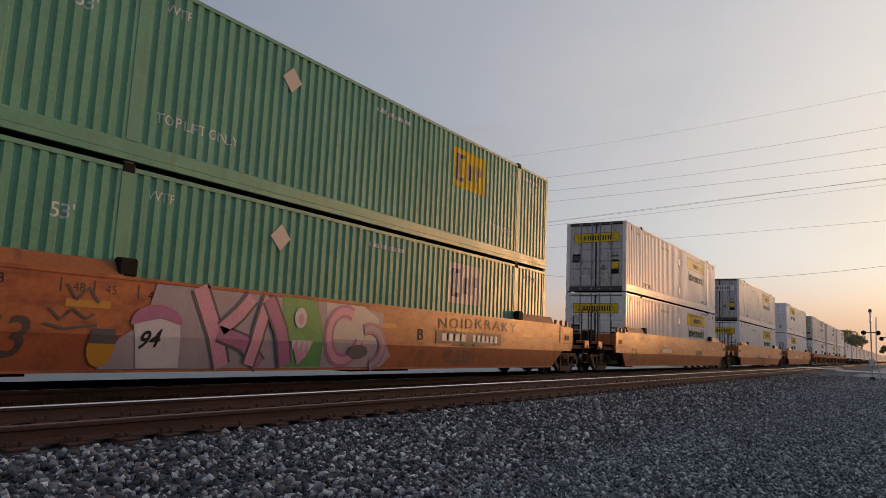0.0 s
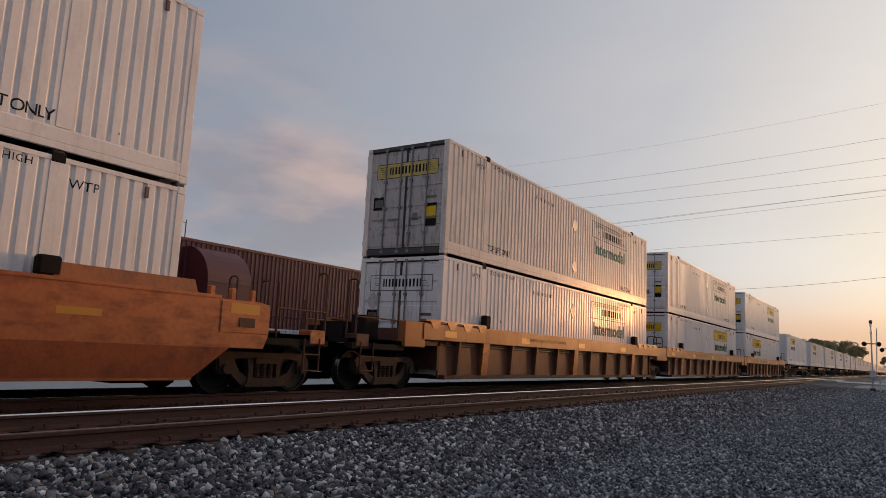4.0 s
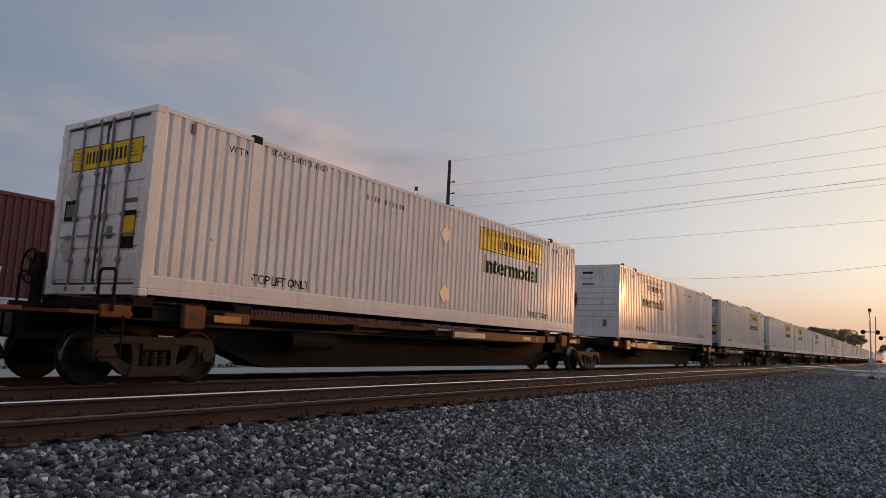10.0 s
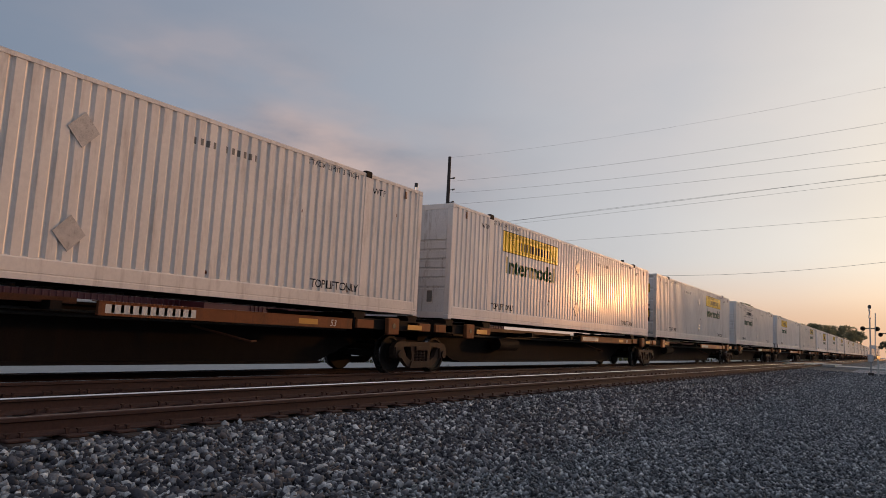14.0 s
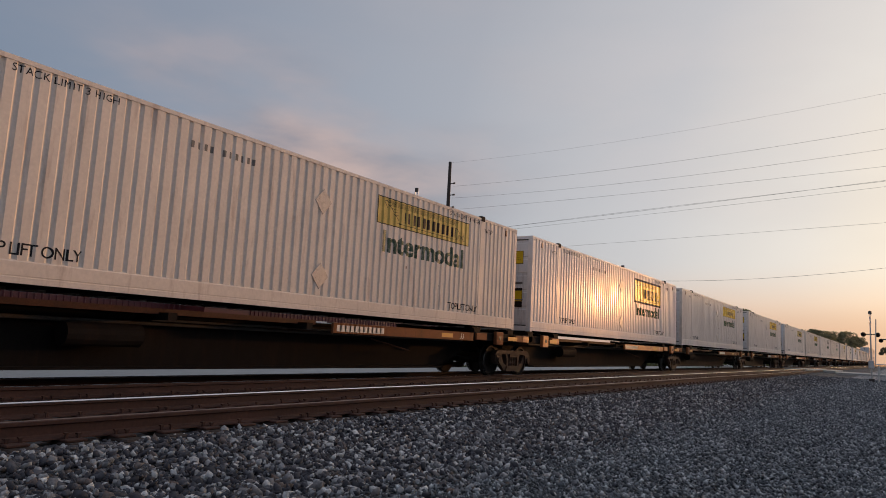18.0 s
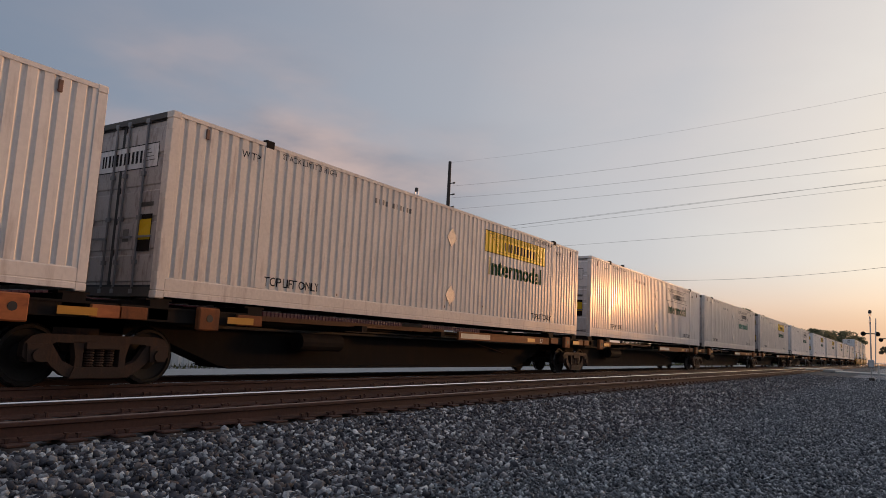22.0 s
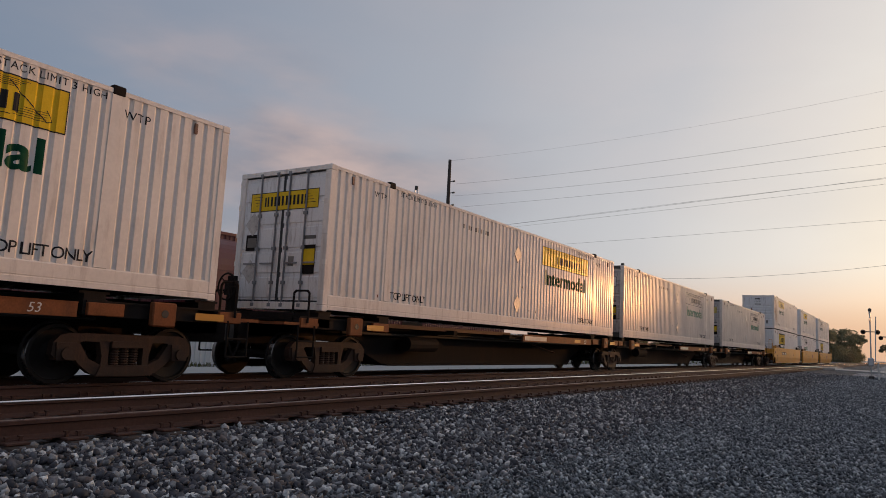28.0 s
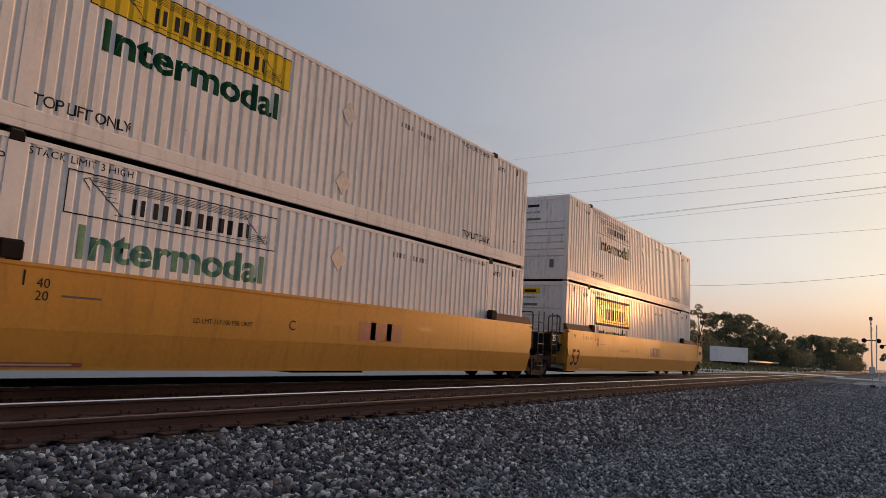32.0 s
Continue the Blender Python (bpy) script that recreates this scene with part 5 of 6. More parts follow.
def well_ribbed(label, front, back, yf, yb, group):
    """Deep-well car with outside posts."""
    ob = thing("well_car", label, "rail car", group)
    for s in (1, -1):
        part("top_chord", boxes((*sorted((s * 1.34, s * 1.52)), -HL - 1.0, HL + 1.0, 1.14, 1.50), (*sorted((s * 1.30, s * 1.46)), -HL - 1.0, HL + 1.0, 1.50, 1.53)), CHORD, ob)
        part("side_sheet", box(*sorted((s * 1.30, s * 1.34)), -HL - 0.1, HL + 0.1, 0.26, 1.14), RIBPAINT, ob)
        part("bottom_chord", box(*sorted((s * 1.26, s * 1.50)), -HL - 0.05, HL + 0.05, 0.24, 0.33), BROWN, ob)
        for y in (-7.45, -6.15, -4.65, -3.1, -1.57, -0.12, 1.24, 2.8, 4.3, 5.8, 7.1):
            big = y in (-6.15, -0.12, 5.8)
            w = 0.16 if big else 0.05
            bm = prism([(s * 1.34, y - w * 0.7), (s * 1.50, y - w), (s * 1.50, y + w), (s * 1.34, y + w * 0.7)], "z", 0.33, 1.14)
            for v in bm.verts:
                if v.co.z < 0.5:
                    v.co.x -= s * 0.06 if abs(v.co.x) > 1.4 else 0
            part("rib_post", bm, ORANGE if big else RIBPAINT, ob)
        for z, r in ((1.09, 0.022), (1.03, 0.016)):
            part("side_pipe", rods(((s * 1.375, -HL + 0.1, z), (s * 1.375, HL - 0.1, z), r)), CASTING, ob)
        for e in (-1, 1):
            y0, y1 = sorted((e * (HL + 0.9), e * (HL + 1.7)))
            part("end_block", box(*sorted((s * 1.25, s * 1.50)), y0, y1, 0.95, 1.52, 0.02), CHORD, ob)
            bm = bmesh.new()
            for k in range(4):
                y = e * (HL + 0.55 - k * 0.72)
                add_prism(bm, [(y - 0.10, 1.40), (y + 0.10, 1.40), (y + 0.22, 1.56), (y - 0.22, 1.56)], "x", *sorted((s * 1.50, s * 1.53)))
            quad_box(bm, *sorted((s * 1.36, s * 1.53)), *sorted((e * (HL - 1.8), e * (HL + 0.95))), 1.56, 1.60)
            bmesh.ops.recalc_face_normals(bm, faces=bm.faces[:])
            part("guide_ledge", bm, ORANGE, ob)
            part("latch", box(*sorted((s * 1.32, s * 1.50)), *sorted((e * (POST - 0.12), e * (POST + 0.14))), 1.53, 1.87, 0.03), BLACK, ob)
        for y in (-8.2, -4.2, 0.0, 4.2):
            part("reflector", on_side(rect(0.52, 0.15), s, y, 1.22, 1.523), REFLECT, ob, "yellow reflective strip")
        part("capacity_lettering", on_side(text_bm("52,900 LBS MAX GROSS WT FOR 20 FT CONTAINER", 0.085), s, -s * 3.9, 1.29, 1.523), INK, ob)
    for y0, y1 in ((-8.0, -7.0), (-1.0, 1.0), (7.0, 8.0)):
        part("floor_plate", boxes((-1.28, 1.28, y0, y1, 0.22, 0.309)), BLACK, ob)
    for e, kind, yy in ((-1, front, yf), (1, back, yb)):
        y0, y1 = sorted((e * (HL + 0.15), e * (HL + 1.6)))
        part("end_bulkhead", boxes((-1.40, 1.40, *sorted((e * (HL + 0.15), e * (HL + 0.25))), 0.45, 1.4), (-1.40, 1.40, y0, y1, 1.0, 1.10)), BROWN, ob)
        if kind == "c":
            end_platform(ob, e, HL + 1.6, yy, BROWN, BROWN)
            make_truck(ob, e * (HL + (1.75 if e < 0 else 0.95)))
        else:
            part("end_sill", boxes((-0.30, 0.30, *sorted((e * (HL + 0.2), e * yy)), 0.62, 1.0)), BLACK, ob)
            for s in (1, -1):
                grab_iron(ob, s * 1.38, e * (HL + 1.2), 1.1, 2.0, 0.40, BROWN)
    return ob


def spine_unit(label, plate, half, front, back, yf, yb, tf, tb, group):
    """One platform of a skeleton car: a deep centre beam with arms that carry the container's corners."""
    ob = thing("spine_car", label, "rail car", group)
    bm = bmesh.new()
    a = HL + 0.9
    w0, w1 = -(tf - 1.41), tb - 1.41                              # the beam is shallow over the trucks
    add_prism(bm, [(-a, 1.08), (-a, 0.78), (w0, 0.70), (w0 + 1.25, 0.24), (w1 - 1.25, 0.24), (w1, 0.70), (a, 0.78), (a, 1.08)], "x", -0.28, 0.28)
    quad_box(bm, -0.42, 0.42, -a, a, 1.08, 1.12)
    add_prism(bm, [(w0 + 1.25, 0.24), (w1 - 1.25, 0.24), (w1 - 1.4, 0.19), (w0 + 1.4, 0.19)], "x", -0.42, 0.42)
    bmesh.ops.recalc_face_normals(bm, faces=bm.faces[:])
    part("centre_beam", bm, BLACK, ob)
    for y in (-HL + 0.12, -POST, POST, HL - 0.12):
        part("cross_arm", boxes((-1.26, 1.26, y - 0.16, y + 0.16, 0.98, 1.26), (-1.24, -1.0, y - 0.22, y + 0.22, 1.26, 1.294), (1.0, 1.24, y - 0.22, y + 0.22, 1.26, 1.294)), BLACK, ob)
    for y in (-3.0, 0.0, 3.0):
        part("cross_arm", boxes((-1.15, 1.15, y - 0.08, y + 0.08, 0.98, 1.10)), BLACK, ob)
    for s in (1, -1):
        for e in (-1, 1):
            y0, y1 = sorted((e * (HL + 0.55), e * (POST - 0.12)))
            part("end_plate", boxes((*sorted((s * 1.20, s * 1.26)), y0, y1, 0.95, 1.14), (*sorted((s * 1.0, s * 1.28)), y0, y1, 1.14, 1.17)), BLACK, ob)
            for a, b in ((POST - 0.12, POST + 0.42), (HL + 0.10, HL + 0.55)):
                part("bracket_plate", box(*sorted((s * 1.26, s * 1.325)), *sorted((e * a, e * b)), 0.96, 1.14, 0.01), plate, ob)
            if (e < 0) == (half == "near"):
                y0, y1 = sorted((e * (POST - 0.25), e * 0.5))
                part("side_plate", boxes((*sorted((s * 1.24, s * 1.30)), y0, y1, 0.93, 1.12), (*sorted((s * 1.12, s * 1.31)), y0, y1, 1.12, 1.135)), plate, ob)
                part("reflector", on_side(rect(0.50, 0.10), s, e * 4.6 - s * 0.25, 0.98, 1.303), REFLECT, ob, "yellow reflective strip")
            g = part("guide_post", box(*sorted((s * 1.28, s * 1.39)), *sorted((e * (HL - 0.75), e * (HL - 1.15))), 0.85, 1.21, 0.02), plate, ob)
            part("pin_hole", rods(((s * 1.385, e * (HL - 0.95), 1.04), (s * 1.395, e * (HL - 0.95), 1.04), 0.06), n=12), GASKET, g)
            part("reflector", on_side(rect(0.55, 0.11), s, e * (HL - (1.62 if e < 0 else 0.10)) - s * 0.27, 0.98, 1.333), REFLECT, ob, "yellow reflective strip")
        if half == "near":
            t = text_bm("2-28/1-57", 0.15, shear=0.2, bold=0.008)
            part("place_lettering", on_side(t, s, -s * 5.7, 0.955, 1.303), WHITEINK, ob)
            part("mark_art", on_side(bars(1.4, 0.125, 11, 0.35), s, -s * 2.9, 0.965, 1.303), WHITEINK, ob)
        else:
            part("mark_art", on_side(bars(1.5, 0.125, 11, 0.35), s, s * 0.6, 0.965, 1.303), WHITEINK, ob)
            t = text_bm("53", 0.125, shear=0.2)
            part("place_lettering", on_side(t, s, s * 5.2, 0.965, 1.303), WHITEINK, ob)
        part("cable_rack", boxes((*sorted((s * 0.86, s * 0.92)), -POST + 0.3, 0.4, 1.07, 1.16)) if half == "far" else boxes((*sorted((s * 0.86, s * 0.92)), -0.4, POST - 0.3, 1.07, 1.16)), BROWN, ob)
        part("side_pipe", rods(((s * 0.50, -HL + 1.5, 0.92), (s * 0.50, HL - 1.5, 0.92), 0.03), ((s * 0.62, -3.0, 0.98), (s * 0.62, 3.4, 0.98), 0.02)), CASTING, ob)
    part("air_reservoir", rods(((0.62, -4.4, 0.72), (0.62, -3.2, 0.72), 0.18), n=14), BLACK, ob)
    part("brake_lever", rods(((0.55, 2.6, 0.85), (0.9, 3.6, 0.62), 0.02), ((0.9, 3.6, 0.62), (0.6, 4.0, 0.62), 0.02)), BROWN, ob)
    for e, kind, yy in ((-1, front, yf), (1, back, yb)):
        if kind == "c":
            y0, y1 = sorted((e * (HL - 0.2), e * (yy - 0.15)))
            part("draft_sill", boxes((-0.28, 0.28, y0, y1, 0.62, 1.0)), BLACK, ob)
            part("coupler", boxes((-0.12, 0.12, *sorted((e * (yy - 0.2), e * (yy + 0.08))), 0.72, 0.92), (-0.20, 0.20, *sorted((e * (yy - 0.02), e * (yy + 0.12))), 0.66, 0.96)), CASTING, ob)
            part("end_deck", boxes((-1.30, 1.30, *sorted((e * (HL + 0.05), e * (yy - 0.30))), 1.0, 1.05)), plate, ob)
            pts = [(0.35, e * (yy - 0.15), 0.66), (0.36, e * (yy - 0.02), 0.40), (0.33, e * (yy + 0.10), 0.30)]
            part("air_hose", polyline(pts, 0.028), BLACK, ob)
            if e < 0:
                yb_ = e * (HL + 0.38)
                part("brake_stand", boxes((-0.98, -0.82, yb_ - 0.02, yb_ + 0.10, 1.05, 1.95), (-1.02, -0.78, yb_ - 0.05, yb_ + 0.10, 1.55, 1.85)), BLACK, ob)
                ring = [(-0.90 + 0.27 * math.cos(k * math.tau / 16), yb_ - 0.09, 1.72 + 0.27 * math.sin(k * math.tau / 16)) for k in range(17)]
                bm = polyline(ring, 0.020, 5)
                for k in (0, 3, 6, 10, 13):
                    add_rod(bm, (-0.90, yb_ - 0.04, 1.72), ring[k], 0.012, 5)
                part("brake_wheel", bm, BLACK, ob, "black spoked hand brake wheel")
            for s in (1, -1):
                side_steps(ob, s * 1.36, e * (HL + 0.45) - 0.2, 0.42, 1.0, 0.42, BLACK)
                grab_iron(ob, s * 1.34, e * (HL + 0.40), 1.05, 1.65, 0.40, BLACK)
        else:
            part("end_sill", boxes((-0.28, 0.28, *sorted((e * (HL - 0.2), e * yy)), 0.62, 1.0)), BLACK, ob)
    return ob


def well_skin_x(z):
    return 1.506 if z >= 0.78 else 1.506 - (0.78 - z) * 0.163


def spray(owner, pts, mat_, layer):
    """A sprayed patch on the side of a smooth well car, given in y and z."""
    bm = bmesh.new()
    bm.faces.new([bm.verts.new((0, y, z)) for y, z in pts])
    bmesh.ops.bisect_plane(bm, geom=bm.verts[:] + bm.edges[:] + bm.faces[:], plane_co=(0, 0, 0.78), plane_no=(0, 0, 1), dist=1e-5)
    for v in bm.verts:
        v.co.x = well_skin_x(v.co.z) + 0.003 * layer
    return part("spray_paint", bm, mat_, owner)


def band(pts, w):
    """A stroke of even width along y, z points."""
    left, right = [], []
    for i, p in enumerate(pts):
        a, b = Vector(pts[max(0, i - 1)]), Vector(pts[min(len(pts) - 1, i + 1)])
        n = (b - a).normalized()
        n = Vector((-n.y, n.x)) * w / 2
        left.append((p[0] + n.x, p[1] + n.y))
        right.append((p[0] - n.x, p[1] - n.y))
    return left + right[::-1]


def arc(cy, cz, ry, rz, a0, a1, n=9):
    return [(cy + ry * math.cos(radians(a0 + (a1 - a0) * i / (n - 1))), cz + rz * math.sin(radians(a0 + (a1 - a0) * i / (n - 1)))) for i in range(n)]


def number_board(ob, y, z, w, h):
    """Dark panel with plain bars for the car's mark and number."""
    nb = part("number_board", on_side(rect(w, h), 1, y, z, 1.510), BOARD, ob, "dark number panel")
    part("mark_art", on_side(bars(w * 0.34, h * 0.56, 4, 0.3), 1, y + w * 0.08, z + h * 0.22, 1.514), WHITEINK, nb)
    part("mark_art", on_side(bars(w * 0.40, h * 0.56, 6, 0.35), 1, y + w * 0.53, z + h * 0.22, 1.514), WHITEINK, nb)


def make_outline_tags(ob):
    """Five large letters drawn in black line along a smooth car."""
    for pts in (arc(-2.75, 0.75, 0.42, 0.42, 150, 400, 16), arc(-1.85, 0.72, 0.30, 0.44, 60, 420, 18), arc(-1.14, 0.74, 0.34, 0.46, 70, 330, 16), [(-1.20, 0.72), (-0.85, 0.82), (-0.80, 0.60)],
                [(-0.66, 1.18), (-0.72, 0.70), (-0.64, 0.32), (-0.40, 0.34)], [(-0.05, 1.16), (-0.40, 0.80), (0.05, 0.34), (0.20, 0.50), (-0.10, 0.80), (0.22, 1.10)], arc(0.55, 0.74, 0.40, 0.40, 0, 360, 20), arc(0.58, 0.72, 0.04, 0.06, 0, 360, 8)):
        spray(ob, band(pts, 0.055), SPRAYGREY, 2)
    for k in range(4):
        spray(ob, band([(0.98 + 0.12 * k, 0.36), (1.02 + 0.13 * k, 0.58), (1.10 + 0.12 * k, 0.38)], 0.04), INK, 3)


def make_swirl_tags(ob):
    """Grey and white swirls and a small framed plate on a car with outside posts."""
    def flat(pts, mat_, layer):
        bm = bmesh.new()
        bm.faces.new([bm.verts.new((1.34 + 0.003 * layer, y, z)) for y, z in pts])
        part("spray_paint", bm, mat_, ob)
    flat(band(arc(-2.25, 0.62, 0.55, 0.38, -60, 200, 14), 0.05), SPRAYWHITE, 1)
    flat(band(arc(-1.00, 0.80, 0.14, 0.17, 0, 350, 12), 0.07), SPRAYWHITE, 2)
    flat([(-1.45, 0.34), (-1.20, 0.60), (-0.85, 0.42), (-0.60, 0.36)], SPRAYGREY, 1)
    flat(band([(-1.40, 0.50), (-1.10, 0.50), (-0.70, 0.36)], 0.07), SPRAYWHITE, 2)
    flat(band(arc(-1.30, 0.85, 0.22, 0.30, 40, 250, 10), 0.04), SPRAYWHITE, 2)
    flat(band(arc(0.80, 0.45, 0.16, 0.36, 200, -20, 12), 0.035), SPRAYWHITE, 1)
    flat(band(arc(1.70, 0.55, 0.26, 0.38, 220, -40, 12), 0.035), SPRAYWHITE, 1)
    flat(band(arc(2.35, 0.60, 0.30, 0.34, 190, 60, 10), 0.035), SPRAYWHITE, 1)
    pl = part("size_plate", on_side(rect(0.50, 0.26), 1, 4.59, 0.42, 1.345), WHITEINK, ob, "small white-edged plate")
    part("plate_face", on_side(rect(0.46, 0.22), 1, 4.61, 0.44, 1.349), BLACK, pl)
    part("lettering", on_side(text_bm("28", 0.15), 1, 4.73, 0.475, 1.353), WHITEINK, pl)


def make_graffiti(ob):
    """Large sprayed piece on the first car."""
    spray(ob, [(-6.35, 0.31), (-6.1, 0.75), (-5.75, 0.95), (-5.6, 1.54), (-3.3, 1.54), (-1.3, 1.52), (-0.25, 1.42), (-0.3, 0.95), (0.1, 0.55), (-0.2, 0.31)], LILAC, 1)
    spray(ob, [(-2.0, 1.53), (-0.9, 1.52), (-0.4, 1.30), (-0.45, 0.85), (-1.9, 0.85)], PALE, 2)
    spray(ob, [(-5.92, 0.95), (-5.78, 0.32), (-5.08, 0.32), (-5.16, 0.98), (-5.5, 1.04)], SPRAYWHITE, 3)
    spray(ob, [(-5.96, 0.93)] + arc(-5.54, 0.98, 0.42, 0.26, 180, 0) + [(-5.13, 0.95), (-5.5, 1.05)], MAGENTA, 4)
    t = text_bm("94", 0.24, shear=0.3, bold=0.02)
    for v in t.verts:
        v.co = Vector((0, -5.80 + v.co.x, 0.60 + v.co.y + 0.12 * v.co.x))
    for v in t.verts:
        v.co.x = well_skin_x(min(v.co.z, 0.78)) + 0.014
    part("spray_lettering", t, INK, ob)
    for k, c in ((0, SPRAYGREY), (1, PINK)):
        d = 0.05 * (1 - k)
        spray(ob, band([(-4.86, 1.56), (-4.55, 0.95), (-4.28, 0.34)], 0.36 - 0.10 * k), c, 3 + k)
        spray(ob, band([(-4.40, 0.92), (-4.05, 1.20), (-3.80, 1.48)], 0.30 - 0.09 * k), c, 5 + k)
        spray(ob, band([(-4.45, 0.88), (-3.90, 0.72), (-3.50, 0.36)], 0.32 - 0.09 * k), c if k == 0 else MAGENTA, 5 + k)
        spray(ob, band([(-3.75, 0.36), (-3.62, 0.95), (-3.45, 1.50)], 0.30 - 0.09 * k), c, 7 + k)
        spray(ob, band([(-3.45, 1.48), (-3.15, 1.0), (-2.92, 0.36)], 0.34 - 0.10 * k), c if k == 0 else MAGENTA, 9 + k)
    spray(ob, [(-3.12, 1.55), (-2.25, 1.54), (-2.05, 1.0), (-2.0, 0.33), (-2.95, 0.33), (-3.0, 0.9)], SPRAYGREEN, 2)
    spray(ob, arc(-2.66, 1.20, 0.15, 0.19, 0, 330, 12), SPRAYWHITE, 6)
    spray(ob, arc(-2.65, 1.18, 0.07, 0.10, 0, 330, 10), PINK, 7)
    spray(ob, [(-2.85, 0.80), (-2.30, 0.80), (-2.45, 0.50), (-2.62, 0.36), (-2.72, 0.55)], PINK, 6)
    for y in (-2.80, -2.66, -2.52, -2.40):
        spray(ob, [(y - 0.06, 0.80), (y + 0.06, 0.80), (y, 0.60)], SPRAYWHITE, 7)
    spray(ob, band(arc(-1.45, 0.92, 0.45, 0.48, 60, 350, 14), 0.26), MAGENTA, 4)
    spray(ob, band(arc(-1.45, 0.92, 0.45, 0.48, 60, 350, 14), 0.14), PINK, 5)
    spray(ob, band(arc(-0.65, 0.72, 0.42, 0.38, 120, -80, 12), 0.24), MAGENTA, 6)
    spray(ob, band(arc(-0.65, 0.72, 0.42, 0.38, 120, -80, 12), 0.10), LILAC, 7)
    spray(ob, arc(-1.0, 0.62, 0.30, 0.14, 0, 330, 10), SPRAYGREY, 8)
    spray(ob, arc(-6.35, 0.60, 0.20, 0.26, 0, 330, 12), REFLECT, 3)
    spray(ob, [(-6.55, 0.66), (-6.15, 0.66), (-6.18, 0.86), (-6.5, 0.86)], SPRAYGREY, 4)
    for pts in ([(-6.9, 1.42), (-6.75, 1.22), (-6.6, 1.40), (-6.45, 1.20)], [(-7.1, 1.10), (-6.95, 0.95), (-6.8, 1.10), (-6.6, 0.98), (-6.5, 1.05)], [(-7.15, 0.90), (-6.9, 0.84), (-6.45, 0.90)]):
        spray(ob, band(pts, 0.035), SPRAYGREY, 2)
    for words, h, y, z0, k, slope, mat_ in (("C3D", 0.30, 2.17, 0.42, 1.35, 0.0, SPRAYGREY), ("NOID.", 0.24, 1.85, 1.21, 1.55, 0.045, FADEDINK), ("KRAKY", 0.24, 3.55, 1.27, 1.75, -0.02, FADEDINK), ("B", 0.25, 1.03, 0.91, 1.2, 0.0, INK)):
        t = text_bm(words, h, spacing=1.25)
        for v in t.verts:
            z = z0 + v.co.y + slope * v.co.x
            v.co = Vector((well_skin_x(z) + 0.004, y + v.co.x * k, z))
        part("spray_lettering", t, mat_, ob)
    number_board(ob, 1.75, 0.85, 3.15, 0.31)

# ---- the train ----
TRACK_X = -10.537                  # middle of the track that the train runs on
SPEED = 21.07                      # metres a second, towards the camera
DECK = 1.295                       # spine car: underside of the container
WELL = 0.31                        # well car: underside of the lower container
UPPER = 3.255                      # underside of the upper container

# distance of each container's near end along the train; then end shown (F front, D doors), panel style, paint, end sign; lower one too in wells
WELLS = [
    (3.70, "A", "cc", [("F", "G", "g", "L"), ("F", "G", "g", "U")]),
    (27.47, "A", "cc", [("D", "Y", "c", "Y"), ("D", "F", "e", "Y")]),
    (51.13, "A", "cc", [("D", "Y", "w", "Y"), ("D", "F", "e", "N")]),
    (74.76, "A", "cc", [("F", "Y", "w", "Y"), ("F", "Y", "w", "N")]),
    (98.29, "B", "cs", [("D", "N", "w", "N"), ("D", "N", "d", "F")]),
    (117.77, "B", "ss", [("D", "Y", "w", "Y"), ("D", "N", "c", "F")]),
    (137.50, "B", "sc", [("F", "Y", "w", "Y"), ("D", "F", "w", "Y")]),
    (656.94, "G", "cs", [("F", "O", "w", "Y"), ("F", "F", "r", "N")]),
    (676.37, "G", "ss", [("F", "N", "w", "N"), ("F", "Y", "c", "N")]),
    (695.70, "G", "sc", [("F", "O", "w", "Y"), ("F", "N", "c", "N")]),
]
SPINES = [
    (158.56, "cs", "F", "Y", "w", "Y"), (179.31, "ss", "F", "Y", "c", "Y"), (198.02, "sc", "D", "F", "c", "Y"),
    (216.73, "cs", "D", "Y", "w", "Y"), (237.42, "ss", "F", "N", "c", "N"), (256.00, "sc", "D", "F", "d", "N"),
    (274.74, "cs", "D", "Y", "c", "Y"), (291.86, "ss", "F", "Y", "c", "Y"), (309.34, "ss", "F", "Y", "w", "Y"), (326.73, "ss", "D", "Y", "c", "Y"), (345.13, "sc", "F", "N", "c", "N"),
    (363.82, "cs", "F", "Y", "c", "Y"), (380.93, "ss", "D", "F", "d", "Y"), (398.13, "ss", "D", "O", "w", "Y"), (415.46, "ss", "D", "Y", "c", "Y"), (433.89, "sc", "D", "Y", "c", "Y"),
    (452.63, "cs", "D", "F", "c", "N"), (469.84, "ss", "D", "Y", "d", "N"), (487.21, "ss", "D", "N", "c", "N"), (504.52, "ss", "D", "N", "d", "F"), (523.02, "sc", "D", "Y", "d", "F"),
    (541.76, "cs", "D", "N", "c", "Y"), (562.50, "ss", "D", "Y", "w", "Y"), (581.20, "sc", "D", "Y", "c", "Y"),
    (599.85, "cs", "D", "Y", "c", "Y"), (617.20, "ss", "D", "N", "d", "N"), (635.63, "sc", "D", "N", "d", "F"),
]
moving = []                        # (thing, x, distance along the train of its middle, z, turn)


def place(ob, u, z, turn=0):
    moving.append((ob, TRACK_X, u, z, turn))


def put_container(row, u, z):
    end, style, tone, sign = row
    master, fresh = container_master(style, tone, sign, end)
    ob = master if fresh else copy_thing(master, pose(0, 0, 0))
    place(ob, u + HL, z, 0 if end == "F" else 180)
    return ob


STARTS = sorted([w[0] for w in WELLS] + [s[0] for s in SPINES])


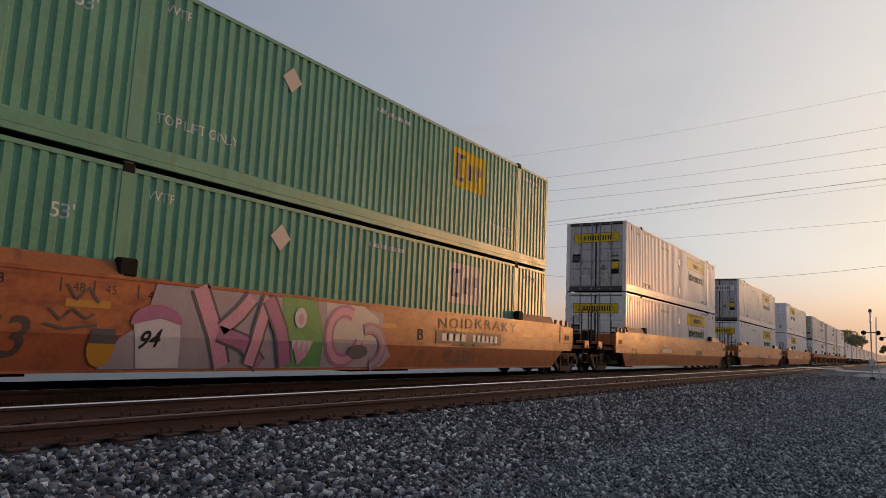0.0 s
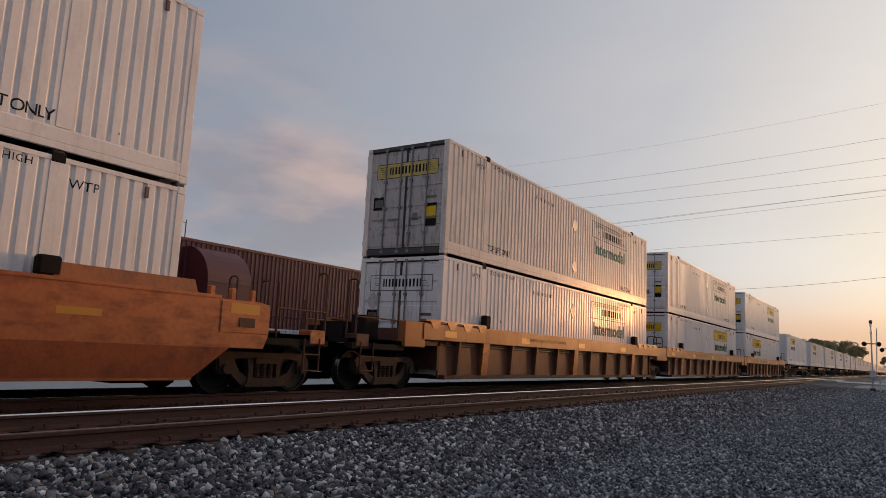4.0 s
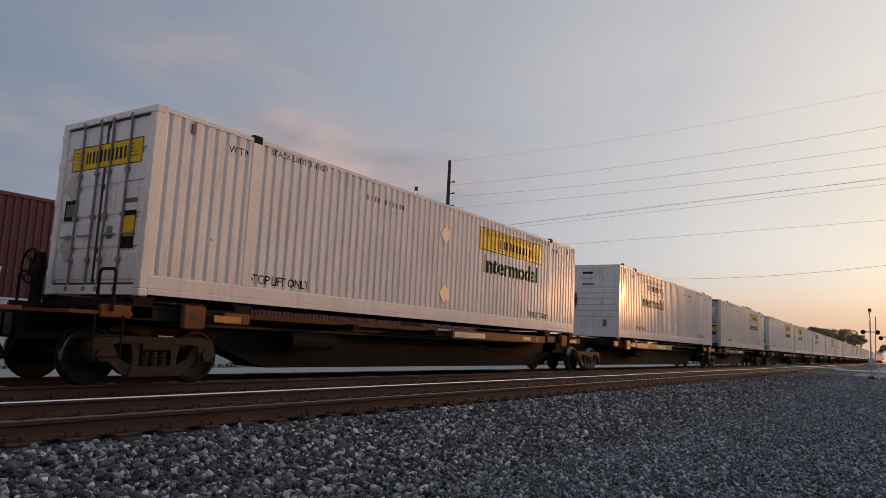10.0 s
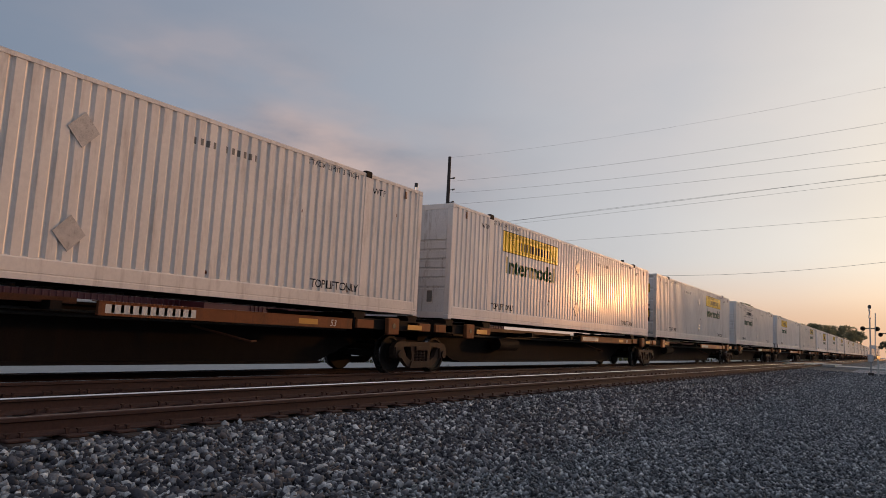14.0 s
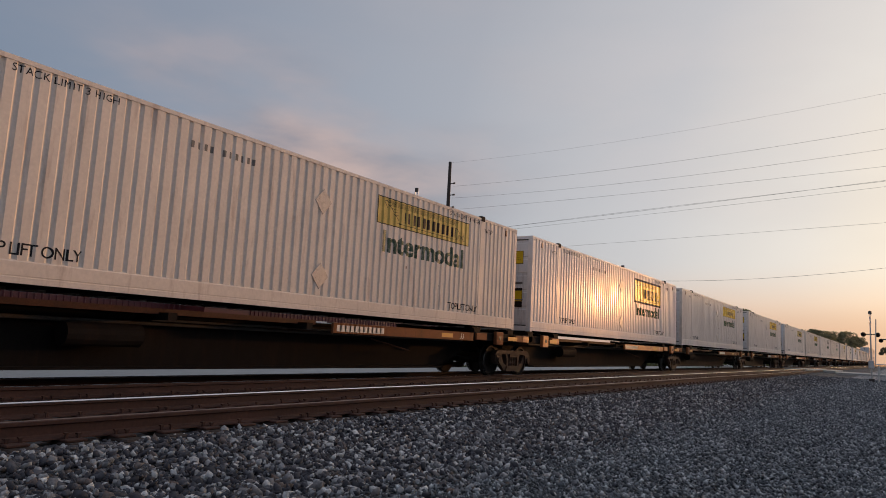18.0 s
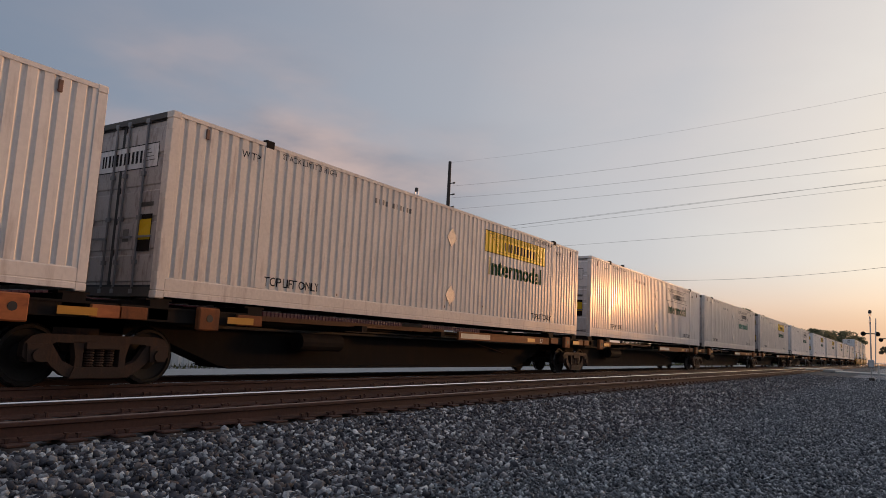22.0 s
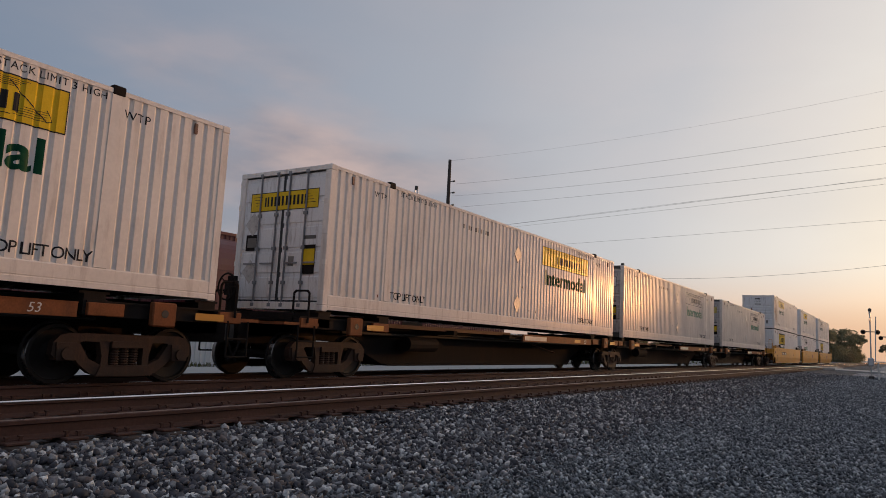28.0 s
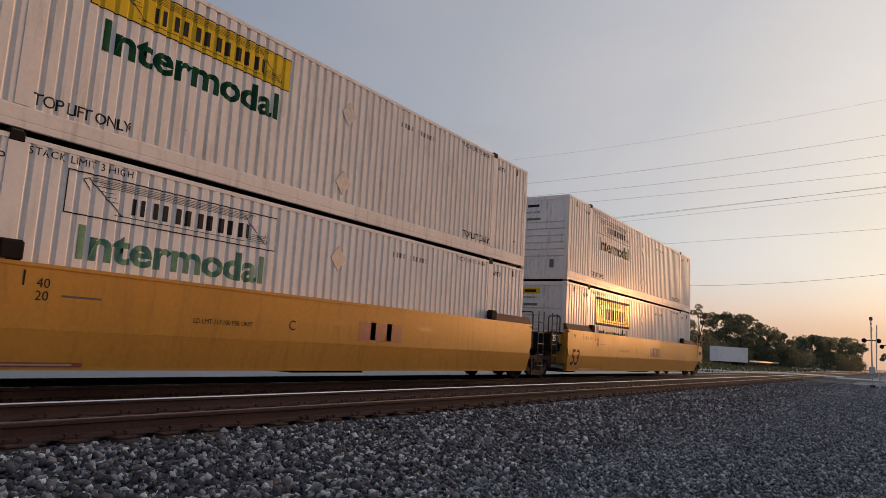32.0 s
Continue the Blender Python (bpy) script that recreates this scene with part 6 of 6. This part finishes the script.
def reach(u):
    """How far this car reaches before and behind its middle: half way to the next container."""
    i = STARTS.index(u)
    before = (STARTS[i] - STARTS[i - 1] - CL) / 2 + HL if i else 11.6
    after = (STARTS[i + 1] - STARTS[i] - CL) / 2 + HL if i + 1 < len(STARTS) else HL + 2.6
    return before, after


for u, kind, ends, load in WELLS:
    a, b = reach(u)
    if kind == "B":
        ob = well_ribbed("faded orange well car with outside posts, carrying two stacked containers", ends[0], ends[1], a, b, "rail cars of the train")
    elif kind == "A":
        ob = well_smooth("faded orange well car with smooth sides, carrying two stacked containers", ORANGE, CHORD, ends[0], ends[1], a, b, "rail cars of the train")
    else:
        ob = well_smooth("yellow well car with smooth sides, carrying two stacked containers", GOLD, BROWN, ends[0], ends[1], a, b, "rail cars of the train")
    if ends[1] == "s":
        make_truck(ob, b)
    if u == WELLS[0][0]:
        make_graffiti(ob)
    if u == WELLS[2][0]:
        make_outline_tags(ob)
    if u == WELLS[3][0]:
        number_board(ob, -4.9, 0.86, 3.0, 0.24)
    if u == WELLS[6][0]:
        make_swirl_tags(ob)
    place(ob, u + HL, 0)
    put_container(load[0], u, WELL)
    top = put_container(load[1], u, UPPER)
    for x in (-1.2, 1.2):
        for y in (-HL + 0.1, -POST, POST, HL - 0.1):
            part("stacking_lock", box(x - 0.08, x + 0.08, y - 0.08, y + 0.08, -0.052, 0.02, 0.015), CASTING, top)
for i, (u, ends, *row) in enumerate(SPINES):
    a, b = reach(u)
    tf = HL - 0.55 if ends[0] == "c" else HL + 1.1 * (a - HL)         # how far from the middle the trucks stand
    tb = HL - 1.3 if ends[1] == "c" else HL + 0.9 * (b - HL)
    ob = spine_unit("rusty orange spine car with a deep centre beam under a container", ORANGE if i in (1, 4, 9, 11, 13, 16, 22) else RUSTPLATE, "near" if i in (2, 4, 5) else "far", ends[0], ends[1], a, b, tf, tb, "rail cars of the train")
    if ends[0] == "c":
        make_truck(ob, -tf)
    make_truck(ob, tb)
    place(ob, u + HL, 0)
    put_container(row, u, DECK)

# ---- tracks ----
RAIL_H = 0.178
RAIL_PROFILE = [(-0.076, -RAIL_H), (0.076, -RAIL_H), (0.076, -RAIL_H + 0.011), (0.020, -RAIL_H + 0.028), (0.010, -RAIL_H + 0.045), (0.010, -0.055),
                (0.036, -0.042), (0.037, -0.012), (0.028, -0.003), (-0.028, -0.003), (-0.037, -0.012), (-0.036, -0.042), (-0.010, -0.055), (-0.010, -RAIL_H + 0.045), (-0.020, -RAIL_H + 0.028), (-0.076, -RAIL_H + 0.011)]


def make_track(name, xs, label, heads, y0, y1, tie_to):
    tr = thing(name, label, "railway track", kind="structure")
    tie = mesh_of(box(-1.07, 1.07, -0.115, 0.115, -0.14, 0.0, 0.015), "tie", TIE)
    plate = mesh_of(box(-0.20, 0.20, -0.10, 0.10, 0.0, 0.024, 0.006), "tie_plate", RAILRUST)
    mid = sum(xs) / 2
    rnd = random.Random(5)
    ys = []
    y = 0.6
    while y < tie_to:
        ys.append(y)
        y += 0.50 + rnd.uniform(-0.015, 0.015)
    for x, head in zip(xs, heads):
        r = part("rail", prism([(x + a, b) for a, b in RAIL_PROFILE], "y", y0, y1), RAILRUST, tr, "rusty steel rail")
        g = 1 if x < mid else -1                                  # the side that wheel flanges polish
        part("running_surface", prism([(x - 0.030, -0.004), (x + 0.030, -0.004), (x + 0.024, 0.0), (x - 0.024, 0.0)], "y", y0, y1), head, r, "polished rail head")
        part("gauge_face", prism([(x + g * 0.0375, -0.020), (x + g * 0.0385, -0.012), (x + g * 0.0305, -0.003), (x + g * 0.0285, -0.004), (x + g * 0.0355, -0.012)], "y", y0, y1), head, r, "polished inner rail face")
        bm = bmesh.new()
        for y in ys:
            for sx in (-1, 1):
                for sy in (-0.055, 0.06):
                    if rnd.random() < 0.15:
                        continue
                    h = rnd.uniform(0.045, 0.07)
                    quad_box(bm, x + sx * 0.095 - 0.012, x + sx * 0.095 + 0.012, y + sy - 0.012, y + sy + 0.012, -RAIL_H - 0.01, -RAIL_H - 0.018 + h)
                    quad_box(bm, x + sx * 0.088 - 0.022, x + sx * 0.088 + 0.022, y + sy - 0.018, y + sy + 0.018, -RAIL_H - 0.018 + h, -RAIL_H - 0.004 + h)
        tagged(part("spikes", bm, RAILRUST, tr), kind="stuff")
    for y in ys:
        o = new("tie", tie)
        o.parent = tr
        o.matrix_basis = pose(mid + rnd.uniform(-0.03, 0.03), y, -RAIL_H - 0.018 + rnd.uniform(-0.004, 0.0), 0, 0, rnd.uniform(-0.8, 0.8))
        for x in xs:
            p = new("tie_plate", plate)
            p.parent = tr
            p.location = (x, y, -RAIL_H - 0.018)
    return tr


make_track("track_near", (-6.47, -7.975), "empty railway track with a shiny far rail on dark ties", (RAILDULL, RAILTOP), -60, 600, 60)
make_track("track_train", (TRACK_X + 0.7525, TRACK_X - 0.7525), "railway track on which the freight train runs", (RAILTOP, RAILTOP), -60, 600, 30)


# ---- maroon building behind the tracks ----
def make_building():
    X, TOP = -30.0, 5.95
    b = thing("building", "long low maroon metal-clad building with ribbed siding", "building")
    y0, y1 = -20.0, 56.0
    rows = []
    y = y0
    while y < y1 - 0.01:
        rows += [(X, y), (X, y + 0.20), (X + 0.045, y + 0.23), (X + 0.045, y + 0.27), (X, y + 0.30)]
        y += 0.304
    bm = prism(rows + [(X, y1), (X - 0.2, y1), (X - 0.2, y0)], "z", GROUND_Z - 0.1, TOP - 0.14)
    part("wall", bm, MAROON, b)
    part("end_wall", boxes((X - 9.0, X - 0.2, y1 - 0.2, y1, GROUND_Z - 0.1, TOP - 0.2)), MAROON, b)
    part("end_wall", boxes((X - 9.0, X - 0.2, y0, y0 + 0.2, GROUND_Z - 0.1, TOP - 0.2)), MAROON, b)
    part("back_wall", boxes((X - 9.2, X - 9.0, y0, y1, GROUND_Z - 0.1, TOP - 0.2)), MAROON, b)
    part("eave_trim", boxes((X - 0.15, X + 0.09, y0 - 0.05, y1 + 0.05, TOP - 0.14, TOP)), MAROON_TRIM, b, "maroon edge trim")
    part("roof", prism([(X - 0.15, TOP - 0.1), (X - 0.15, TOP - 0.02), (X - 4.6, TOP + 0.15), (X - 9.3, TOP - 0.02), (X - 9.3, TOP - 0.1)], "y", y0, y1), MAROON, b)
    # rounded hood that stands out from the wall
    pts = [(X, GROUND_Z - 0.1), (X + 1.9, GROUND_Z - 0.1), (X + 1.9, 3.7)]
    for i in range(1, 10):
        t = math.pi / 2 * i / 9
        pts.append((X + 1.9 * math.cos(t), 3.7 + 1.85 * math.sin(t)))
    part("hood", prism(pts, "y", 21.9, 24.6), MAROON_TRIM, b, "rounded maroon hood on the wall")
    for z in (1.9, 3.7):
        part("hood_seam", boxes((X + 1.9, X + 1.93, 21.9, 24.6, z, z + 0.05)), MAROON, b)
    part("wall_lamp", boxes((X, X + 0.25, 19.1, 19.6, 4.35, 4.52)), BLACK, b, "small black wall lamp")
    # white sign as plain strokes
    bm = bmesh.new()
    for y, z, w, h in ((41.7, 4.55, 0.9, 0.75), (42.75, 4.15, 0.8, 1.15), (43.7, 4.55, 0.9, 0.75), (43.7, 5.3, 0.3, 0.35)):
        quad_box(bm, X + 0.05, X + 0.09, y, y + w, z, z + h)
    part("wall_sign", bm, WHITEINK, b, "white sign of plain strokes")
    part("roof_aerial", rods(((X - 3, 23.9, TOP), (X - 3, 23.9, TOP + 1.5), 0.03), ((X - 3, 23.9, TOP + 1.3), (X - 3, 23.2, TOP + 1.42), 0.015)), CASTING, b)
    part("door_panel", boxes((X, X + 0.05, 40.5, 43.0, GROUND_Z, 2.6)), BLACK, b)


make_building()


def make_low_wall():
    """White ribbed sheet wall along the far edge of the service road, with one taller length."""
    w = thing("sheet_wall", "low white ribbed sheet-metal wall behind the railway", "wall", kind="structure")
    X = -18.7
    for y0, y1, top in ((-30.0, 8.4, 2.1), (8.45, 46.0, 1.35)):
        rows, y = [], y0
        while y < y1 - 0.01:
            rows += [(X, y), (X, y + 0.10), (X + 0.03, y + 0.12), (X + 0.03, y + 0.18), (X, y + 0.20)]
            y += 0.2
        part("wall", prism(rows + [(X, y1), (X - 0.05, y1), (X - 0.05, y0)], "z", GROUND_Z - 0.1, top), SHEETWHITE, w)
        part("capping", boxes((X - 0.08, X + 0.05, y0, y1, top, top + 0.05)), SHEETWHITE, w)


make_low_wall()


# ---- poles and wires ----
def pole_at(az, d):
    return -d * math.sin(radians(az)), d * math.cos(radians(az))


PX, PY = pole_at(33.25, 76.6)
QX, QY = PX + 53.3, PY - 6.66
# height at each end, sideways offset, radius, sag
SPANS = [(20.85, 20.85, 0.0, 0.007, 0.6), (18.3, 18.35, 0.75, 0.011, 0.52), (16.95, 16.8, 0.75, 0.011, 0.5), (15.6, 15.4, 0.75, 0.011, 0.2), (12.85, 14.35, 0.9, 0.011, -0.1), (12.65, 14.15, -0.5, 0.011, 0.1), (12.55, 13.85, 0.3, 0.010, 0.1),
         (10.45, 11.1, 0.2, 0.010, 0.05), (10.0, 8.1, 0.2, 0.013, 1.9)]


def make_pole(name, x, y, label):
    p = thing(name, label, "utility pole", "utility poles")
    part("post", add_rod(bmesh.new(), (x, y, GROUND_Z - 0.3), (x, y, 20.95), 0.30, 12, 0.17), POLEWOOD, p)
    d = Vector((QX - PX, QY - PY, 0)).normalized()
    for z in (18.4, 17.1, 15.7):
        part("arm", add_rod(bmesh.new(), (x, y, z), (x + d.x * 0.62, y + d.y * 0.62, z + 0.02), 0.06, 8, 0.04), CASTING, p)
        part("insulator", add_rod(bmesh.new(), (x + d.x * 0.58, y + d.y * 0.58, z), (x + d.x * 0.85, y + d.y * 0.85, z + 0.02), 0.10, 8), CASTING, p)
    part("crossarm", add_rod(bmesh.new(), (x - 0.6, y - 1.1, 13.1), (x + 0.9, y + 1.6, 13.1), 0.09, 6), POLEWOOD, p)
    part("transformer", add_rod(bmesh.new(), (x + 0.45, y, 11.2), (x + 0.45, y, 12.2), 0.26, 14), SILVER, p)
    return p


make_pole("utility_pole", PX, PY, "tall dark wooden utility pole with short side arms")
make_pole("utility_pole", QX, QY, "tall dark wooden utility pole beyond the road")


def tube(pts, r, n=5):
    """One smooth tube along points that run mostly along x."""
    bm = bmesh.new()
    rings = [[bm.verts.new((p[0], p[1] + r * math.cos(k * math.tau / n), p[2] + r * math.sin(k * math.tau / n))) for k in range(n)] for p in pts]
    for a, b in zip(rings, rings[1:]):
        for k in range(n):
            bm.faces.new((a[k], a[(k + 1) % n], b[(k + 1) % n], b[k]))
    return bm


def make_wires():
    for za, zb, off, r, sag in SPANS:
        zb, sag = za + 1.2 * (zb - za) + 0.96 * sag, 1.44 * sag
        pts, n = [], 18
        for i in range(n + 1):
            t = i / n
            pts.append((PX + (QX - PX) * t, PY + (QY - PY) * t + off, za + (zb - za) * t - 4 * sag * t * (1 - t)))
        solid("overhead_wire", tube(pts, 0.9 * r), CABLE, "thin grey overhead wire between utility poles", "wire", "overhead wires")


make_wires()


def make_mast():
    x, y = pole_at(35.94, 92)
    m = thing("lattice_mast", "slim lattice mast with a round drum at its top", "mast")
    for dx in (-0.55, 0.55):
        part("mast_leg", add_rod(bmesh.new(), (x + dx * 1.3, y, 0), (x + dx * 0.4, y, 20.6), 0.08, 6), SILVER, m)
    bm = bmesh.new()
    for k in range(14):
        w = 0.7 - 0.035 * k
        s = 1 if k % 2 else -1
        add_rod(bm, (x - s * w, y, 1.4 * k), (x + s * w, y, 1.4 * k + 1.4), 0.025, 5)
    part("lacing", bm, SILVER, m)
    part("drum", add_rod(bmesh.new(), (x, y, 20.6), (x, y, 21.1), 0.24, 14), CASTING, m)
    sx, sy = pole_at(18.87, 60)
    p = thing("short_post", "short dark post behind the railway", "post")
    part("post", add_rod(bmesh.new(), (sx, sy, GROUND_Z), (sx, sy, 7.75), 0.11, 8), POLEWOOD, p)
    part("cap", add_rod(bmesh.new(), (sx, sy, 7.75), (sx, sy, 7.95), 0.15, 8), CASTING, p)


make_mast()


# ---- crossing signal at the road ----
def make_signal():
    x, y = pole_at(1.80, 53.0)
    s = thing("crossing_signal", "railway crossing signal with two black lamps on a silver mast", "signal")
    part("mast", add_rod(bmesh.new(), (x, y, GROUND_Z), (x, y, 4.05), 0.045, 10, 0.04), SILVER, s)
    part("base", box(x - 0.16, x + 0.16, y - 0.16, y + 0.16, GROUND_Z - 0.05, -0.10, 0.03), CASTING, s)
    for a in (1, -1):
        bm = box(-0.48, 0.48, -0.015, 0.015, -0.08, 0.08)
        c = part("crossbuck_board", bm, WHITEINK, s)
        c.matrix_basis = pose(x, y + 0.1 + 0.03 * a, 3.70, 0, 0, 84) @ pose(0, 0, 0, 0, 35 * a, 0)
    part("lamp_arm", rods(((x - 0.42, y, 2.72), (x + 0.42, y, 2.72), 0.03)), CASTING, s)
    for dx in (-0.40, 0.40):
        lamp = part("lamp", add_rod(bmesh.new(), (x + dx, y - 0.10, 2.70), (x + dx, y + 0.06, 2.70), 0.145, 18), BLACK, s, "round black lamp backing")
        part("hood", add_rod(bmesh.new(), (x + dx, y - 0.34, 2.70), (x + dx, y - 0.10, 2.70), 0.08, 12, 0.10), BLACK, lamp)
    part("bell", add_rod(bmesh.new(), (x, y - 0.05, 4.05), (x, y + 0.05, 4.18), 0.10, 10), CASTING, s)
    part("gate_box", box(x - 0.17, x + 0.17, y - 0.22, y + 0.22, 0.55, 1.05, 0.04), SILVER, s, "silver gate machine box")
    part("gate_arm", rods(((x + 0.24, y - 0.1, 0.8), (x + 0.32, y - 0.1, 3.7), 0.03)), WHITEINK, s)
    p = thing("marker_post", "short pale post beside the crossing", "post")
    part("post", rods(((x + 0.42, y - 1.0, GROUND_Z), (x + 0.42, y - 1.0, 0.75), 0.045)), WHITEINK, p)
    x2, y2 = pole_at(0.75, 66)
    s2 = thing("crossing_signal", "railway crossing signal beyond the road", "signal")
    part("mast", add_rod(bmesh.new(), (x2, y2, GROUND_Z), (x2, y2, 3.6), 0.06, 8), SILVER, s2)
    part("lamp_arm", rods(((x2 - 0.5, y2, 2.8), (x2 + 0.5, y2, 2.8), 0.04)), CASTING, s2)
    for dx in (-0.5, 0.5):
        part("lamp", add_rod(bmesh.new(), (x2 + dx, y2 - 0.1, 2.7), (x2 + dx, y2 + 0.1, 2.7), 0.16, 14), BLACK, s2)


make_signal()


# ---- trees, bushes and the trailer behind the line ----
def leaf_cloud(rng, centres, radii, per, size):
    v, f = [], []
    for c, r in zip(centres, radii):
        p = rng.normal(size=(per, 3))
        p /= np.linalg.norm(p, axis=1)[:, None]
        p = c + p * (r * rng.uniform(0.55, 1.0, (per, 1)) ** 0.6) * np.array([1, 1, 0.8])
        for q in p:
            a, b = rng.normal(size=3), rng.normal(size=3)
            a /= np.linalg.norm(a)
            b = np.cross(a, b)
            b /= np.linalg.norm(b)
            s = size * rng.uniform(0.6, 1.4)
            k = len(v)
            v += [q - a * s, q + b * s * 0.6, q + a * s, q - b * s * 0.6]
            f.append((k, k + 1, k + 2, k + 3))
    me = bpy.data.meshes.new("crown")
    me.from_pydata([tuple(map(float, p)) for p in v], [], f)
    return me


def make_tree(x, y, h, w, seed, leaf, airy=False, label="broad leafy tree behind the railway"):
    rng = np.random.default_rng(seed)
    t = thing("tree", label, "tree", "trees behind the railway")
    t.location = (x, y, GROUND_Z)
    bm = bmesh.new()
    add_rod(bm, (0, 0, -0.2), (0, 0, h * 0.45), 0.035 * h * 0.6, 8, 0.02 * h * 0.5)
    part("trunk", bm, BARK, t)
    n = 12 if airy else 52
    cs, rs = [], []
    for i in range(n):
        a = rng.uniform(0, math.tau)
        z = rng.uniform(0.04 if not airy else 0.3, 0.90)
        spread = w * 0.5 * math.sin(math.pi * min(1, max(0.12, (z - 0.05)))) ** 0.7
        r = rng.uniform(0.07, 0.145) * w
        d = rng.uniform(0.2, 1.0) * max(0.1, spread - r * 0.5)
        cs.append(np.array([math.cos(a) * d, math.sin(a) * d, z * h]))
        rs.append(r)
    cs.append(np.array([0, 0, h - 0.13 * w]))
    rs.append(0.13 * w)
    bm = bmesh.new()
    for c in cs[: 8]:
        add_rod(bm, (0, 0, h * rng.uniform(0.2, 0.42)), tuple(c), 0.012 * h, 5, 0.004 * h)
    part("branchwork", bm, BARK, t)
    me = leaf_cloud(rng, cs, rs, 120 if airy else 210, 0.011 * h + 0.05)
    me.materials.append(leaf)
    part("crown", me, None, t)
    return t


for i, (az, d, h, w) in enumerate(((14.6, 190, 13.5, 9), (13.2, 195, 15.8, 8), (12.2, 215, 15.2, 10), (11.2, 215, 15.5, 11), (10.2, 222, 15.6, 12), (9.3, 230, 14.6, 11), (8.5, 235, 13.2, 11), (7.6, 240, 11.5, 10), (6.9, 250, 9.4, 9),
                                   (6.1, 262, 10.8, 11), (5.4, 265, 12.0, 12), (4.7, 270, 11.6, 11), (3.9, 285, 12.0, 12), (3.3, 290, 12.2, 12), (2.7, 300, 11.2, 11), (16.0, 210, 12, 11), (17.6, 215, 11, 11), (0.30, 88, 3.9, 3.0), (-1.5, 220, 10, 11), (-4, 230, 9, 11))):
    x, y = pole_at(az, d)
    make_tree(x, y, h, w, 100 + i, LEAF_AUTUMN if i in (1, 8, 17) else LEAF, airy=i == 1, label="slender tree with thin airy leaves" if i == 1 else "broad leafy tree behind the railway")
rb = random.Random(3)
for i in range(30):
    az = 14.0 - i * 0.39
    x, y = pole_at(az, 190 + i * 3.2 + rb.uniform(-6, 6))
    rng = np.random.default_rng(300 + i)
    h = rb.uniform(4.5, 8.0)
    me = leaf_cloud(rng, [np.array([rb.uniform(-2, 2), rb.uniform(-2, 2), h * rb.uniform(0.3, 0.75)]) for _ in range(5)], [h * 0.42] * 5, 260, 0.17)
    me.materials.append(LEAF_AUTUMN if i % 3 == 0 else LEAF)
    o = tagged(new("bush", me), "low tangled bush beside the railway", "bush", "bushes behind the railway")
    o.location = (x, y, GROUND_Z - 0.35)


def make_trailer():
    t = thing("box_trailer", "white box trailer parked behind the railway", "trailer")
    part("body", box(-1.3, 1.3, 0, 9.6, 1.05, 4.5, 0.04), WHITE, t)
    part("frame_rail", boxes((-0.6, 0.6, 0.3, 9.4, 0.80, 1.05)), BLACK, t)
    for y in (7.3, 8.5):
        for s in (-1, 1):
            part("wheel", lathe([(s * 0.85, 0.30), (s * 0.87, 0.5), (s * 1.12, 0.5), (s * 1.14, 0.30)], (y, 0.5), 18), BLACK, t)
    for s in (-1, 1):
        part("landing_leg", box(s * 0.8 - 0.06, s * 0.8 + 0.06, 2.6, 2.75, 0, 0.9), CASTING, t)
    part("nose_panel", box(-1.25, 1.25, -0.03, 0.0, 1.2, 4.4), DOOR, t)
    x, y = pole_at(11.6, 178)
    t.matrix_basis = pose(x - 1.5, y, GROUND_Z, 0, 0, -32)
    g = thing("guardrail", "low pale guardrail on posts behind the railway", "guardrail")
    x, y = pole_at(9.6, 190)
    part("beam", boxes((x - 0.05, x + 0.05, y, y + 70, 0.95, 1.35)), WHITEINK, g)
    for k in range(12):
        part("post", boxes((x - 0.08, x + 0.02, y + 1 + k * 6, y + 1.15 + k * 6, GROUND_Z, 1.0)), CASTING, g)


make_trailer()


def make_grass():
    rng = np.random.default_rng(8)
    v, f = [], []
    for y0, y1, x0, x1, n, s in ((4, 70, -18.6, -17.3, 3500, 0.09), (47, 70, -26, -17.6, 2500, 0.14), (70, 200, -60, -15, 5000, 0.4), (20, 70, -14.0, -13.2, 900, 0.10)):
        for _ in range(n):
            x, y = rng.uniform(x0, x1), rng.uniform(y0, y1)
            a = rng.uniform(0, math.tau)
            w, h = s * 0.22, s * rng.uniform(0.6, 1.8)
            k = len(v)
            dx, dy = math.cos(a) * w, math.sin(a) * w
            v += [(x - dx, y - dy, GROUND_Z), (x + dx, y + dy, GROUND_Z), (x + rng.uniform(-0.3, 0.3) * h, y + rng.uniform(-0.3, 0.3) * h, GROUND_Z + h)]
            f.append((k, k + 1, k + 2))
    me = bpy.data.meshes.new("grass")
    me.from_pydata(v, [], f)
    me.materials.append(GRASSM)
    tagged(new("grass", me), "rough grass behind the railway", "grass", kind="stuff")


make_grass()


# ---- motion: the whole train rolls past at a steady speed ----
def motions():
    for ob, x, u, z, turn in moving:
        walk(ob, [(t, pose(x, u - SPEED * t, z, 0, 0, turn)) for t in (0.0, 8.0, 16.0, 24.0, 32.0)])


motions()
